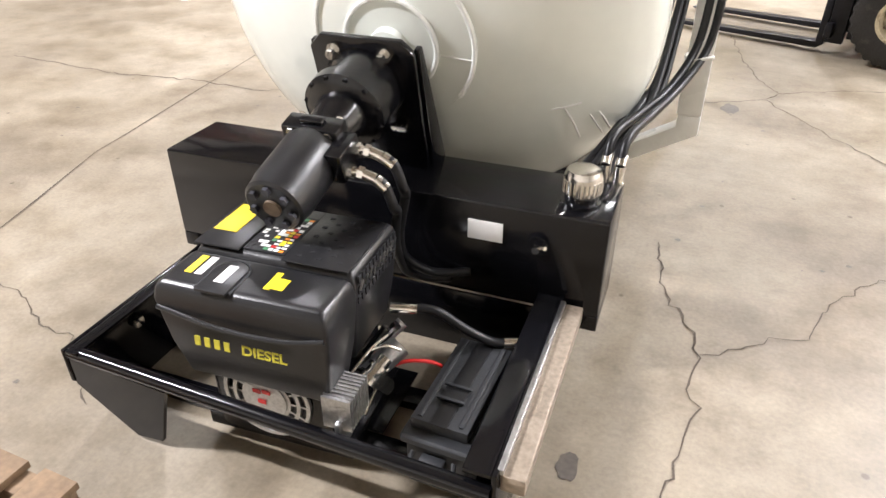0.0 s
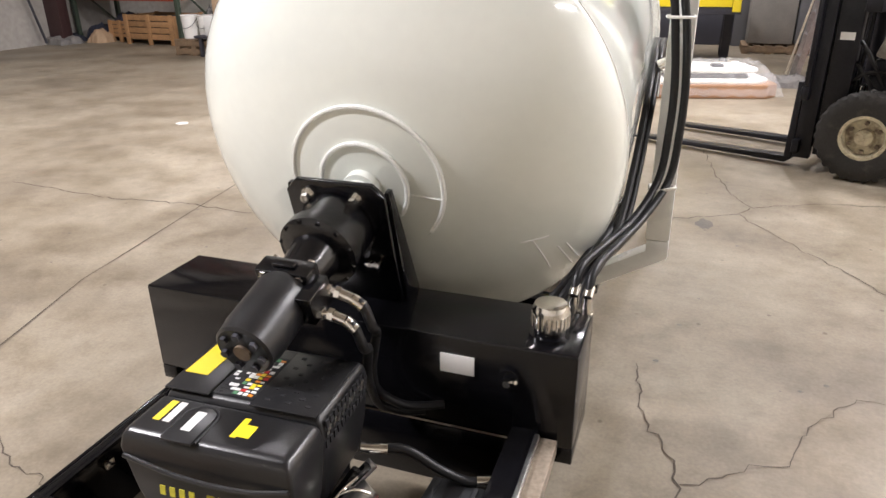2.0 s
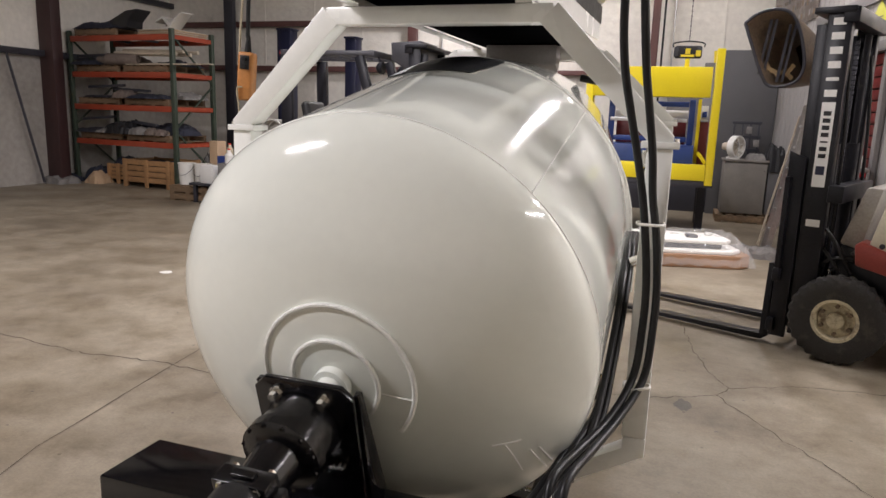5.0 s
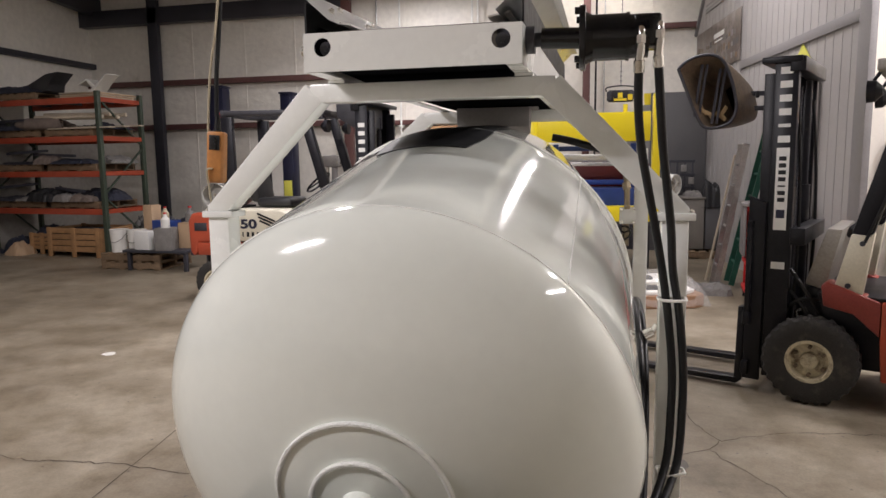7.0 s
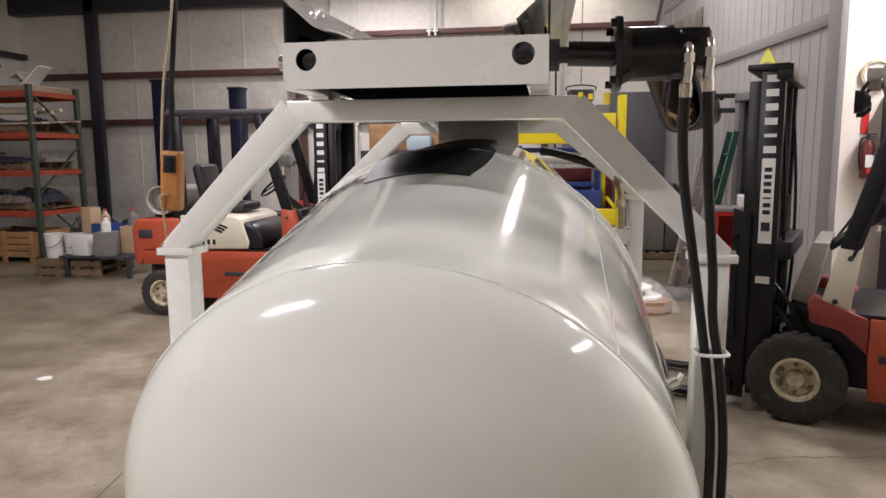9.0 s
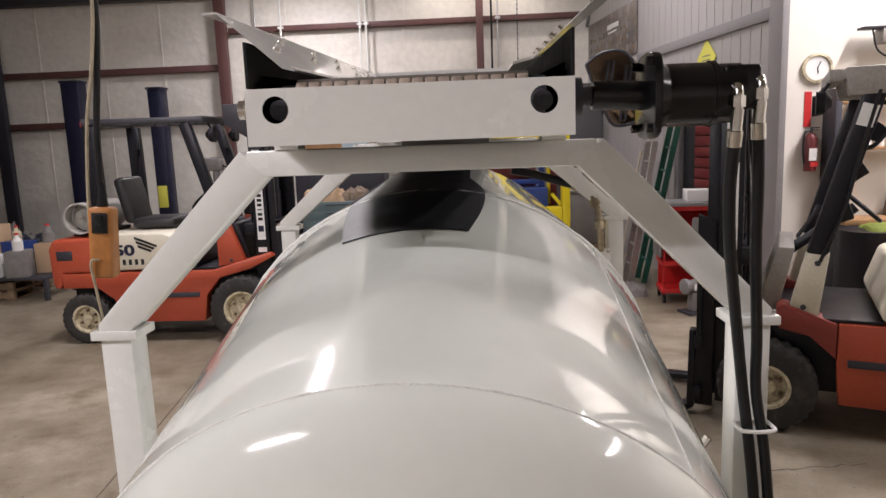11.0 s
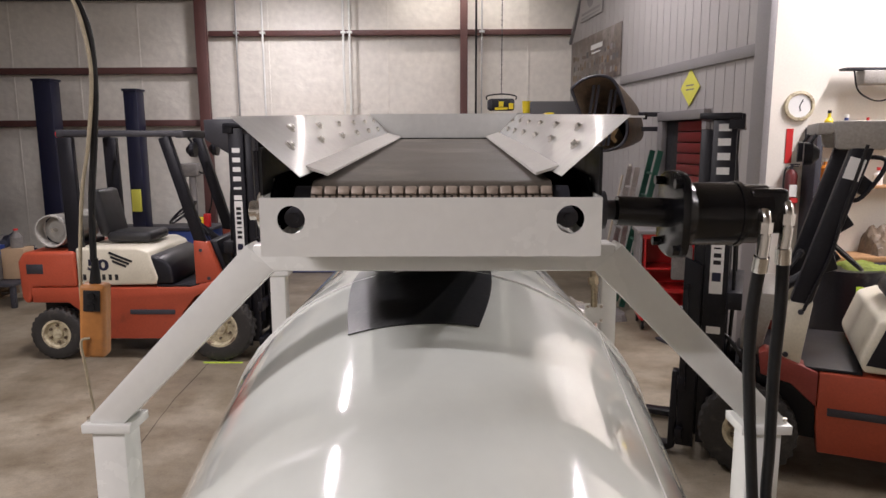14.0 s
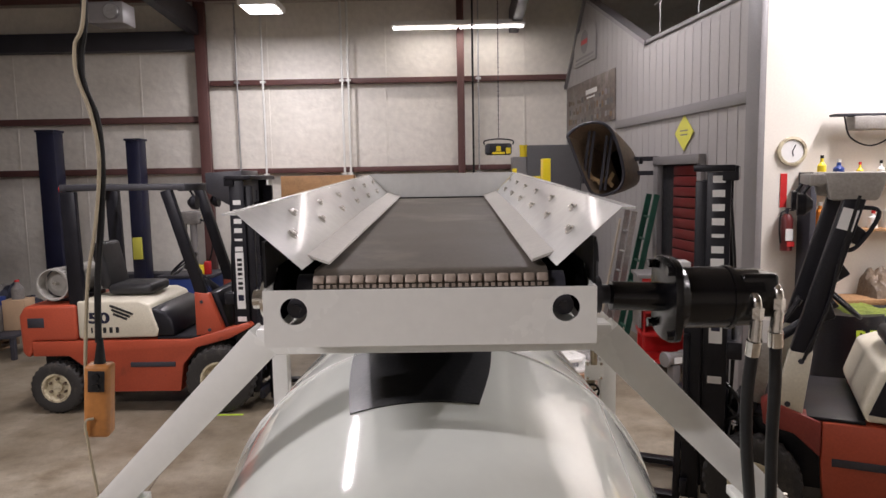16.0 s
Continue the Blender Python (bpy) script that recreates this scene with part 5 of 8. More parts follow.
# ---- conveyor motor with its two hoses
cm = thing("conveyor_motor", "black hydraulic motor on a spacer beside the conveyor", "motor")
x = CX + CW + 0.05
bm = B()
cyl(bm, (x, 2.93, 2.09), (0.805, 2.93, 2.085), 0.032, n=28)
part("shaft_housing", bm, M_CAST, cm)
bm = B()
n = 40
prism(bm, [(2.93 + 0.094 * (abs(math.cos(math.tau * i / n)) ** 6 + abs(math.sin(math.tau * i / n)) ** 6) ** (-1 / 9) * math.cos(math.tau * i / n), 2.083 + 0.094 * (abs(math.cos(math.tau * i / n)) ** 6 + abs(math.sin(math.tau * i / n)) ** 6) ** (-1 / 9) * math.sin(math.tau * i / n)) for i in range(n)], "x", 0.80, 0.818)
fl = part("flange", bm, M_CAST, cm, soft=0.003)
for i in range(4):
    a = math.tau * (i + 0.5) / 4
    bm = B()
    cyl(bm, (0.787, 2.93 + 0.098 * math.cos(a), 2.083 + 0.098 * math.sin(a)), (0.80, 2.93 + 0.098 * math.cos(a), 2.083 + 0.098 * math.sin(a)), 0.011, n=6)
    part("bolt", bm, M_CAST, fl)
bm = B()
cyl(bm, (0.8185, 2.93, 2.083), (0.84, 2.93, 2.083), 0.078, 0.068, n=36)
cyl(bm, (0.84, 2.93, 2.083), (0.935, 2.93, 2.083), 0.068, n=36)
cyl(bm, (0.935, 2.93, 2.083), (0.945, 2.93, 2.083), 0.071, n=36)
cyl(bm, (0.945, 2.93, 2.083), (1.0, 2.93, 2.083), 0.064, n=36)
part("motor_body", bm, M_CAST, cm)
bm = B()
bx(bm, 0.955, 1.035, 2.880, 2.985, 2.045, 2.140)
part("port_block", bm, M_CAST, cm, soft=0.01, seg=3)
for px_, py, pz in ((0.972, 2.860, 2.085), (1.026, 2.880, 2.10)):
    bm = B()
    tube(bm, [(px_ - 0.004, py + 0.03, pz), (px_ + 0.004, py + 0.008, pz + 0.008), (px_ + 0.005, py - 0.003, pz - 0.008), (px_ + 0.004, py - 0.004, pz - 0.04)], 0.0108, 14, 6)
    cyl(bm, (px_ + 0.0045, py - 0.004, pz - 0.012), (px_ + 0.004, py - 0.004, pz - 0.035), 0.0145, n=6)
    cyl(bm, (px_ + 0.004, py - 0.004, pz - 0.04), (px_, py - 0.005, pz - 0.085), 0.013, n=16)
    part("fitting", bm, M_CHROME, cm, "plated elbow hose fitting")
H1 = [(0.972, 2.855, 2.002), (0.974, 2.885, 1.88), (0.986, 2.91, 1.76), (1.01, 2.945, 1.64), (1.04, 2.985, 1.5), (1.067, 3.015, 1.36), (1.088, 3.02, 1.22), (1.105, 3.015, 1.05), (1.105, 3.0, 0.9), (1.09, 2.96, 0.74), (1.03, 2.8, 0.64), (0.965, 2.6, 0.62), (0.917, 2.43, 0.61), (0.91, 2.365, 0.545)]
H2 = [(1.026, 2.875, 2.016), (1.036, 2.89, 1.9), (1.050, 2.925, 1.76), (1.068, 2.96, 1.64), (1.088, 2.995, 1.5), (1.1, 3.018, 1.36), (1.124, 3.02, 1.22), (1.14, 3.015, 1.05), (1.14, 3.0, 0.9), (1.125, 2.965, 0.74), (1.065, 2.82, 0.65), (1.005, 2.62, 0.62), (0.958, 2.43, 0.61), (0.95, 2.365, 0.545)]
hose("hydraulic_hose", H1, 0.0134, "thick black hydraulic hose drooping from the conveyor motor", group="conveyor hoses")
hose("hydraulic_hose", H2, 0.0134, "thick black hydraulic hose drooping from the conveyor motor", group="conveyor hoses")
for i, (px_, py) in enumerate(((0.91, 2.36), (0.95, 2.36))):
    bm = B()
    cyl(bm, (px_, py - 0.0, 0.491), (px_, py, 0.50), 0.02, n=6)
    cyl(bm, (px_, py, 0.50), (px_ + 0.001, py + 0.004, 0.547), 0.016, n=16)
    t = thing("hose_fitting", "bright plated hose fitting on the cross tank", "fitting", "tank fittings")
    part("nut", bm, M_CHROME, t)
# bundle along the drum's side
for i in range(4):
    dx, dy, dz = 0.016 * (i % 2), 0.04 * i, 0.026 * (i // 2)
    hose("hydraulic_hose", [(0.90 - 0.035 * i, 2.385, 0.45), (0.925 - 0.02 * i, 2.46, 0.52 + 0.4 * dz), (0.965 - 0.008 * i, 2.6 + dy, 0.575 + dz), (0.99 + dx, 2.75 + dy, 0.635 + dz), (1.006 + dx, 2.9 + dy, 0.77 + dz), (1.015 + dx, 3.05 + dy, 0.92 + dz), (1.017 + dx, 3.2 + dy, 1.04 + dz), (1.014 + dx, 3.45, 1.10 + dz), (1.01 + dx, 3.8, 1.08 + dz), (1.0, 4.3, 0.9 + dz)], 0.0125, "black hydraulic hose of the bundle beside the drum", None, group="hose bundle")


def cable_tie(pts, label="white cable tie round the hoses"):
    bm = B()
    tube(bm, pts, 0.005, 8, 4)
    solid("cable_tie", bm, M_WHITE, label, "cable tie", "cable ties")


for (x, y, z), w, tl in (((1.100, 3.02, 1.268), 0.038, 0.0), ((1.105, 2.958, 0.71), 0.038, -0.01)):
    cable_tie([(x - w, y - 0.028, z + tl), (x, y - 0.035, z), (x + w, y - 0.028, z - tl), (x + w + 0.005, y, z), (x + w, y + 0.03, z), (x, y + 0.035, z), (x - w, y + 0.03, z), (x - w - 0.005, y, z), (x - w, y - 0.028, z + tl)])

# ---------------------------------------------------------------- forklifts
def wheel(name, parent, x, y, r, w, side, rk=0.56):
    """A tyre with lugs, a dished rim and a bolted hub; side is the way its outer face looks (+1 or -1 along y)."""
    m = pose(x, y, r, 0, 0, 0)
    bm = B()
    prof = [(-w / 2, r * rk), (-w / 2 - 0.01, r * 0.75), (-w / 2, r * 0.93), (-w * 0.40, 1), (-w * 0.03, 1), (w * 0.03, 1), (w * 0.40, 1), (w / 2, r * 0.93), (w / 2 + 0.01, r * 0.75), (w / 2, r * rk)]
    n = 104
    rings = []
    for q, (s, rr) in enumerate(prof):
        ring = []
        for i in range(n):
            a = math.tau * (i + (1.0 if q in (3, 6) else 0.0)) / n
            k = rr if rr < 1 else r * (1.0 if (i // 2) % 2 == (0 if q < 5 else 1) else 0.955)
            ring.append(bm.verts.new(m @ Vector((k * math.sin(a), s, k * math.cos(a)))))
        rings.append(ring)
    for p, q in zip(rings, rings[1:] + rings[:1]):
        for i in range(n):
            j = (i + 1) % n
            bm.faces.new((p[i], q[i], q[j], p[j]))
    wh = part(name, bm, M_TYRE, parent)
    bm = B()
    o = side * w / 2
    lathe(bm, [(o * 0.9, r * rk + 0.003), (o, r * rk + 0.003), (o, r * rk - 0.02), (o * 0.35, r * rk - 0.035), (o * 0.3, r * 0.2), (o * 0.75, r * 0.18), (o * 0.8, 0.0)], 40, m)
    rim = part("rim", bm, M_RIM, wh)
    for i in range(6):
        a = math.tau * i / 6
        bm = B()
        c = m @ Vector((r * 0.32 * math.sin(a), o * 0.33, r * 0.32 * math.cos(a)))
        cyl(bm, c, c + Vector((0, side * 0.03, 0)), 0.014, n=6)
        part("lug_nut", bm, M_RUST, rim)
    return wh


def forklift(label, m, near, base_mat, tank, wb=1.7, pb=-0.06, pt=-0.48, hs=0.0):
    """local x is forward, y to its left; near: the side (+1, -1) that carries the lettering."""
    t = thing("forklift", label, "forklift", "forklifts", m)
    hw = 0.52
    guard = M_GUARD if tank else M_GUARDPALE
    pw, pd = (0.08, 0.11) if tank else (0.10, 0.12)
    gr = -1.50 if tank else -1.75  # rear end of the overhead guard
    for sy in (-1, 1):
        wheel("front_wheel", t, 0.0, sy * (hw - 0.02), 0.345 if tank else 0.308, 0.19 if tank else 0.16, sy, 0.56 if tank else 0.49)
        wheel("rear_wheel", t, -wb, sy * (hw - 0.06), 0.27, 0.15, sy)
    # frame sides with the wheel arches cut in
    side = [(-0.42, 0.22), (-1.30, 0.22), (-1.38, 0.47), (-1.55, 0.60), (-1.92, 0.60), (-1.92, 0.755), (-0.30, 0.76), (0.30, 0.92), (0.34, 0.88), (0.10, 0.76), (-0.24, 0.67), (-0.38, 0.50)]
    if not tank:
        side = side[:6] + [(-0.40, 0.76), (-0.40, 0.50)]
    for sy in (-1, 1):
        y = sy * hw
        bm = B()
        prism(bm, side, "y", min(y, y - sy * 0.16), max(y, y - sy * 0.16))
        part("side_frame", bm, M_RED, t, soft=0.012)
        if not tank:
            bm = B()
            prism(bm, [(-0.397, 0.755), (-0.08, 0.87), (-0.04, 0.84), (-0.06, 0.70), (-0.24, 0.66), (-0.397, 0.52)], "y", min(y, y - sy * 0.16), max(y, y - sy * 0.16))
            part("fender", bm, M_REDSHADE, t, "front fender, its red darkened for shade", soft=0.012)
        bm = B()
        bx(bm, -0.92, -0.46, y - 0.003 if sy > 0 else y - 0.012, y + 0.012 if sy > 0 else y + 0.003, 0.48, 0.53)
        part("step", bm, M_STEEL_DK, t, soft=0.004)
    boxpart("chassis", (-1.9, 0.1, -hw + 0.17, hw - 0.17, 0.24, 0.70), M_FLBLK, t, soft=0.02)
    # counterweight
    bm = B()
    prism(bm, [(-1.45, 0.76), (-1.90, 0.76), (-1.93, 0.62), (-1.98, 0.58), (-2.03, 0.64), (-2.04, 1.02), (-1.98, 1.12), (-1.45, 1.13)], "y", -hw, hw)
    cw = part("counterweight", bm, M_RED, t, soft=0.035, seg=3)
    boxpart("vent_plate", (-1.95, -1.78, near * hw - 0.002, near * hw + 0.004, 0.90, 1.0) if near > 0 else (-1.95, -1.78, -hw - 0.004, -hw + 0.002, 0.90, 1.0), M_STEEL_DK, cw)
    # hood under the seat
    bm = B()
    prism(bm, [(-1.44, 0.775), (-0.60 + hs, 0.787), (-0.575 + hs, 0.86), (-0.66 + hs, 1.12), (-0.77 + hs, 1.165), (-1.44, 1.165)], "y", -hw + 0.005, hw - 0.005)
    hood = part("hood", bm, M_CREAM, t, soft=0.025, seg=3)
    bm = B()
    y = near * (hw - 0.004)
    prism(bm, [(-0.83 + hs, 0.82), (-0.61 + hs, 0.84), (-0.70 + hs, 1.09), (-0.88 + hs, 1.11)], "y", min(y, y + near * 0.006), max(y, y + near * 0.006))
    if not tank:
        part("side_grille", bm, M_FLBLK, hood)
    else:
        bm = B()
        prism(bm, [(-0.66, 0.787), (-0.46, 0.787), (-0.49, 0.96), (-0.56, 1.04), (-0.70, 1.09)], "y", -hw + 0.02, hw - 0.02)
        part("hood_front", bm, M_FLBLK, hood, "curved black hood front", soft=0.03, seg=3)
    boxpart("floor_plate", (-0.64, -0.02, -hw + 0.02, hw - 0.02, 0.762, 0.785), M_FLBLK, t)
    # cowl and front pillar bases
    bm = B()
    prism(bm, [(-0.05, 0.786), (0.08, 0.82), (-0.04, 1.22), (-0.14, 1.22)], "y", -hw + 0.14, hw - 0.14)
    part("cowl", bm, M_FLBLK if tank else M_GUARDPALE, t, soft=0.015)
    for sy in (-1, 1):
        y = sy * (hw - 0.02)
        bm = B()
        if tank:
            foot = [(-0.24, 0.79), (0.04, 0.84), (-0.10, 1.22), (-0.24, 1.24)]
        else:
            foot = [(-0.285, 0.787), (-0.11, 0.80), (-0.20, 1.20), (-0.335, 1.21)]
        prism(bm, foot, "y", min(y, y - sy * 0.10), max(y, y - sy * 0.10))
        base = part("pillar_base", bm, base_mat, t, soft=0.01)
        for bxx, bz in (((foot[0][0] + foot[1][0]) / 2, 0.85), ((foot[2][0] + foot[3][0]) / 2, 1.14)):
            bm = B()
            cyl(bm, (bxx, y, bz), (bxx, y + sy * 0.008, bz), 0.018, n=10)
            part("bolt", bm, M_STEEL_DK, base)
        bm = B()
        y = sy * (hw - 0.07)
        bar(bm, (pb, y, 1.19), (pt, y, 2.27), pw, pd, (1, 0, 0))
        part("front_pillar", bm, M_FLBLK, t, soft=0.01)
        bm = B()
        bar(bm, (gr + 0.05 if tank else -1.52, y, 0.80), (gr + 0.03 if tank else -1.58, y, 2.27), 0.07, 0.15 if tank else 0.10, (1, 0, 0))
        part("rear_pillar", bm, M_FLBLK, t, soft=0.01)
        bm = B()
        bar(bm, (-0.30, y, 2.30), (gr, y, 2.31), 0.07, 0.06)
        part("guard_rail", bm, guard, t, soft=0.012)
    for i in range(7):
        x = -0.40 - i * (-gr - 0.55) / 6
        boxpart("guard_bar", (x - 0.012, x + 0.012, -hw + 0.1, hw - 0.1, 2.295, 2.335), guard, t, soft=0.003)
    boxpart("guard_front", (-0.36, -0.28, -hw + 0.04, hw - 0.04, 2.26, 2.335), guard, t, soft=0.01)
    boxpart("guard_back", (gr - 0.05, gr + 0.03, -hw + 0.04, hw - 0.04, 2.27, 2.345), guard, t, soft=0.01)
    bm = B()
    cyl(bm, (gr - 0.05, near * 0.4, 2.30), (gr - 0.08, near * 0.4, 2.30), 0.035, n=18)
    part("tail_lamp", bm, M_LABEL_R, t, "small red tail lamp")
    # work lamps under the guard front
    for sy in (-1, 1):
        bm = B()
        lathe(bm, [(0, 0.0), (0.0, 0.075), (0.05, 0.07), (0.09, 0.03), (0.09, 0.0)], 24, pose(-0.22, sy * 0.33, 2.14, 0, 0, 90))
        cyl(bm, (-0.25, sy * 0.33, 2.2), (-0.30, sy * 0.33, 2.28), 0.012, n=8)
        part("work_lamp", bm, M_FLBLK, t)
    if not tank:
        for k, (f, dz) in enumerate(((0.25, 0.0), (0.45, 0.05), (0.72, 0.0))):
            bm = B()
            bx(bm, -0.05, 0.05, -0.03, 0.03, -0.06, 0.06, pose(pb + (pt - pb) * f - 0.06, near * (hw - 0.10), 1.19 + 1.08 * f + dz, 0, 20 + 15 * k, 10))
            part("switch_box" if k else "junction_box", bm, M_FLBLK, t, soft=0.01)
        for dy in (0.02, 0.05):
            bm = B()
            tube(bm, [(pb - 0.02, near * (hw - dy), 1.15), (pb - 0.14, near * (hw - dy + 0.02), 1.5), (pb - 0.2, near * (hw - dy), 1.8), (pt + 0.0, near * (hw - dy), 2.2)], 0.011, 8, 6)
            part("pillar_cable", bm, M_RUBBER, t)
        for sy in (-1, 1):
            bm = B()
            prism(bm, [(pt + 0.16, 2.17), (pt + 0.19, 2.345), (pt - 0.16, 2.345), (pt - 0.10, 2.17)], "y", sy * 0.43 - 0.075, sy * 0.43 + 0.075)
            part("guard_corner", bm, guard, t, "pale corner of the overhead guard", soft=0.02)
        bm = B()
        yl = near * (hw - 0.07 + pw / 2)
        bar(bm, (pb + (pt - pb) * 0.74, yl, 1.19 + 1.08 * 0.74), (pb + (pt - pb) * 0.86, yl, 1.19 + 1.08 * 0.86), 0.004, 0.09, (1, 0, 0))
        part("pillar_label", bm, M_PAPER, t, "white label on the pillar")
        bm = B()
        f0, f1 = 0.62, 0.84
        tube(bm, [(pb + (pt - pb) * f0, near * 0.44, 1.19 + 1.08 * f0), (pb + (pt - pb) * f0 - 0.11, near * 0.44, 1.19 + 1.08 * f0 + 0.02), (pb + (pt - pb) * f1 - 0.16, near * 0.44, 1.19 + 1.08 * f1), (pb + (pt - pb) * f1, near * 0.44, 1.19 + 1.08 * f1 + 0.03)], 0.014, 8, 6)
        part("grab_handle", bm, M_FLBLK, t)
        for dy in (0.30, 0.36):
            bm = B()
            cyl(bm, (0.115, near * dy, 0.62), (0.15, near * dy, 0.24), 0.022, n=14)
            part("tilt_rod", bm, M_CHROME, t, "bright plated rod behind the mast")
        for z0, z1 in ((0.50, 0.80), (0.62, 0.95), (0.72, 0.60)):
            bm = B()
            tube(bm, [(-0.02, near * 0.40, z0), (0.10, near * 0.43, (z0 + z1) / 2 + 0.05), (0.22, near * 0.36, z1)], 0.014, 8, 6)
            part("mast_hose", bm, M_RUBBER, t)
        boxpart("valve_bank", (-0.08, 0.08, -0.34, 0.34, 0.42, 0.80), M_FLBLK, t, soft=0.02)
    # seat
    bm = B()
    bx(bm, -1.25, -0.78, -0.24, 0.24, 1.18, 1.29)
    seat = part("seat", bm, M_SEAT, t, soft=0.045, seg=3)
    bm = B()
    bx(bm, -0.06, 0.06, -0.23, 0.23, 0, 0.5, pose(-1.27, 0, 1.24, 0, -12, 0))
    part("backrest", bm, M_SEAT, t, soft=0.05, seg=3)
    # steering column, wheel, levers
    bm = B()
    cyl(bm, (-0.12, 0.0, 1.15), (-0.50, 0.0, 1.45), 0.035, n=14)
    part("steering_column", bm, M_FLBLK, t)
    bm = B()
    sm = pose(-0.52, 0, 1.47, 0, -42, 0) @ pose(0, 0, 0, 90, 0, 0)
    ringp = [sm @ Vector((0.17 * math.cos(math.tau * i / 28), 0, 0.17 * math.sin(math.tau * i / 28))) for i in range(29)]
    tube(bm, ringp, 0.013, 8, 0)
    for a in (0.3, 2.4, 4.5):
        cyl(bm, sm @ Vector((0, 0, 0)), sm @ Vector((0.165 * math.cos(a), 0, 0.165 * math.sin(a))), 0.009, n=8)
    part("steering_wheel", bm, M_FLBLK, t)
    for i in range(3):
        bm = B()
        cyl(bm, (-0.16, -0.18 - i * 0.06, 1.2), (-0.28, -0.18 - i * 0.06, 1.40), 0.008, n=8)
        cyl(bm, (-0.275, -0.18 - i * 0.06, 1.39), (-0.295, -0.18 - i * 0.06, 1.43), 0.018, n=10)
        part("lever", bm, M_FLBLK, t)
    if tank:
        bm = B()
        lathe(bm, [(-0.36, 0.0), (-0.36, 0.08), (-0.32, 0.14), (-0.25, 0.16), (0.25, 0.16), (0.32, 0.14), (0.36, 0.08), (0.36, 0.0)], 36, pose(-1.70, 0.0, 1.33, 0, 0, 0))
        tk = part("gas_tank", bm, M_TANK, t, "pale steel gas tank lying across the rear")
        bm = B()
        lathe(bm, [(-0.46, 0.165), (-0.46, 0.15), (-0.33, 0.15), (-0.33, 0.165)], 36, pose(-1.70, 0.0, 1.33), closed=True)
        part("tank_collar", bm, M_TANK, tk)
        bm = B()
        cyl(bm, (-1.70, -0.36, 1.33), (-1.70, -0.43, 1.34), 0.02, n=12)
        part("valve", bm, M_CHROME, tk)
        boxpart("tank_cradle", (-1.90, -1.52, -0.25, 0.25, 1.125, 1.18), M_FLBLK, t)
    # mast
    mast = new("mast")
    mast.parent = t
    mx = 0.22 if tank else 0.25
    for sy in (-1, 1):
        y = sy * 0.44
        bm = B()
        prism(bm, [(mx - 0.075, y), (mx + 0.075, y), (mx + 0.075, y - sy * 0.02), (mx - 0.05, y - sy * 0.02), (mx - 0.05, y - sy * 0.08), (mx - 0.075, y - sy * 0.08)], "z", 0.12, 2.36)
        part("outer_channel", bm, M_FLBLK, mast, soft=0.004)
        bm = B()
        y2 = sy * 0.405
        prism(bm, [(mx + 0.05, y2), (mx + 0.15, y2), (mx + 0.15, y2 - sy * 0.06), (mx + 0.05, y2 - sy * 0.06)], "z", 0.16, 2.30)
        part("inner_channel", bm, M_FLBLK, mast, soft=0.006)
        bm = B()
        cyl(bm, (mx - 0.03, sy * 0.30, 0.2), (mx - 0.03, sy * 0.30, 1.5), 0.045, n=18)
        cyl(bm, (mx - 0.03, sy * 0.30, 1.5), (mx - 0.03, sy * 0.30, 2.3), 0.025, n=14)
        part("lift_cylinder", bm, M_FLBLK, mast)
        bm = B()
        for k in range(46):
            z = 0.6 + k * 0.036
            bx(bm, mx + 0.0, mx + 0.028, sy * 0.2 - 0.012, sy * 0.2 + 0.012, z, z + 0.028)
        part("chain", bm, M_STEEL_DK, mast, smooth=False)
        bm = B()
        tube(bm, [(mx - 0.08, sy * 0.33, 0.5), (mx - 0.11, sy * 0.36, 1.0), (mx - 0.1, sy * 0.36, 1.6), (mx - 0.06, sy * 0.33, 2.15)], 0.012, 8, 6)
        part("mast_hose", bm, M_RUBBER, mast)
    for z0, z1, d in ((2.30, 2.40, 0.0), (1.10, 1.22, -0.05), (0.30, 0.42, 0.0)):
        boxpart("cross_bar", (mx - 0.12 + d, mx - 0.02 + d, -0.46, 0.46, z0, z1), M_FLBLK, mast, soft=0.008)
    boxpart("mast_cap", (mx - 0.1, mx + 0.16, -0.47, 0.47, 2.362, 2.405), M_FLBLK, mast, soft=0.008)
    if tank:
        bm = B()
        prism(bm, [(mx - 0.36, 2.44), (mx + 0.02, 2.46), (mx + 0.02, 2.12), (mx - 0.12, 2.10), (mx - 0.35, 2.24)], "y", -0.30, 0.30)
        part("crosshead", bm, M_GUARD, mast, soft=0.01)
    # carriage, backrest, forks
    car = new("carriage")
    car.parent = t
    for z0, z1 in ((0.12, 0.22), (0.50, 0.60)):
        boxpart("carriage_bar", (mx + 0.16, mx + 0.21, -0.50, 0.50, z0, z1), M_FLBLK, car, soft=0.008)
    for sy in (-1, 1):
        boxpart("backrest_post", (mx + 0.165, mx + 0.20, sy * 0.48 - 0.02, sy * 0.48 + 0.02, 0.60, 1.25), M_FLBLK, car)
        boxpart("backrest_bar", (mx + 0.165, mx + 0.19, sy * 0.16 - 0.012, sy * 0.16 + 0.012, 0.60, 1.23), M_FLBLK, car)
    boxpart("backrest_top", (mx + 0.165, mx + 0.20, -0.50, 0.50, 1.22, 1.26), M_FLBLK, car)
    if not tank:
        for sy in (-1, 1):
            bm = B()
            prism(bm, [(mx + 0.09, 0.08), (mx + 0.205, 0.08), (mx + 0.205, 1.44), (mx + 0.09, 1.39)], "y", sy * 0.43 - 0.02, sy * 0.43 + 0.02)
            part("carriage_plate", bm, M_FLBLK, car, soft=0.006)
    fl = 0.0 if tank else 0.22
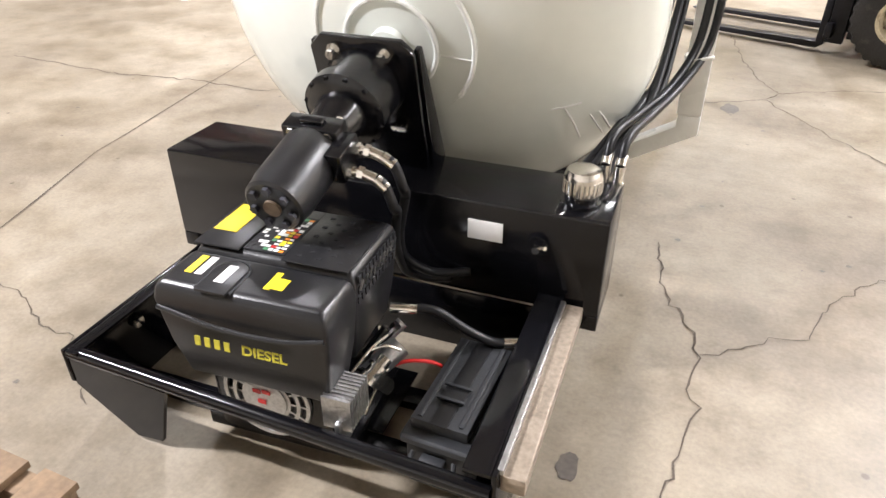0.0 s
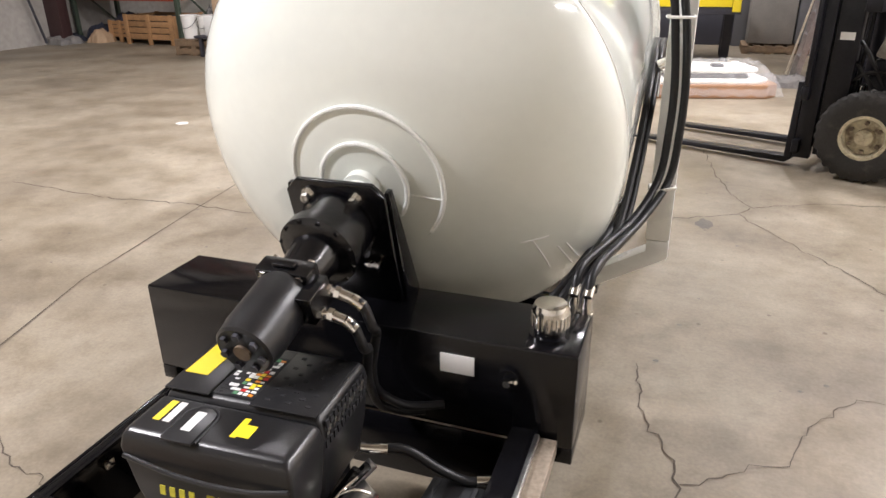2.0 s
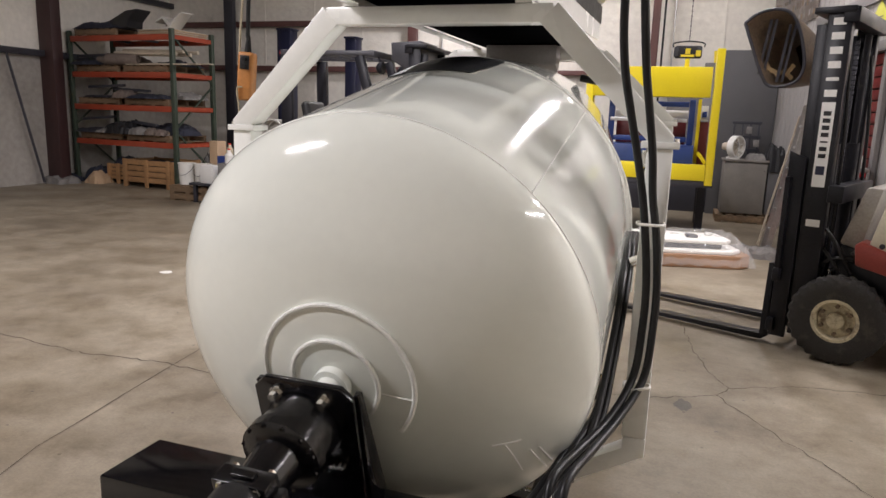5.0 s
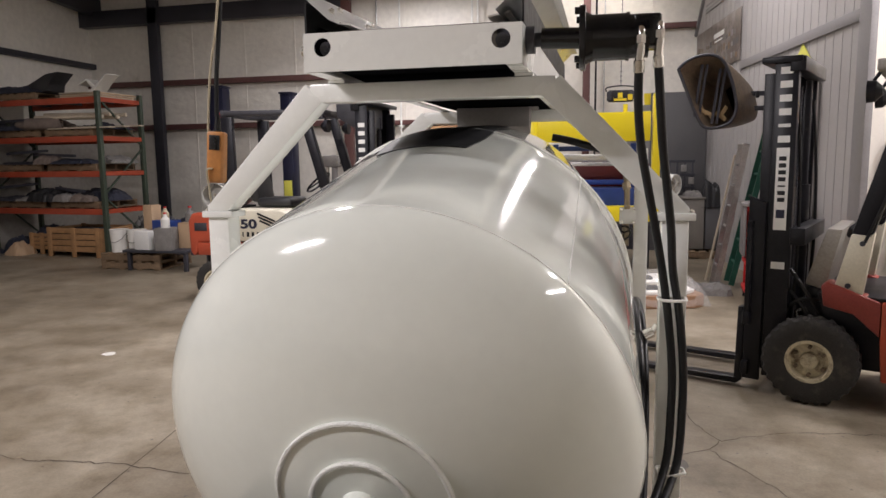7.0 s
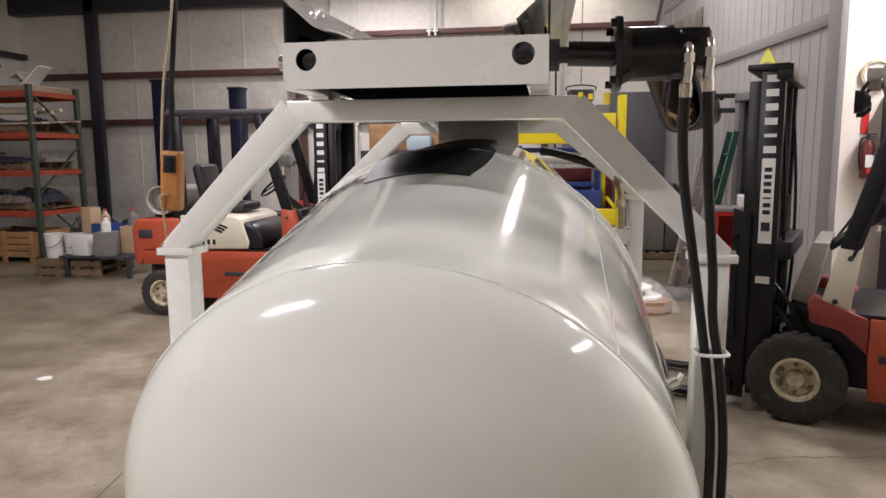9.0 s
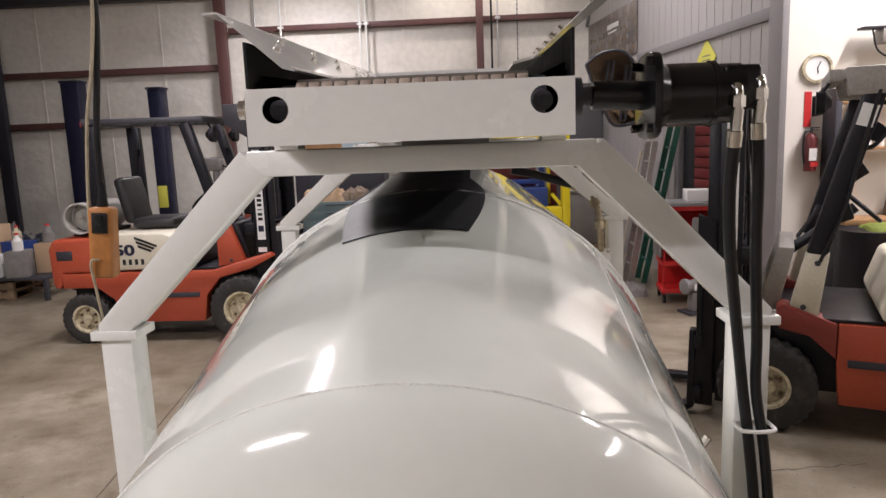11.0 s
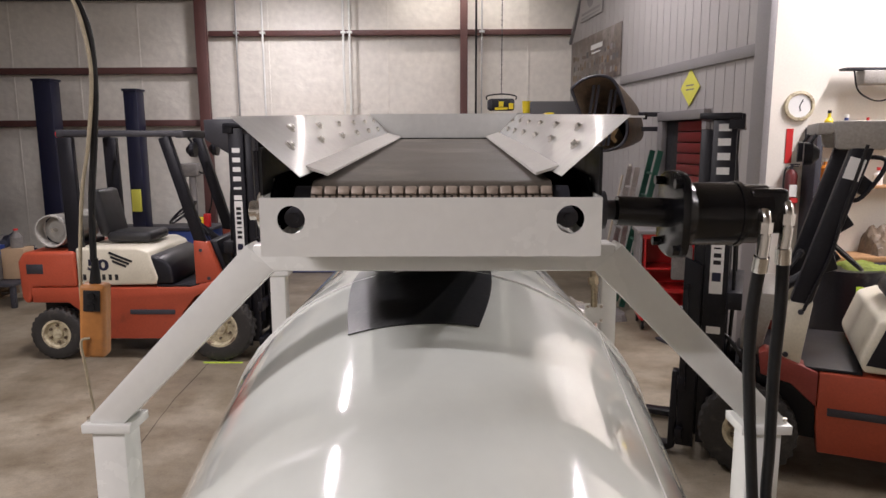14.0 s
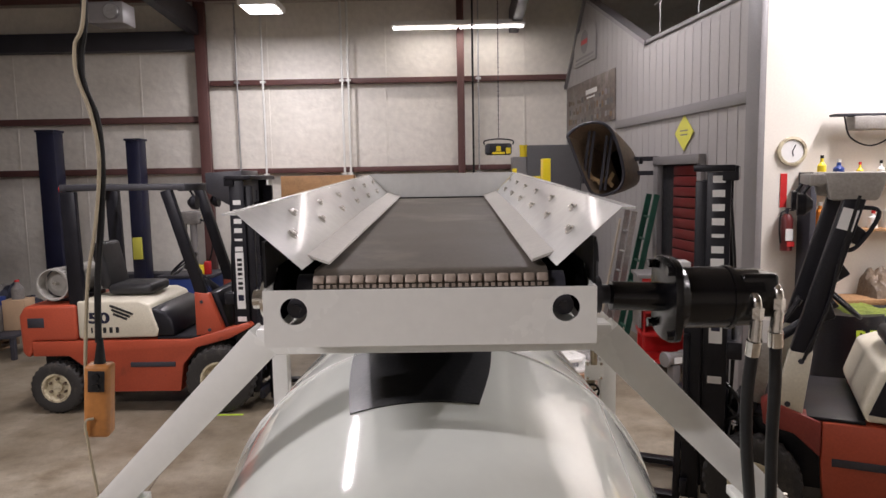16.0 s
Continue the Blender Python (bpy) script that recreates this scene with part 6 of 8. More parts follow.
    for y in (0.40, -0.22):
        bm = B()
        prism(bm, [(mx + 0.21, 0.06), (mx + 0.25, 0.03), (mx + 1.25 + fl, 0.03), (mx + 1.28 + fl, 0.04), (mx + 1.1 + fl, 0.058), (mx + 0.262, 0.075), (mx + 0.25, 0.62), (mx + 0.212, 0.62)], "y", y - 0.05, y + 0.05)
        part("fork", bm, M_FLBLK, t, soft=0.004)
    # lettering on the near mast channel and the hood
    yo = near * (0.44 + 0.002)
    rz = 0 if near < 0 else 180
    maker_bars("mark_bar", [(0.64 * (k - 2.5), 0.16 if k == 1 else 0.32) for k in range(6)], 0.115, pose(mx, yo, 1.90 if tank else 2.075, 90, 0, rz) @ pose(0, 0, 0, 0, 0, 90) @ Matrix.Diagonal((1.28, 1, 1, 1)), M_PAPER, mast)
    boxpart("mast_label", (mx - 0.042, mx + 0.042, min(yo, yo + near * 0.002), max(yo, yo + near * 0.002), 1.05 if tank else 1.20, 1.63 if tank else 1.78), M_PAPER, mast, "long white dealer label with black letters", soft=0)
    maker_bars("dealer_bar", [(0.6 * (k - 3), 0.14 if k == 4 else 0.36) for k in range(7)], 0.07, pose(mx, yo + near * 0.0035, 1.41 if tank else 1.56, 90, 0, rz) @ pose(0, 0, 0, 0, 0, -90) @ Matrix.Diagonal((1.15, 1, 1, 1)), M_INK, mast, 0.0008)
    boxpart("label_mark", (mx - 0.028, mx + 0.028, min(yo, yo + near * 0.004), max(yo, yo + near * 0.004), 1.135 if tank else 1.285, 1.195 if tank else 1.345), M_NAVY, mast, soft=0)
    boxpart("small_label", (mx - 0.045, mx + 0.045, min(yo, yo + near * 0.002), max(yo, yo + near * 0.002), 0.92, 0.97), M_PAPER, mast, "small white warning label", soft=0)
    yo = near * (hw - 0.004)
    lettering("model_figures", "50", 0.15, pose(-1.22, yo, 0.985, 90, 0, rz) @ Matrix.Diagonal((1.45, 1, 1, 1)), M_NAVY, hood, 0.001, 0.006)
    maker_bars("mark_bar", [(0.64 * (k - 2.5), 0.16 if k == 1 else 0.32) for k in range(6)], 0.085, pose(-1.20, yo, 0.865, 90, 0, rz) @ Matrix.Diagonal((1.2, 1, 1, 1)), M_INK, hood)
    for k in range(3):
        bm = B()
        bx(bm, -0.13 + 0.03 * k, 0.12 - 0.02 * k, -0.002, 0.002, -0.035 * k - 0.012, -0.035 * k + 0.012, pose(-0.98, yo, 1.07, 0, 0, rz) @ pose(0, 0, 0, 0, 22 if near < 0 else -22, 0))
        part("decal_stripe", bm, M_INK, hood)
    return t


forklift("worn red and cream forklift with gas tank on its rear", pose(-2.04, 8.72, 0, 0, 0, 0), -1, M_RED, True, pb=-0.17, hs=-0.04)
HEAD = math.degrees(math.atan2(0.398, -0.917))
forklift("red and cream forklift with a tall black mast, forks lowered", pose(2.519, 6.297, 0, 0, 0, HEAD), 1, M_CREAM, False, wb=1.6, pb=-0.26, pt=-0.55, hs=-0.04)

# ---------------------------------------------------------------- storage rack and its load
RACK = pose(-8.02, 11.6, 0, 0, 0, -5)  # local x runs to the left end as minus


def pallet(name, m, w=1.1, d=1.0, label="worn wooden pallet lying on the floor", material=M_PALLET, group="pallets"):
    t = thing(name, label, "pallet", group, m)
    for y in (-d / 2 + 0.04, 0, d / 2 - 0.04):
        boxpart("stringer", (-w / 2, w / 2, y - 0.03, y + 0.03, 0.02, 0.11), material, t, soft=0.002)
    for i in range(7):
        x = -w / 2 + 0.05 + i * (w - 0.1) / 6
        boxpart("deck_board", (x - 0.05, x + 0.05, -d / 2, d / 2, 0.11, 0.13), material, t, soft=0.002)
    for i in range(4):
        x = -w / 2 + 0.05 + i * (w - 0.1) / 3
        boxpart("base_board", (x - 0.05, x + 0.05, -d / 2, d / 2, 0.0, 0.02), material, t, soft=0.002)
    return t


rack = thing("storage_rack", "pallet rack with orange beams and green uprights, fully loaded", "rack", m=RACK)
for x in (0.0, -2.75):
    for y in (0.0, 1.05):
        boxpart("upright", (x - 0.04, x + 0.04, y - 0.04, y + 0.04, 0, 3.05 if x else 3.05), M_GREEN, rack)
    for i in range(3):
        bm = B()
        z = 0.3 + i * 0.9
        bar(bm, (x, 0.04 if i % 2 else 1.01, z), (x, 1.01 if i % 2 else 0.04, z + 0.8), 0.03, 0.03)
        part("brace", bm, M_GREEN, rack)
LEVELS = (0.86, 1.56, 2.2, 2.9)
for z in LEVELS:
    for y in (0.0, 1.05):
        boxpart("beam", (-2.70, -0.045, y - 0.025, y + 0.025, z - 0.06, z + 0.05), M_ORANGE, rack)
    for x in (-2.2, -1.4, -0.6):
        boxpart("deck_support", (x - 0.02, x + 0.02, 0.03, 1.02, z + 0.0, z + 0.045), M_STEEL_DK, rack)
    bm = B()
    bar(bm, (0.0, 0.04, z), (0.0, 1.01, z), 0.05, 0.08)
    part("end_beam", bm, M_ORANGE, rack)
lrng = random.Random(21)


def lump(bm, w, d, h, seed, nx=24, ny=16):
    """A crumpled heap of folded or bundled stuff with creases, flat below."""
    rows = []
    for i in range(nx + 1):
        row = []
        for j in range(ny + 1):
            u, v = 2 * i / nx - 1, 2 * j / ny - 1
            p = Vector((u * w * 3.2 + seed, v * d * 3.2, seed * 0.7))
            edge = (1 - abs(u) ** 4) * (1 - abs(v) ** 4)
            tall = 0.55 + 0.38 * noise.noise(p * 0.8) + 0.30 * abs(noise.noise(p * 2.2)) + 0.09 * noise.noise(p * 6.0)
            wob = 1 + 0.16 * noise.noise(p * 2.0 + Vector((0, 0, 9)))
            row.append(bm.verts.new((u * w / 2 * wob, v * d / 2 * wob, max(0.004, h * min(1.15, tall)) * edge ** 0.4)))
        rows.append(row)
    for a, b in zip(rows, rows[1:]):
        for j in range(ny):
            bm.faces.new((a[j], b[j], b[j + 1], a[j + 1]))
    rim = [r[0] for r in rows] + rows[-1][1:] + [r[-1] for r in rows[-2::-1]] + rows[0][-2:0:-1]
    bm.faces.new(rim[::-1])


def heap(x, y, z, w, d, h, material, label, base=RACK, turn=0):
    bm = B()
    lump(bm, w, d, h, lrng.uniform(0, 50))
    return solid("wrapped_parcel", bm, material, label, "parcel", "parcels and heaps", m=base @ pose(x, y, z, 0, 0, turn))


for z in LEVELS:
    for x in (-2.05, -0.75):
        if z < 2.5 or x < -1:
            pallet("pallet", RACK @ pose(x, 0.52, z + 0.052), 1.15, 1.0, "worn wooden pallet lying on the rack", M_PALLET, "pallets on the rack")
heap(-2.0, 0.3, 3.09, 1.2, 0.6, 0.16, M_DARKFAB, "dark blue tarp bundle on the rack top")
bm = B()
prism(bm, [(-2.35, 3.10), (-1.25, 3.10), (-1.22, 3.24), (-0.98, 3.45), (-1.28, 3.42), (-1.72, 3.24), (-2.3, 3.15)], "y", 0.1, 0.5)
solid("vehicle_seat", bm, M_SEAT, "dark padded seat lying on the rack top", "seat", m=RACK, soft=0.03)
bs = thing("board_stack", "stack of thin tan boards on the rack top", "boards", m=RACK)
for i in range(5):
    bm = B()
    bx(bm, -0.95, -0.05, 0.1, 1.0, 2.955 + i * 0.02, 2.971 + i * 0.02, pose(0, 0, 0, 0, 0, lrng.uniform(-3, 3)))
    part("board", bm, M_CARD if i % 2 else M_BEIGE, bs)
bm = B()
prism(bm, [(-0.62, 3.056), (-0.40, 3.056), (-0.08, 3.36), (-0.02, 3.37), (-0.03, 3.39), (-0.10, 3.385), (-0.33, 3.18), (-0.52, 3.32), (-0.72, 3.22), (-0.71, 3.20), (-0.53, 3.28), (-0.40, 3.14)], "y", 0.3, 0.62)
solid("folded_sheet", bm, M_WHITE, "bent white sheet metal piece on the rack top", "sheet", m=RACK, soft=0.01)
DARK_L, PALE_L = "dark greasy machine parts heaped on the rack", "pale plastic-wrapped parts on the rack"
LOAD = [  # x, y, z, width, depth, height, material, label
    (-2.3, 0.2, 2.385, 0.75, 0.6, 0.13, M_DARKFAB, "dark wrapped bundle on the rack"), (-1.75, 0.65, 2.385, 0.9, 0.5, 0.26, M_TAUPE, "brown-grey cloth bundle on the rack"),
    (-0.7, 0.75, 2.385, 0.7, 0.4, 0.2, M_DARKFAB, DARK_L), (-0.3, 0.6, 2.385, 0.5, 0.7, 0.10, M_DARKFAB, DARK_L),
    (-1.35, 0.1, 1.745, 0.4, 0.4, 0.20, M_TAUPE, "brown-grey cloth bundle on the rack"), (-2.1, 0.3, 1.745, 0.9, 0.6, 0.07, M_STEEL_DK, DARK_L), (-0.7, 0.2, 1.745, 0.9, 0.6, 0.11, M_DARKFAB, DARK_L),
    (-0.22, 0.6, 1.745, 0.45, 0.7, 0.17, M_GREYFAB, PALE_L), (-1.8, 0.75, 1.745, 1.5, 0.4, 0.14, M_STEEL_DK, "dark steel castings heaped on the rack"),
    (-2.35, 0.15, 1.045, 0.6, 0.5, 0.13, M_STEEL_DK, "dark steel castings heaped on the rack"), (-1.85, 0.12, 1.045, 0.5, 0.4, 0.16, M_GREYFAB, "grey parts and rags on the rack"), (-1.40, 0.10, 1.045, 0.62, 0.55, 0.34, M_INK, "bulging black plastic bag on the rack"),
    (-0.95, 0.1, 1.045, 0.45, 0.45, 0.22, M_GREYFAB, "grey parts and rags on the rack"), (-0.55, 0.15, 1.045, 0.5, 0.5, 0.18, M_TAUPE, "brown-grey cloth bundle on the rack"), (-0.25, 0.45, 1.045, 0.4, 0.6, 0.24, M_DARKFAB, DARK_L),
    (-1.9, 0.7, 1.045, 1.3, 0.5, 0.28, M_DARKFAB, DARK_L), (-0.7, 0.7, 1.045, 0.9, 0.5, 0.28, M_STEEL_DK, "dark steel castings heaped on the rack"),
]
for x, y, z, w, d, h, mat_, lab in LOAD:
    heap(x, y, z, w, d, h, mat_, lab, turn=lrng.uniform(-6, 6))
for x, y, z, ln, tl in ((-1.9, -0.02, 1.95, 0.9, 4), (-1.3, 0.05, 1.93, 1.0, -3), (-2.2, 0.0, 1.30, 0.8, 6), (-0.9, -0.03, 1.29, 0.7, -5), (-2.2, 0.05, 2.57, 1.0, 2)):
    bm = B()
    bar(bm, (-ln / 2, 0, 0), (ln / 2, 0.03, 0.012 * tl), 0.07, 0.05)
    solid("steel_bar", bm, M_STEEL_DK, "dark steel bar lying across the rack load", "bar", "steel bars on the rack", m=RACK @ pose(x, y + 0.12, z, 0, 0, tl), soft=0.004)
for k in range(3):
    bm = B()
    bx(bm, -0.75, 0.75, -0.07, 0.07, 0, 0.022)
    solid("plank", bm, M_BEIGE, "pale plank jutting out over the rack end", "plank", "planks on the rack", m=RACK @ pose(-0.48 + 0.06 * k, 0.05 + 0.26 * k, 2.385 + 0.024 * k, 0, 0, -2 + 3 * k), soft=0.002)
for i in range(4):
    bm = B()
    cyl(bm, (-1.6 + 0.1 * i, 0.1 + 0.12 * i, 2.62 + 0.05 * (i % 2)), (-0.05 + 0.05 * i, 0.15 + 0.14 * i, 2.6 + 0.05 * (i % 2)), 0.035, n=12)
    solid("roll", bm, M_BEIGE, "pale cardboard tube lying on the rack", "roll", "rolls on the rack", m=RACK)


for x, y, z, ln, r, tl in ((-1.35, 0.05, 2.495, 0.62, 0.11, 24), (-1.75, 0.16, 2.475, 0.7, 0.09, 4)):
    bm = B()
    lathe(bm, [(-ln / 2 + 0.03, 0.0), (-ln / 2 + 0.03, r * 0.45), (-ln / 2, r * 0.5), (-ln / 2, r * 0.95), (-ln / 2 + 0.02, r), (ln / 2 - 0.02, r * 0.97), (ln / 2, r * 0.9), (ln / 2, 0.0)], 24, pose(0, 0, 0, 0, 0, 90 + tl))
    solid("cloth_roll", bm, M_TAUPE, "brown-grey cloth roll lying on the rack", "roll", "cloth rolls on the rack", m=RACK @ pose(x, y, z))


def crate(m, w, d, h, label):
    t = thing("crate", label, "crate", "wooden crates", m)
    for sy in (-1, 1):
        for i in range(4):
            z = 0.1 + i * (h - 0.1) / 4
            boxpart("slat", (-w / 2, w / 2, sy * d / 2 - 0.012, sy * d / 2 + 0.012, z, z + (h - 0.1) / 4 - 0.015), M_WOOD, t, soft=0.002)
        for x in (-w / 2 + 0.05, 0, w / 2 - 0.05):
            boxpart("batten", (x - 0.05, x + 0.05, sy * (d / 2 + 0.012) - 0.012, sy * (d / 2 + 0.012) + 0.012, 0.0, h), M_WOOD, t, soft=0.002)
    for sx in (-1, 1):
        boxpart("end_board", (sx * w / 2 - 0.012, sx * w / 2 + 0.012, -d / 2 + 0.013, d / 2 - 0.013, 0.1, h - 0.02), M_WOOD, t, soft=0.002)
    boxpart("bottom_board", (-w / 2 + 0.013, w / 2 - 0.013, -d / 2 + 0.013, d / 2 - 0.013, 0.1, 0.13), M_WOOD, t)
    boxpart("contents", (-w / 2 + 0.03, w / 2 - 0.03, -d / 2 + 0.03, d / 2 - 0.03, 0.131, h - 0.06), M_DARKFAB, t, soft=0.02)
    return t


crate(RACK @ pose(-0.75, 0.35, 0), 1.25, 0.8, 0.56, "orange-brown slatted wooden crate under the rack")
crate(RACK @ pose(-1.75, 0.45, 0), 0.6, 0.6, 0.42, "small orange-brown wooden crate under the rack")
heap(-2.4, 0.4, 0.0, 0.7, 0.6, 0.4, M_DARKFAB, "dark scrap heap under the rack")
heap(-2.15, 0.0, 0.0, 0.4, 0.4, 0.3, M_CARD, "crushed brown carton under the rack")
heap(-2.95, -0.1, 0.0, 0.6, 0.4, 0.2, M_DARKFAB, "dark scrap heap beside the column")
heap(-2.75, -0.5, 0.0, 0.8, 0.5, 0.25, M_GREYFAB, "grey scrap heap beside the column")
heap(-1.75, 0.42, 0.36, 0.5, 0.4, 0.25, M_DARKFAB, "dark parts heap on a small crate")

# buckets on stacked pallets
BK = pose(-6.75, 10.85, 0)
for k in range(2):
    pallet("pallet", BK @ pose(0.1, 0, 0.132 * k), 1.1, 0.9)
for i, x in enumerate((-0.26, 0.08)):
    t = thing("bucket", "white plastic pail with wire handle on pallets", "bucket", "pails", BK @ pose(x, -0.2, 0.265))
    bm = B()
    lathe(bm, [(0, 0), (0, 0.13), (0.36, 0.15), (0.365, 0.156), (0.38, 0.156), (0.38, 0.14), (0.37, 0.0)], 32, pose(0, 0, 0, 90, 0, 0))
    part("body", bm, M_WHITE, t)
    bm = B()
    tube(bm, [(-0.155, 0, 0.33), (-0.12, -0.12, 0.22), (0, -0.165, 0.17), (0.12, -0.12, 0.22), (0.155, 0, 0.33)], 0.004, 6, 6)
    part("handle", bm, M_STEEL_DK, t)
heap(0.42, -0.1, 0.265, 0.4, 0.4, 0.3, M_DARKFAB, "dark bag on the pallets", BK)

# ---------------------------------------------------------------- lift posts, pendant, machines behind
for x, y, z in ((-5.40, 13.95, 3.1), (-6.97, 13.95, 3.28)):
    t = thing("lift_post", "tall dark blue vehicle lift post", "lift", "vehicle lift posts")
    bm = B()
    h = 0.12 if x > -6 else 0.16
    prism(bm, [(x - h, y - 0.15), (x + h, y - 0.15), (x + h, y + 0.15), (x + 0.06, y + 0.15), (x + 0.06, y - 0.03), (x - 0.06, y - 0.03), (x - 0.06, y + 0.15), (x - h, y + 0.15)], "z", 0.02, z)
    part("column", bm, M_NAVY, t, soft=0.008)
    boxpart("base_plate", (x - 0.3, x + 0.3, y - 0.3, y + 0.3, 0, 0.02), M_NAVY, t)
    boxpart("cap", (x - h - 0.02, x + h + 0.02, y - 0.17, y + 0.17, z, z + 0.04), M_NAVY, t)
    if x > -6:
        boxpart("arm_pad", (x - 0.08, x + 0.08, y - 0.21, y - 0.152, 0.95, 1.35), M_SIGN_Y, t, "yellow-green warning label strip")
heap(-8.3, 13.5, 0, 1.0, 0.8, 0.9, M_GREYFAB, "cluttered heap of grey shop junk", Matrix())
heap(-7.2, 12.6, 0, 1.2, 0.8, 0.8, M_DARKFAB, "cluttered heap of dark shop junk", Matrix())
heap(-6.2, 13.2, 0, 0.8, 0.7, 0.85, M_BEIGE, "cluttered heap of pale shop junk", Matrix())
bm = B()
bx(bm, -6.3, -4.45, 14.35, 14.75, 0.0, 0.6)
solid("workbench", bm, M_STEEL_DK, "dark steel workbench against the back wall", "workbench", soft=0.02)

PX, PY = -0.67, 3.31
t = thing("pendant_control", "worn orange hoist pendant hanging on a cable", "pendant control", m=pose(PX, PY, 1.85, 0, 4, 10))
bm = B()
bx(bm, -0.035, 0.035, -0.03, 0.03, -0.21, 0.0)
body = part("body", bm, M_PENDANT, t, soft=0.012, seg=3)
boxpart("button_panel", (-0.022, 0.022, -0.034, -0.0305, -0.075, -0.015), M_INK, body, soft=0.002)
for z in (-0.03, -0.06):
    bm = B()
    cyl(bm, (0, -0.034, z), (0, -0.042, z), 0.01, n=14)
    part("button", bm, M_RUBBER, body)
bm = B()
cyl(bm, (0, 0, 0), (0, 0, 0.07), 0.016, 0.008, n=12)
part("cable_boot", bm, M_RUBBER, t)
bm = B()
tube(bm, [(PX, PY, 1.91), (PX + 0.01, PY, 2.08), (PX + 0.03, PY, 2.24), (PX + 0.045, PY, 2.4), (PX + 0.04, PY, 2.53), (PX + 0.012, PY, 2.62), (PX + 0.008, PY, 2.7), (PX + 0.03, PY, 2.95), (PX + 0.03, PY, 4.2), (PX + 0.02, PY, roof_z(PY))], 0.009, 8, 10)
part("cable", bm, M_RUBBER, t, "black cable to the roof").matrix_parent_inverse = t.matrix_basis.inverted()
bm = B()
tube(bm, [(PX - 0.01, PY - 0.012, 1.68), (PX - 0.035, PY - 0.015, 1.8), (PX - 0.012, PY - 0.012, 2.08), (PX + 0.022, PY - 0.014, 2.24), (PX + 0.045, PY - 0.014, 2.42), (PX + 0.03, PY - 0.014, 2.55), (PX + 0.002, PY - 0.014, 2.64), (PX + 0.0, PY - 0.014, 2.72), (PX + 0.04, PY - 0.014, 2.95), (PX + 0.04, PY - 0.014, 4.2), (PX + 0.03, PY - 0.014, roof_z(PY))], 0.005, 8, 10)
part("strain_cord", bm, M_CABLE, t, "tan strain cord").matrix_parent_inverse = t.matrix_basis.inverted()
bm = B()
tube(bm, [(PX - 0.01, PY - 0.035, 1.70), (PX - 0.03, PY - 0.045, 1.69), (PX - 0.025, PY - 0.04, 1.6), (PX - 0.005, PY - 0.03, 1.3), (PX, PY - 0.02, 0.6), (PX + 0.02, PY, 0.01)], 0.004, 6, 8)
part("pull_cord", bm, M_CABLE, t, "thin pale cord").matrix_parent_inverse = t.matrix_basis.inverted()

# yellow gantry machine
ym = thing("press_frame", "bright yellow steel press frame with blue machine inside", "machine", m=pose(0.85, 10.5, 0))
boxpart("header", (-0.95, 0.66, -0.1, 0.1, 1.95, 2.34), M_YELLOW, ym, soft=0.008)
for x0, x1 in ((-0.95, -0.85), (0.69, 0.79)):
    boxpart("upright", (x0, x1, -0.12, 0.12, 0.80, 2.57 if x0 > 0 else 2.3), M_YELLOW, ym, soft=0.008)
for x in (-0.80, 0.66):
    for y in (1.35, 2.10):
        boxpart("leg", (x, x + 0.12, y, y + 0.12, 0.0, 0.77), M_STEEL_DK, ym, soft=0.008)
boxpart("sill", (-0.85, 0.685, -0.12, 0.06, 0.86, 1.07), M_YELLOW, ym, soft=0.008)
boxpart("base_frame", (-0.88, 0.80, -0.10, 2.25, 0.771, 0.856), M_STEEL_DK, ym, soft=0.008)
boxpart("machine_base", (-0.72, 0.52, 0.10, 1.0, 0.857, 1.31), M_BLUE, ym, "deep blue machine base", soft=0.012)
for x0, x1 in ((-0.66, -0.58), (0.42, 0.50)):
    boxpart("machine_post", (x0, x1, 0.30, 0.40, 1.312, 1.93), M_BLUE, ym, soft=0.008)
for z0, z1 in ((1.35, 1.42), (1.83, 1.90)):
    boxpart("machine_bar", (-0.575, 0.415, 0.31, 0.39, z0, z1), M_BLUE, ym, soft=0.008)
boxpart("back_panel", (-0.56, 0.40, 0.55, 0.58, 1.312, 1.65), M_MAROON, ym, "dark red panel", soft=0.004)
bm = B()
cyl(bm, (-0.57, 0.45, 1.73), (0.415, 0.45, 1.73), 0.055, n=20)
part("roller", bm, M_WHITE, ym, "pale roller")
boxpart("inner_post", (0.53, 0.575, 0.30, 0.36, 1.07, 1.94), M_YELLOW, ym, "thin yellow post", soft=0.004)
boxpart("side_panel", (0.577, 0.70, 0.62, 0.66, 0.857, 1.64), M_MAROON, ym, "dark red panel", soft=0.004)
boxpart("switch_plate", (0.585, 0.68, 0.60, 0.64, 1.66, 1.86), M_WHITE, ym, soft=0.004)
boxpart("switch", (0.60, 0.66, 0.585, 0.599, 1.70, 1.78), M_BLUE, ym, soft=0.004)
bm = B()
bar(bm, (0.58, 0.18, 1.22), (0.69, 0.06, 1.08), 0.04, 0.03)
part("gusset", bm, M_YELLOW, ym)
boxpart("bracket_tab", (0.30, 0.36, -0.02, 0.02, 2.342, 2.45), M_YELLOW, ym, soft=0.004)
boxpart("pipe_rail", (-0.6, 0.4, -0.06, -0.02, 1.62, 1.67), M_ALU, ym)

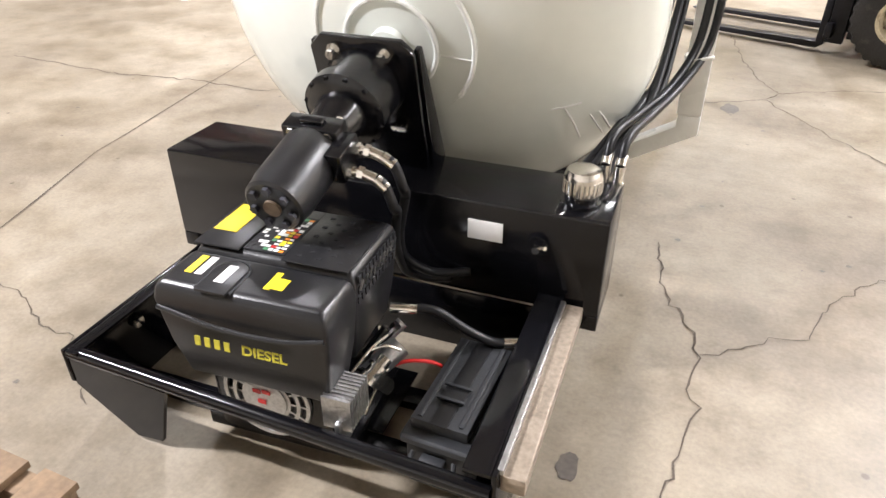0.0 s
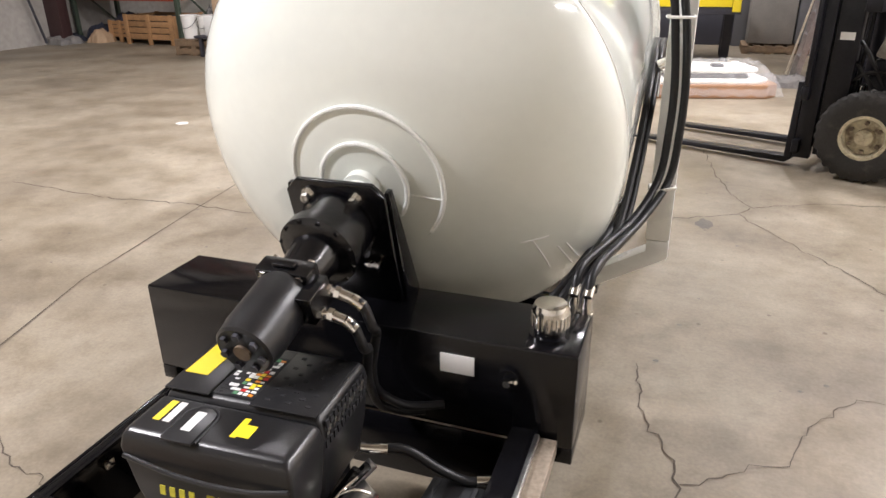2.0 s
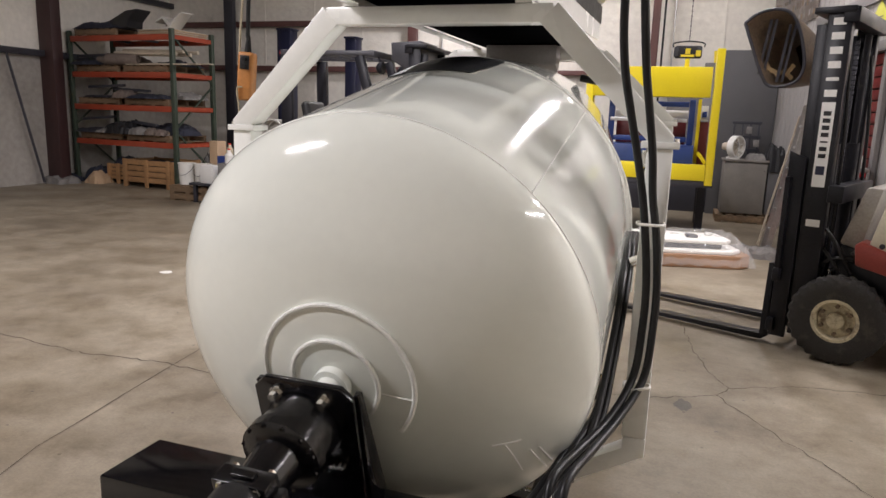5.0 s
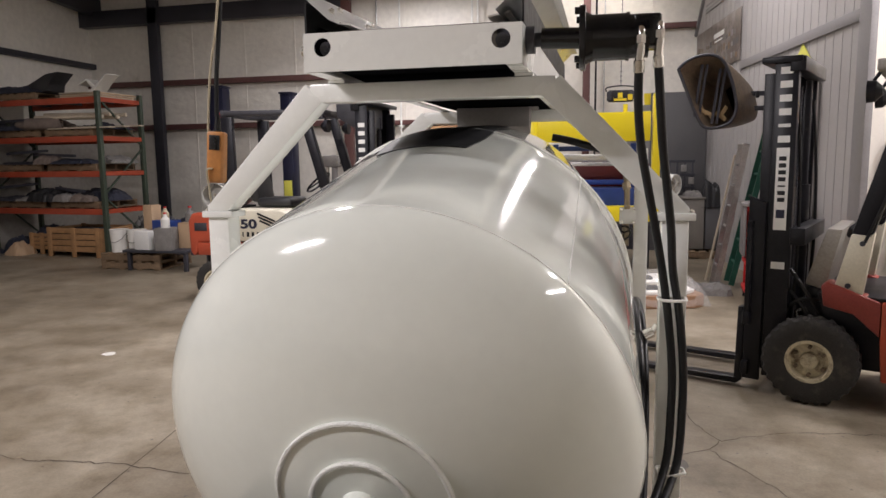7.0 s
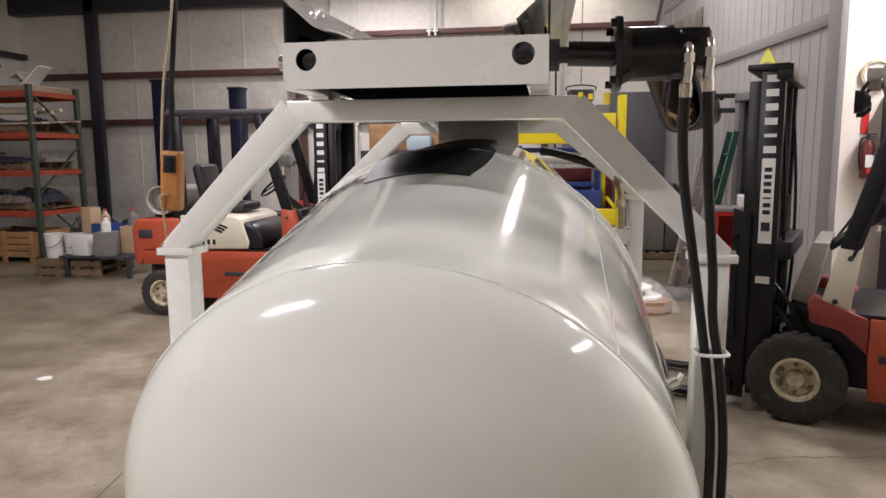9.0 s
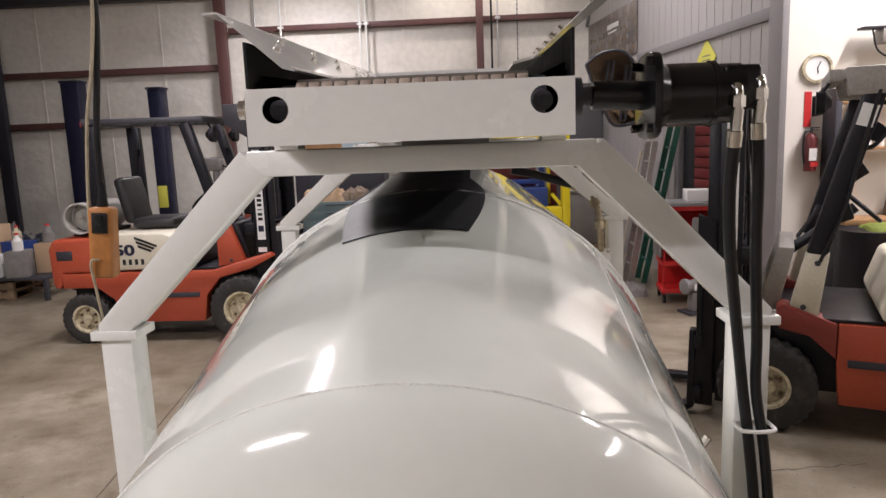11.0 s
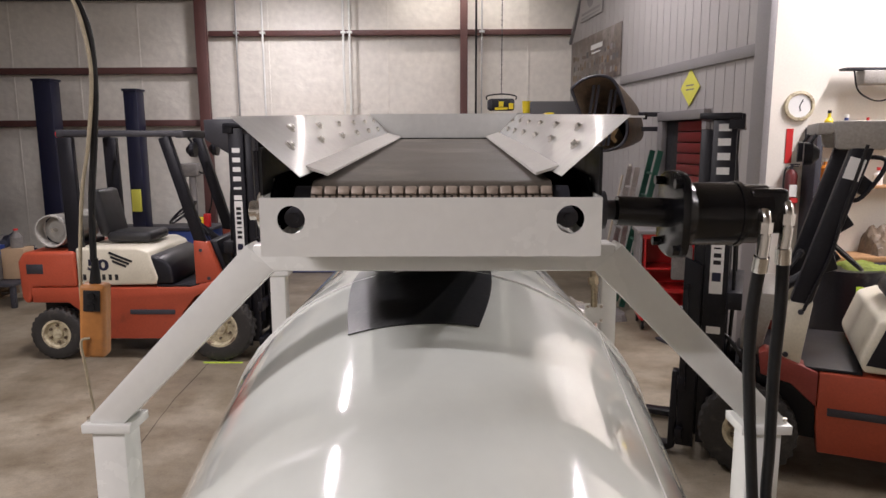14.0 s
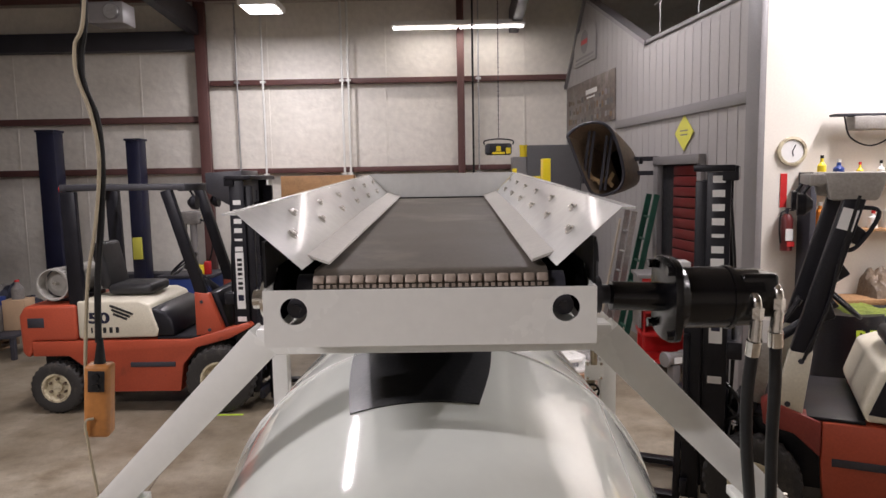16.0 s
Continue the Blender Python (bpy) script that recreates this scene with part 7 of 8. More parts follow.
# partition, table and fan behind
bm = B()
bx(bm, 1.74, 2.72, 14.0, 14.06, 0, 2.9)
solid("partition", bm, M_PARTITION, "tall plain dark grey partition panel", "partition", kind="structure", soft=0.01)
pallet("pallet", pose(2.42, 13.35, 0), 1.1, 0.8, "dark worn pallet under a grey cabinet")
t = thing("low_cabinet", "scuffed beige-grey steel cabinet standing on a pallet", "cabinet", m=pose(2.40, 13.35, 0.15))
boxpart("body", (-0.47, 0.20, -0.3, 0.3, 0.0, 0.86), M_CASEGREY, t, soft=0.015)
boxpart("lid", (-0.49, 0.22, -0.32, 0.32, 0.861, 0.90), M_CASEGREY, t, soft=0.008)
boxpart("side_box", (0.222, 0.50, -0.28, 0.28, 0.0, 0.72), M_PARTITION, t, "dark grey side box", soft=0.02)
t = thing("motor_rack", "dark steel rack of tools behind the fan", "rack", m=pose(2.30, 13.56, 1.052))
for x in (-0.26, -0.13, 0.0, 0.13):
    boxpart("post", (x, x + 0.035, -0.02, 0.02, 0.0, 0.62), M_STEEL_DK, t)
for z in (0.12, 0.34, 0.58):
    boxpart("rail", (-0.28, 0.19, -0.025, 0.03, z, z + 0.05), M_STEEL_DK, t)
for x, z in ((-0.2, 0.2), (-0.05, 0.42), (0.08, 0.2)):
    boxpart("tool", (x, x + 0.09, -0.06, -0.026, z, z + 0.12), M_GREYFAB, t, soft=0.01)
t = thing("desk_fan", "pale round shop fan turned aside on the cabinet", "fan", m=pose(2.10, 13.22, 1.052, 0, 0, 52))
bm = B()
cyl(bm, (0, 0.04, 0), (0, 0.04, 0.03), 0.11, n=20)
cyl(bm, (0, 0.04, 0.03), (0, 0.07, 0.16), 0.03, n=12)
part("base", bm, M_WHITE, t)
bm = B()
lathe(bm, [(-0.05, 0.16), (-0.05, 0.185), (0.06, 0.185), (0.06, 0.16)], 32, pose(0, 0, 0.2), closed=True)
part("shroud", bm, M_WHITE, t, "pale round shroud")
bm = B()
lathe(bm, [(0.03, 0.0), (0.03, 0.09), (0.14, 0.075), (0.24, 0.06), (0.25, 0.0)], 24, pose(0, 0, 0.2))
part("motor", bm, M_BEIGE, t)
for i in range(10):
    bm = B()
    bar(bm, pose(0, 0, 0.2) @ Vector((0, -0.052, 0)), pose(0, 0, 0.2) @ Vector((0.17 * math.cos(math.tau * i / 10), -0.052, 0.17 * math.sin(math.tau * i / 10))), 0.005, 0.005, (0, 1, 0))
    part("grille_bar", bm, M_WHITE, t)
for i in range(4):
    bm = B()
    bx(bm, -0.04, 0.04, -0.003, 0.003, 0.04, 0.15, pose(0, 0, 0.2) @ pose(0, 0, 0, 0, 90 * i, 0) @ pose(0, 0, 0, 0, 0, 25))
    part("blade", bm, M_BEIGE, t)
heap(2.75, 13.3, 0.872, 0.42, 0.5, 0.55, M_INK, "black jacket slung over a box", Matrix())
heap(2.42, 13.22, 1.052, 0.3, 0.3, 0.16, M_GREYFAB, "grey rags and parts on a cabinet", Matrix())

# wrapped goods on a low crate
wp = thing("wrapped_goods", "white machine castings in shiny stretch wrap on a cardboard tray", "parcel", m=pose(1.35, 9.15, 0, 0, 0, 14))
bm = B()
prism(bm, [(-0.66, -0.42), (0.52, -0.42), (0.66, -0.30), (0.64, 0.30), (0.45, 0.42), (-0.66, 0.42)], "z", 0.0, 0.15)
part("tray", bm, M_TRAY, wp, "brown cardboard tray", soft=0.015)
bm = B()
prism(bm, [(-0.62, -0.37), (0.44, -0.37), (0.57, -0.24), (0.55, 0.26), (0.40, 0.36), (-0.62, 0.36)], "z", 0.151, 0.20)
part("casting", bm, M_WHITE, wp, soft=0.02)
bm = B()
prism(bm, [(-0.60, -0.33), (0.36, -0.34), (0.46, -0.22), (0.42, 0.22), (-0.60, 0.33)], "z", 0.262, 0.31)
part("casting", bm, M_WHITE, wp, soft=0.022)
boxpart("core", (-0.56, 0.34, -0.28, 0.24, 0.201, 0.261), M_STEEL_DK, wp, "dark slot between the castings")
for x, y, w in ((-0.30, -0.10, 0.10), (0.02, -0.16, 0.13), (0.28, 0.05, 0.08)):
    boxpart("boss", (x - w / 2, x + w / 2, y - w / 2, y + w / 2, 0.311, 0.345), M_FRAME if w < 0.12 else M_STEEL_DK, wp, soft=0.015)
bm = B()
nx, ny = 34, 22
grid = []
for i in range(nx + 1):
    col = []
    for j in range(ny + 1):
        x, y = -0.68 + 1.38 * i / nx, -0.445 + 0.89 * j / ny
        e = min(min(i, nx - i) / 4.5, min(j, ny - j) / 4.0, 1.0)
        z = 0.035 + 0.31 * e ** 0.7 + 0.03 * noise.noise((i * 0.55, j * 0.55, 2)) * min(1.0, e * 2)
        col.append(bm.verts.new((x, y, max(0.02, z) + 0.012 * math.sin(i * 1.3 + j * 0.8))))
    grid.append(col)
for i in range(nx):
    for j in range(ny):
        bm.faces.new((grid[i][j], grid[i + 1][j], grid[i + 1][j + 1], grid[i][j + 1]))
wrap = part("wrap", bm, M_WRAP, wp, "clear shiny stretch wrap")
wrap.visible_shadow = False

# loader bucket on a stand
bk = thing("loader_bucket", "worn brown steel loader bucket held on a wall bracket", "loader bucket", m=pose(2.22, 10.45, 0))
MOUTH = [(-0.60, 0.33), (-0.44, 0.43), (-0.22, 0.49), (0.02, 0.49), (0.20, 0.40), (0.34, 0.18), (0.42, -0.04), (0.45, -0.22), (0.36, -0.38), (0.12, -0.46), (-0.12, -0.44), (-0.28, -0.24), (-0.44, 0.04)]


def scoop(grow):
    """Rings of the bucket from its wide mouth back to its narrow heel, which lies lower."""
    pts = smooth_path([(x, 0, z) for x, z in MOUTH + MOUTH[:1]], 4)[:-1]
    rings = []
    for k in range(7):
        f = k / 6
        c = 1 - 0.42 * f ** 1.4
        rings.append([(p.x * 0.66 * (c + grow) + 0.50 * f, -0.30 + 0.62 * f, 2.53 + p.z * 0.92 * (c + grow) - 0.10 * f) for p in pts])
    return rings


bm = B()
outer_r = [[bm.verts.new(p) for p in r] for r in scoop(0.05)]
inner_r = [[bm.verts.new(p) for p in r] for r in scoop(0.0)]
n = len(outer_r[0])
for rr in (outer_r, inner_r):
    for a, b in zip(rr, rr[1:]):
        for i in range(n):
            q = (i + 1) % n
            bm.faces.new((a[i], a[q], b[q], b[i]))
for i in range(n):
    q = (i + 1) % n
    bm.faces.new((outer_r[0][i], inner_r[0][i], inner_r[0][q], outer_r[0][q]))
bm.faces.new(outer_r[-1])
bm.faces.new(inner_r[-1])
part("shell", bm, M_RUST, bk)
bm = B()
tube(bm, [(x * 0.68, -0.312, 2.53 + z * 0.95) for x, z in MOUTH + MOUTH[:1]], 0.02, 8, 4)
part("lip", bm, M_STEEL_DK, bk, "dark rounded steel lip")
for x in (-0.16, -0.10, 0.06, 0.12):
    bm = B()
    bar(bm, (x - 0.03, -0.22, 2.24 if x < 0 else 2.15), (x + 0.06, -0.18, 2.90 if x < 0 else 2.84), 0.03, 0.026, (0, 1, 0))
    part("grate_bar", bm, M_STEEL_DK, bk)
for x, z, tl in ((-0.08, 2.33, 62), (-0.02, 2.29, 25), (0.08, 2.27, -22), (0.15, 2.25, 40), (0.17, 2.30, -55)):
    bm = B()
    bx(bm, -0.08, 0.08, -0.012, 0.012, -0.024, 0.024, pose(x, -0.16, z, 0, tl, 15))
    part("scrap_wood", bm, M_LATH, bk)
boxpart("latch_pad", (0.60, 0.64, 0.02, 0.08, 2.48, 2.56), M_INK, bk)
for z in (2.33, 2.52):
    boxpart("wall_bracket", (0.52, 0.94, 0.20, 0.28, z, z + 0.06), M_STEEL_DK, bk, soft=0.006)
# small yellow cup by the bucket
bm = B()
lathe(bm, [(0, 0), (0, 0.07), (0.22, 0.085), (0.22, 0.075), (0.02, 0.06), (0.02, 0)], 20, pose(0, 0, 0, 90, 0, 0))
solid("plastic_cup", bm, M_LABEL_Y, "yellow plastic cup on a grey cabinet", "cup", m=pose(1.72, 14.4, 2.702))

# ladders
for k, (x, y, mt, lab) in enumerate(((3.0, 10.3, M_LADDER, "green fibreglass step ladder leaning folded"), (2.66, 10.1, M_ALU, "aluminium ladder leaning on the siding"))):
    t = thing("ladder", lab, "ladder", "ladders")
    for dy in (0, 0.35):
        bm = B()
        bar(bm, (x - 0.42 + 0.12 * k, y + dy, 0.03), (x, y + dy, 2.08 - 0.2 * k), 0.03, 0.07, (1, 0, 0))
        part("rail", bm, mt, t)
    for i in range(6):
        f = (i + 1) / 7
        bm = B()
        cyl(bm, (x - (0.42 - 0.12 * k) * (1 - f), y, 0.03 + (2.05 - 0.2 * k) * f), (x - (0.42 - 0.12 * k) * (1 - f), y + 0.35, 0.03 + (2.05 - 0.2 * k) * f), 0.018, n=10)
        part("rung", bm, M_ALU if k else mt, t)

# red tool cart
tc_ = thing("tool_cart", "open red rolling tool cart with a grey top", "tool cart", m=pose(2.87, 9.5, 0, 0, 0, -6))
for z in (0.12, 0.45, 1.09):
    boxpart("shelf", (-0.3, 0.3, -0.22, 0.22, z, z + 0.05), M_REDTOOL, tc_)
boxpart("top_tray", (-0.36, 0.33, -0.25, 0.25, 1.142, 1.185), M_TRIM, tc_, "grey dusty tray top", soft=0.008)
boxpart("back_sheet", (-0.27, 0.27, 0.19, 0.205, 0.17, 1.088), M_REDTOOL, tc_, soft=0.003)
for x in (-0.335, 0.305):
    boxpart("side_sheet", (x, x + 0.03, -0.23, 0.23, 0.55, 1.14), M_TRIM, tc_, "grey side sheet", soft=0.006)
boxpart("mid_shelf", (-0.27, 0.27, -0.2, 0.185, 0.72, 0.74), M_REDTOOL, tc_)
boxpart("tool_bag", (0.02, 0.25, -0.30, -0.235, 0.62, 1.02), M_GREYFAB, tc_, "grey bag hung on the front", soft=0.03)
for x in (-0.28, 0.26):
    for y in (-0.2, 0.18):
        boxpart("post", (x, x + 0.025, y, y + 0.025, 0.1, 1.09), M_REDTOOL, tc_)
        bm = B()
        cyl(bm, (x, y + 0.01, 0.05), (x + 0.03, y + 0.01, 0.05), 0.05, n=14)
        part("castor", bm, M_RUBBER, tc_)
bm = B()
bx(bm, -0.02, 0.26, -0.15, 0.12, 1.188, 1.32)
solid("carton", bm, M_PAPER, "white printed cardboard carton on the tool cart", "box", m=pose(2.87, 9.5, 0, 0, 0, -6), soft=0.004)
bm = B()
lump(bm, 0.6, 0.5, 0.18, 7.0)
solid("shop_rag", bm, M_GREYFAB, "grey rags heap on the floor by the cart", "rags", m=pose(2.2, 9.9, 0))

# chain hoist
hx_, hy_, hz_ = 1.19, 13.55, 2.8
t = thing("chain_hoist", "yellow and black electric chain hoist hanging on a chain", "hoist", m=pose(hx_, hy_, hz_))
boxpart("motor_case", (-0.22, 0.22, -0.1, 0.1, -0.08, 0.12), M_INK, t, soft=0.03)
for x in (-0.24, 0.14):
    boxpart("end_cap", (x, x + 0.08, -0.11, 0.11, -0.06, 0.10), M_STEEL_DK, t, soft=0.02)
bm = B()
tube(bm, [(-0.25, 0, 0.1), (-0.24, 0, 0.17), (0, 0, 0.2), (0.24, 0, 0.17), (0.25, 0, 0.1)], 0.012, 8, 5)
part("frame_tube", bm, M_INK, t)
for x0, x1, z0, z1 in ((-0.12, 0.10, -0.07, -0.03), (-0.05, 0.03, -0.02, 0.07), (0.12, 0.20, -0.06, 0.04)):
    boxpart("marking", (x0, x1, -0.1125, -0.1015, z0, z1), M_LABEL_Y, t, "yellow case marking", soft=0)
bm = B()
n = 70
for i in range(n):
    z = 0.19 + i * (roof_z(hy_) - hz_ - 0.2) / n
    bx(bm, -0.012, 0.012, -0.006, 0.006, z, z + 0.03, Matrix.Rotation(radians(90 * (i % 2)), 4, "Z"))
part("chain", bm, M_STEEL_DK, t, smooth=False)
bm = B()
cyl(bm, (0.75, 13.6, 1.5), (0.75, 13.6, roof_z(13.6) - 0.02), 0.018, n=8)
solid("hoist_cable", bm, M_RUBBER, "black power cable hanging beside the hoist", "cable")

# boxes seen over the hopper at the back wall
for x0, x1, z0, z1, mt, lab in ((-2.9, -1.5, 1.902, 2.42, M_WOOD, "orange-brown wooden box on the back shelf"), (1.5, 2.6, 0.622, 2.7, M_TRIM, "tall grey steel cabinet by the back wall"), (0.9, 1.5, 0.622, 2.3, M_GREYFAB, "grey electrical cabinet by the back wall")):
    bm = B()
    bx(bm, x0, x1, 14.45 if mt is M_WOOD else 14.2, 14.7, z0, z1)
    solid("cabinet", bm, mt, lab, "cabinet", soft=0.012)
bm = B()
bx(bm, -4.4, 2.8, 14.1, 14.8, 0.0, 0.62)
bx(bm, -3.0, -1.3, 14.15, 14.75, 0.62, 1.9)
solid("bench", bm, M_STEEL_DK, "dark steel bench and shelving along the back wall", "bench", soft=0.01)

# ---------------------------------------------------------------- on the white wall
WY = 8.38
t = thing("wall_clock", "round cream wall clock", "clock", m=pose(3.76, WY, 2.55))
bm = B()
lathe(bm, [(0, 0.0), (0, 0.145), (-0.03, 0.145), (-0.035, 0.12), (-0.02, 0.115), (-0.02, 0.0)], 36)
part("case", bm, M_RIM, t)
bm = B()
cyl(bm, (0, -0.021, 0), (0, -0.019, 0), 0.112, n=36)
part("dial", bm, M_PAPER, t)
for a, ln in ((25, 0.07), (170, 0.05)):
    bm = B()
    bx(bm, -0.005, 0.005, -0.024, -0.022, 0, ln, pose(0, 0, 0, 0, a, 0))
    part("clock_hand", bm, M_INK, t)
t = thing("fire_extinguisher", "red fire extinguisher hung on the white wall", "fire extinguisher", m=pose(3.70, WY - 0.08, 1.56) @ Matrix.Scale(0.74, 4))
bm = B()
lathe(bm, [(0, 0), (0, 0.075), (0.42, 0.08), (0.48, 0.055), (0.50, 0.03), (0.50, 0.0)], 28, pose(0, 0, 0, 90, 0, 0))
part("cylinder", bm, M_MAROON, t)
bm = B()
cyl(bm, (0, 0, 0.5), (0, 0, 0.56), 0.02, n=12)
bx(bm, -0.02, 0.1, -0.012, 0.012, 0.56, 0.575)
bx(bm, -0.02, 0.09, -0.012, 0.012, 0.535, 0.545)
part("valve", bm, M_STEEL_DK, t)
bm = B()
tube(bm, [(-0.02, 0, 0.54), (-0.09, -0.02, 0.5), (-0.11, -0.03, 0.3), (-0.09, -0.03, 0.1)], 0.012, 8, 6)
part("hose", bm, M_RUBBER, t)
boxpart("label", (-0.05, 0.05, -0.083, -0.079, 0.14, 0.3), M_PAPER, t, soft=0)
boxpart("bracket", (-0.02, 0.02, 0.07, 0.105, 0.3, 0.4), M_STEEL_DK, t)
boxpart("lower_band", (-0.03, 0.07, -0.084, -0.0805, 0.06, 0.125), M_LABEL_R, t, soft=0)
bm = B()
bx(bm, 3.66, 3.725, WY - 0.008, WY, 1.99, 2.33)
solid("extinguisher_sign", bm, M_LABEL_R, "narrow red extinguisher sign on the white wall", "sign")
t = thing("wall_shelf", "dark wall shelf rack crowded with bottles and cans", "shelf", m=pose(4.6, WY, 0))
for x in (-0.76, 0.86):
    boxpart("upright", (x, x + 0.06, -0.25, -0.004, 1.1, 2.34), M_STEEL_DK, t)
for z in (1.78, 2.22):
    boxpart("shelf_board", (-0.70, 0.9, -0.24, -0.031, z - 0.03, z), M_WOOD, t)
boxpart("counter", (-0.7, 1.0, -0.4, -0.031, 1.05, 1.1), M_WOOD, t)
srng = random.Random(5)
for z in (1.78, 2.22):
    x = 4.0
    while x < 5.4:
        r, h = srng.uniform(0.03, 0.055), srng.uniform(0.14, 0.26)
        tt = thing("bottle", "plastic shop bottle standing on the wall shelf", "bottle", "bottles on the shelf", pose(x, WY - 0.13, z))
        bm = B()
        lathe(bm, [(0, 0), (0, r), (h * 0.72, r), (h * 0.86, r * 0.4), (h, r * 0.38), (h, 0)], 18, pose(0, 0, 0, 90, 0, 0))
        part("body", bm, srng.choice((M_WHITE, M_WHITE, M_LABEL_Y, M_TRIM, M_BLUE, M_LABEL_O)), tt)
        bm = B()
        cyl(bm, (0, 0, h), (0, 0, h + 0.03), r * 0.42, n=12)
        part("cap", bm, srng.choice((M_INK, M_LABEL_R, M_WHITE)), tt)
        x += srng.uniform(0.13, 0.24)
heap(4.7, WY - 0.2, 1.1, 0.5, 0.3, 0.35, M_RUST, "brown rag bag on the counter", Matrix())
t = thing("wall_lamp", "long shop lamp with a cable on the white wall", "lamp", m=pose(4.55, WY, 2.84))
boxpart("housing", (-0.30, 0.6, -0.22, -0.05, -0.10, 0.035), M_GUARDPALE, t, soft=0.02)
boxpart("top_rail", (-0.46, 0.62, -0.20, -0.06, 0.036, 0.06), M_STEEL_DK, t, soft=0.004)
boxpart("bracket", (-0.1, -0.05, -0.051, -0.002, -0.03, 0.03), M_STEEL_DK, t)
bm = B()
tube(bm, [(-0.35, -0.13, 0.036), (-0.30, -0.15, -0.16), (-0.1, -0.13, -0.25), (0.08, -0.12, -0.19), (0.12, -0.10, -0.10), (0.13, -0.06, -0.5)], 0.008, 8, 6)
part("cable", bm, M_RUBBER, t)
# counter cabinet below the shelf
bm = B()
bx(bm, 3.9, 5.6, WY - 0.4, WY - 0.032, 0.0, 1.049)
solid("counter_cabinet", bm, M_STEEL_DK, "dark steel counter cabinet along the white wall", "cabinet", soft=0.01)
# lime waste drum behind the forklift
t = thing("waste_drum", "dark drum with lime hand-painted letters", "drum", m=pose(4.05, 7.78, 0))
bm = B()
lathe(bm, [(0, 0), (0, 0.29), (0.3, 0.295), (0.31, 0.3), (0.6, 0.295), (1.04, 0.29), (1.04, 0.27), (1.02, 0.0)], 36, pose(0, 0, 0, 90, 0, 0))
part("shell", bm, M_FLBLK, t)
lettering("painted_letters", "RF", 0.2, pose(0.0, -0.303, 0.84, 90, 0, 0), M_LIME, t, 0.002, 0.004)
heap(4.2, 7.82, 1.02, 0.36, 0.4, 0.09, M_OLIVE, "olive green cloth heaped on a drum", Matrix())
# projector-like heater under the roof
t = thing("roof_heater", "small grey unit heater hung from a rafter", "heater", m=pose(-4.5, 11.5, 4.75))
boxpart("case", (-0.25, 0.25, -0.2, 0.2, -0.15, 0.15), M_TRIM, t, soft=0.02)
bm = B()
cyl(bm, (0.1, -0.2, 0.0), (0.1, -0.26, 0.0), 0.1, n=20)
part("outlet", bm, M_ALU, t)
bm = B()
cyl(bm, (0, 0, 0.15), (0, 0, roof_z(11.5) - 4.75 - 0.2), 0.02, n=8)
part("hanger", bm, M_STEEL_DK, t)
# pallet corner by the engine bay
pallet("pallet", pose(-0.52, 0.945, 0, 0, 0, -3), 1.0, 0.6, "broken pale wooden pallet lying on the floor")

# ---------------------------------------------------------------- junk table behind the red forklift
t = thing("junk_table", "low dark steel table loaded with cartons and jugs", "table", m=pose(-6.0, 10.7, 0))
boxpart("top", (-0.7, 0.45, -0.4, 0.4, 0.30, 0.34), M_STEEL_DK, t)
for x in (-0.65, 0.38):
    for y in (-0.36, 0.3):
        boxpart("leg", (x, x + 0.06, y, y + 0.06, 0, 0.30), M_STEEL_DK, t)
jr = random.Random(8)
for x, y, w, d, h, mt, lab in ((-6.35, 10.5, 0.3, 0.3, 0.3, M_PAPER, "white carton standing on the junk table"), (-5.98, 10.45, 0.28, 0.3, 0.36, M_GREYFAB, "scuffed grey box on the junk table"),
                               (-6.2, 10.8, 0.4, 0.25, 0.45, M_BLUE, "blue box on the junk table"), (-5.75, 10.8, 0.3, 0.3, 0.42, M_CARD, "tan box on the junk table"), (-6.5, 10.85, 0.2, 0.2, 0.7, M_CARD, "brown box on the junk table")):
    bm = B()
    bx(bm, -w / 2, w / 2, -d / 2, d / 2, 0, h)
    solid("carton", bm, mt, lab, "box", "cartons on the junk table", m=pose(x, y, 0.341, 0, 0, jr.uniform(-15, 15)), soft=0.006)
for x, y, z, r, h, mt in ((-5.98, 10.45, 0.702, 0.07, 0.22, M_WHITE), (-6.2, 10.78, 0.792, 0.06, 0.2, M_RIM), (-5.75, 10.8, 0.762, 0.08, 0.24, M_GREYFAB)):
    t = thing("jug", "pale plastic jug standing on a box", "jug", "jugs", pose(x, y, z))
    bm = B()
    lathe(bm, [(0, 0), (0, r), (h * 0.6, r), (h * 0.85, r * 0.4), (h, r * 0.35), (h, 0)], 18, pose(0, 0, 0, 90, 0, 0))
    part("body", bm, mt, t)
    bm = B()
    cyl(bm, (0, 0, h), (0, 0, h + 0.025), r * 0.4, n=12)
    part("cap", bm, M_LABEL_R, t)
# white boxed unit on the floor by the cart
t = thing("bench_grinder", "small grey bench grinder on a stand beside the cart", "grinder", m=pose(2.78, 8.85, 0, 0, 0, 20))
boxpart("foot", (-0.13, 0.13, -0.12, 0.12, 0.0, 0.03), M_STEEL_DK, t, soft=0.01)
boxpart("stand", (-0.05, 0.05, -0.05, 0.05, 0.031, 0.24), M_TRIM, t, soft=0.008)
bm = B()
cyl(bm, (-0.09, 0, 0.31), (0.09, 0, 0.31), 0.07, n=24)
part("motor", bm, M_GREYFAB, t, soft=0.01)
for sx in (-1, 1):
    bm = B()
    cyl(bm, (sx * 0.092, 0, 0.31), (sx * 0.135, 0, 0.31), 0.085, n=24)
    part("wheel_guard", bm, M_TRIM, t, soft=0.006)
boxpart("label", (-0.05, 0.05, -0.074, -0.0705, 0.27, 0.34), M_PAPER, t, soft=0)
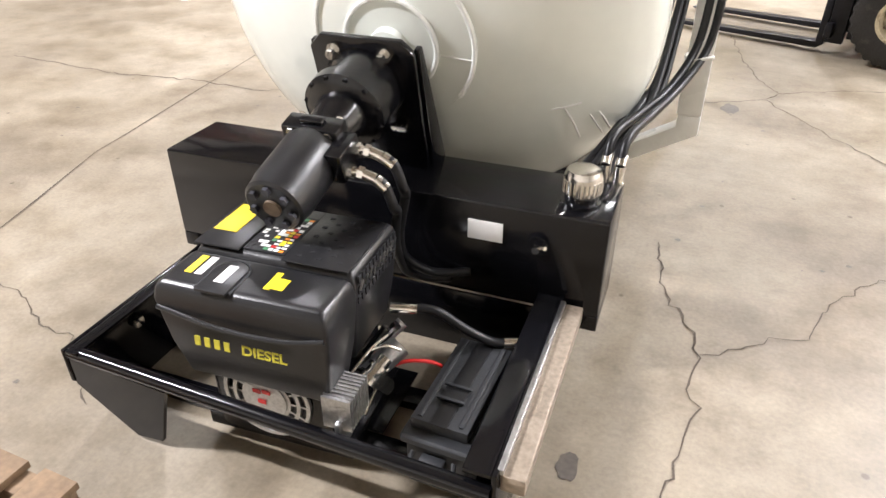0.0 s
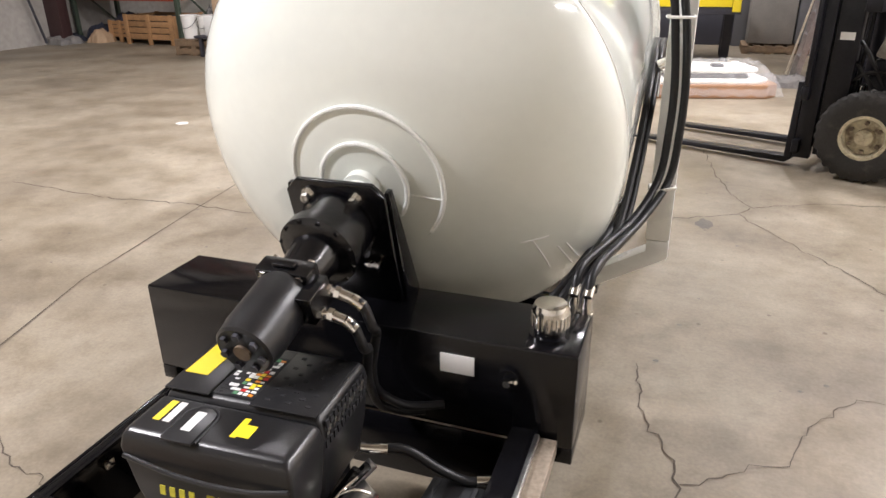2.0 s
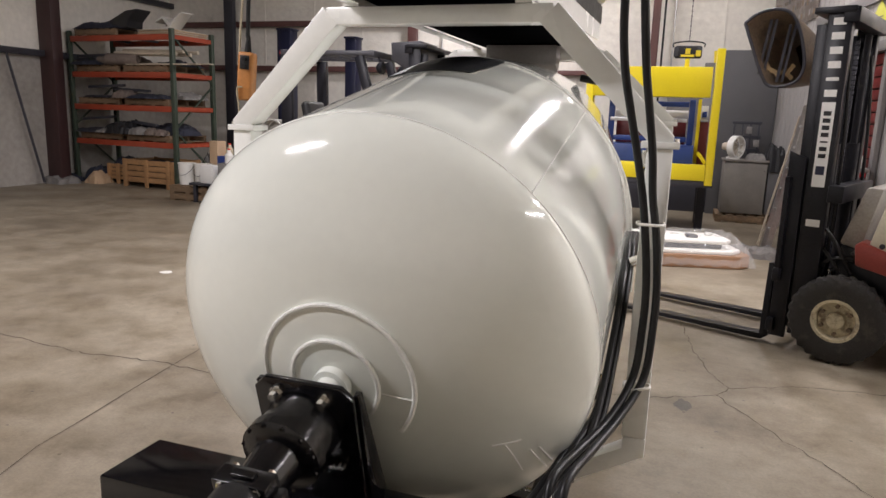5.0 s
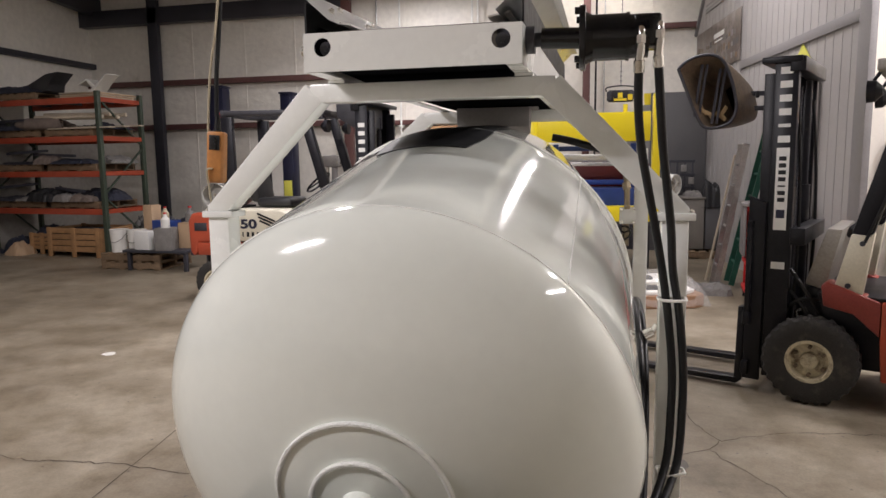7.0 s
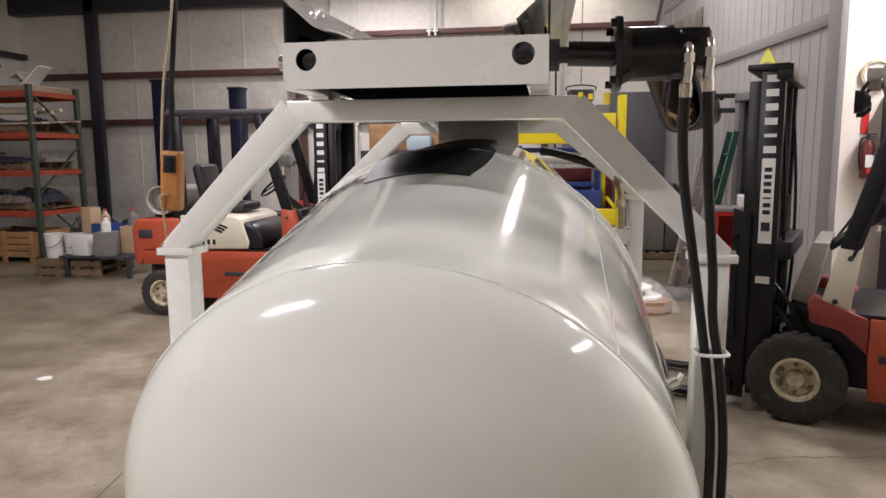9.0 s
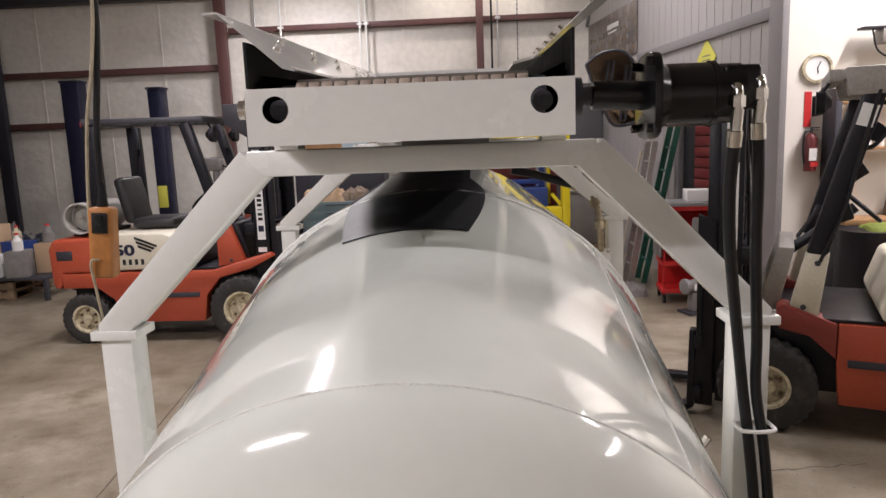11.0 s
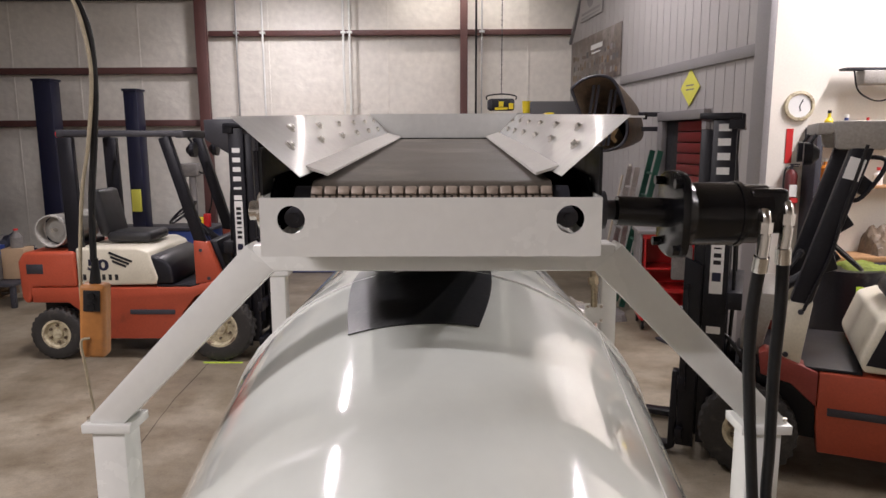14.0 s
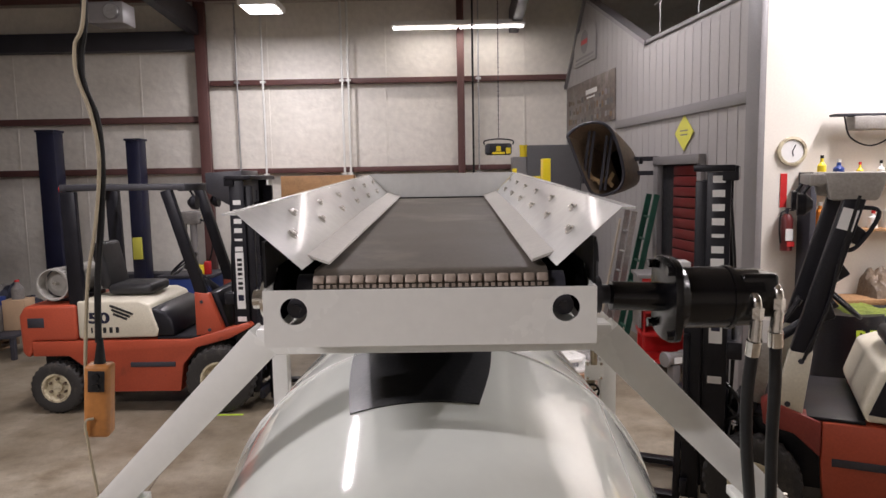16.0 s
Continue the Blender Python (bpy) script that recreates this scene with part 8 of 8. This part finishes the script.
# boards and a white door panel leaning on the siding
for x, w, h, mt, lab in ((2.62, 0.05, 1.75, M_BEIGE, "pale wooden board leaning by the ladders"), (2.72, 0.08, 1.9, M_WHITE, "white painted board leaning by the ladders")):
    bm = B()
    bar(bm, (x - 0.3, 10.75, 0.012), (x + 0.02, 10.75, h), w, 0.02, (1, 0, 0))
    solid("board", bm, mt, lab, "board", "leaning boards")
# hose bracket with its plated fitting beside the drum
t = thing("hose_bracket", "cream steel tab with plated swivel fitting beside the drum", "bracket", m=pose(1.035, 3.3, 1.0))
boxpart("tab", (-0.028, 0.012, -0.006, 0.006, -0.04, 0.06), M_FRAME, t, soft=0.003)
bm = B()
cyl(bm, (0.0, -0.008, 0.075), (0.03, -0.008, 0.09), 0.02, n=16)
cyl(bm, (0.025, -0.008, 0.085), (0.045, -0.008, 0.115), 0.013, n=12)
part("fitting", bm, M_CHROME, t)
# hose coils on the back wall and a shop machine behind the red forklift
for x, z, r in ((-3.6, 1.95, 0.25),):
    t = thing("hose_coil", "dark air hose coiled on a wall hook", "hose", "coiled hoses", pose(x, 14.78, z))
    bm = B()
    pts = []
    for i in range(97):
        a = math.tau * i / 24
        rr = r * (0.9 + 0.1 * noise.noise((i * 0.21, x, 0)))
        pts.append((rr * 0.62 * math.sin(a), 0.012 * math.sin(i * 0.7), rr * 1.35 * math.cos(a)))
    tube(bm, pts, 0.016, 6, 0)
    part("coil", bm, M_RUBBER, t)
    boxpart("hook", (-0.02, 0.02, -0.02, 0.215, r * 1.28, r * 1.34), M_STEEL_DK, t)
t = thing("shop_machine", "grey column machine with an arm on a blue base", "machine", m=pose(-4.1, 13.0, 0))
boxpart("base", (-0.45, 0.4, -0.3, 0.3, 0.0, 0.74), M_BLUE, t, soft=0.03)
boxpart("table", (-0.5, 0.45, -0.34, 0.34, 0.741, 0.79), M_STEEL_DK, t, soft=0.01)
bm = B()
cyl(bm, (0.0, 0.1, 0.79), (0.0, 0.1, 1.85), 0.06, n=20)
part("column", bm, M_TRIM, t)
bm = B()
bx(bm, -0.22, 0.12, 0.0, 0.2, 1.62, 1.84)
part("head", bm, M_GREYFAB, t, soft=0.03)
bm = B()
cyl(bm, (-0.14, 0.1, 1.62), (-0.14, 0.1, 1.15), 0.03, n=14)
part("spindle", bm, M_CHROME, t)
bm = B()
tube(bm, [(0.12, 0.1, 1.7), (0.3, 0.05, 1.6), (0.34, 0.0, 1.2), (0.2, 0.0, 0.8)], 0.014, 8, 6)
part("cable", bm, M_RUBBER, t)
for x, w, h, mt in ((0.22, 0.14, 0.16, M_LABEL_Y), (0.34, 0.1, 0.22, M_REDTOOL)):
    bm = B()
    bx(bm, -w / 2, w / 2, -w / 2, w / 2, 0, h)
    solid("tool_box", bm, mt, "small coloured tool box on a machine table", "tool box", m=pose(-4.1 + x - 0.02, 12.8, 0.791), soft=0.01)
# pale blue carton and a teal cabinet in front of the back shelf
bm = B()
bx(bm, -2.08, -1.62, 14.17, 14.43, 1.902, 2.17)
solid("carton", bm, M_PALEBLUE, "pale blue carton on the back shelf", "box", soft=0.008)
t = thing("tool_cabinet", "grey-teal steel cabinet with a blue lower half", "cabinet", m=pose(-1.95, 13.1, 0))
boxpart("body", (-0.62, 0.62, -0.3, 0.3, 0.56, 1.03), M_TEAL, t, soft=0.012)
boxpart("base", (-0.60, 0.60, -0.28, 0.28, 0.0, 0.555), M_BLUE, t, soft=0.01)
for k in range(3):
    boxpart("drawer", (-0.56, 0.56, -0.306, -0.3005, 0.585 + 0.145 * k, 0.715 + 0.145 * k), M_TEAL, t, soft=0.002)
    boxpart("drawer_pull", (-0.2, 0.2, -0.32, -0.3065, 0.68 + 0.145 * k, 0.695 + 0.145 * k), M_STEEL_DK, t, soft=0.002)
heap(-2.2, 13.05, 1.03, 0.7, 0.45, 0.35, M_CARD, "torn brown cardboard heap on the cabinet", Matrix())
heap(-1.65, 13.1, 1.03, 0.5, 0.4, 0.26, M_RUST, "rusty tools heaped on the cabinet", Matrix())

# water valve on the rear frame, with its black spout over the drum
t = thing("water_valve", "dull brass pipework and plate with a black rubber spout", "valve")
bm = B()
tube(bm, [(0.595, 4.74, 1.845), (0.69, 4.74, 1.825), (0.79, 4.735, 1.795), (0.89, 4.73, 1.765)], 0.021, 14, 6)
part("spout", bm, M_RUBBER, t, "black rubber spout tube")
bm = B()
tube(bm, [(0.88, 4.73, 1.768), (0.95, 4.725, 1.735), (1.0, 4.70, 1.66), (1.012, 4.675, 1.55), (1.015, 4.67, 1.44)], 0.016, 12, 6)
part("pipe", bm, M_BRASS, t)
for a, b in (((0.885, 4.73, 1.766), (0.912, 4.729, 1.753)), ((0.985, 4.709, 1.69), (1.0, 4.70, 1.66)), ((1.008, 4.683, 1.585), (1.012, 4.677, 1.55))):
    bm = B()
    cyl(bm, a, b, 0.025, n=6)
    part("pipe_nut", bm, M_BRASS, t)
bm = B()
bx(bm, 0.975, 1.065, 4.688, 4.698, 1.355, 1.45)
plate = part("plate", bm, M_FRAME, t, "grey-white bolted plate", soft=0.002)
for x in (0.987, 1.053):
    for z in (1.368, 1.438):
        bm = B()
        cyl(bm, (x, 4.688, z), (x, 4.68, z), 0.008, n=6)
        part("bolt", bm, M_CHROME, plate)
bm = B()
VX, VY, VZ = 1.0, 4.655, 1.31
ring_ = [(VX + 0.036 * math.cos(math.tau * i / 20), VY, VZ + 0.036 * math.sin(math.tau * i / 20)) for i in range(21)]
tube(bm, ring_, 0.006, 8, 0)
for a in (0.4, 2.5, 4.6):
    cyl(bm, (VX, VY, VZ), (VX + 0.035 * math.cos(a), VY, VZ + 0.035 * math.sin(a)), 0.005, n=6)
part("valve_wheel", bm, M_CAST, t, "small black valve handwheel")
bm = B()
cyl(bm, (VX, VY, VZ), (VX + 0.01, 4.72, VZ + 0.02), 0.009, n=8)
cyl(bm, (VX + 0.01, 4.72, VZ - 0.08), (VX + 0.012, 4.72, VZ + 0.09), 0.02, n=12)
part("valve_body", bm, M_BRASS, t)
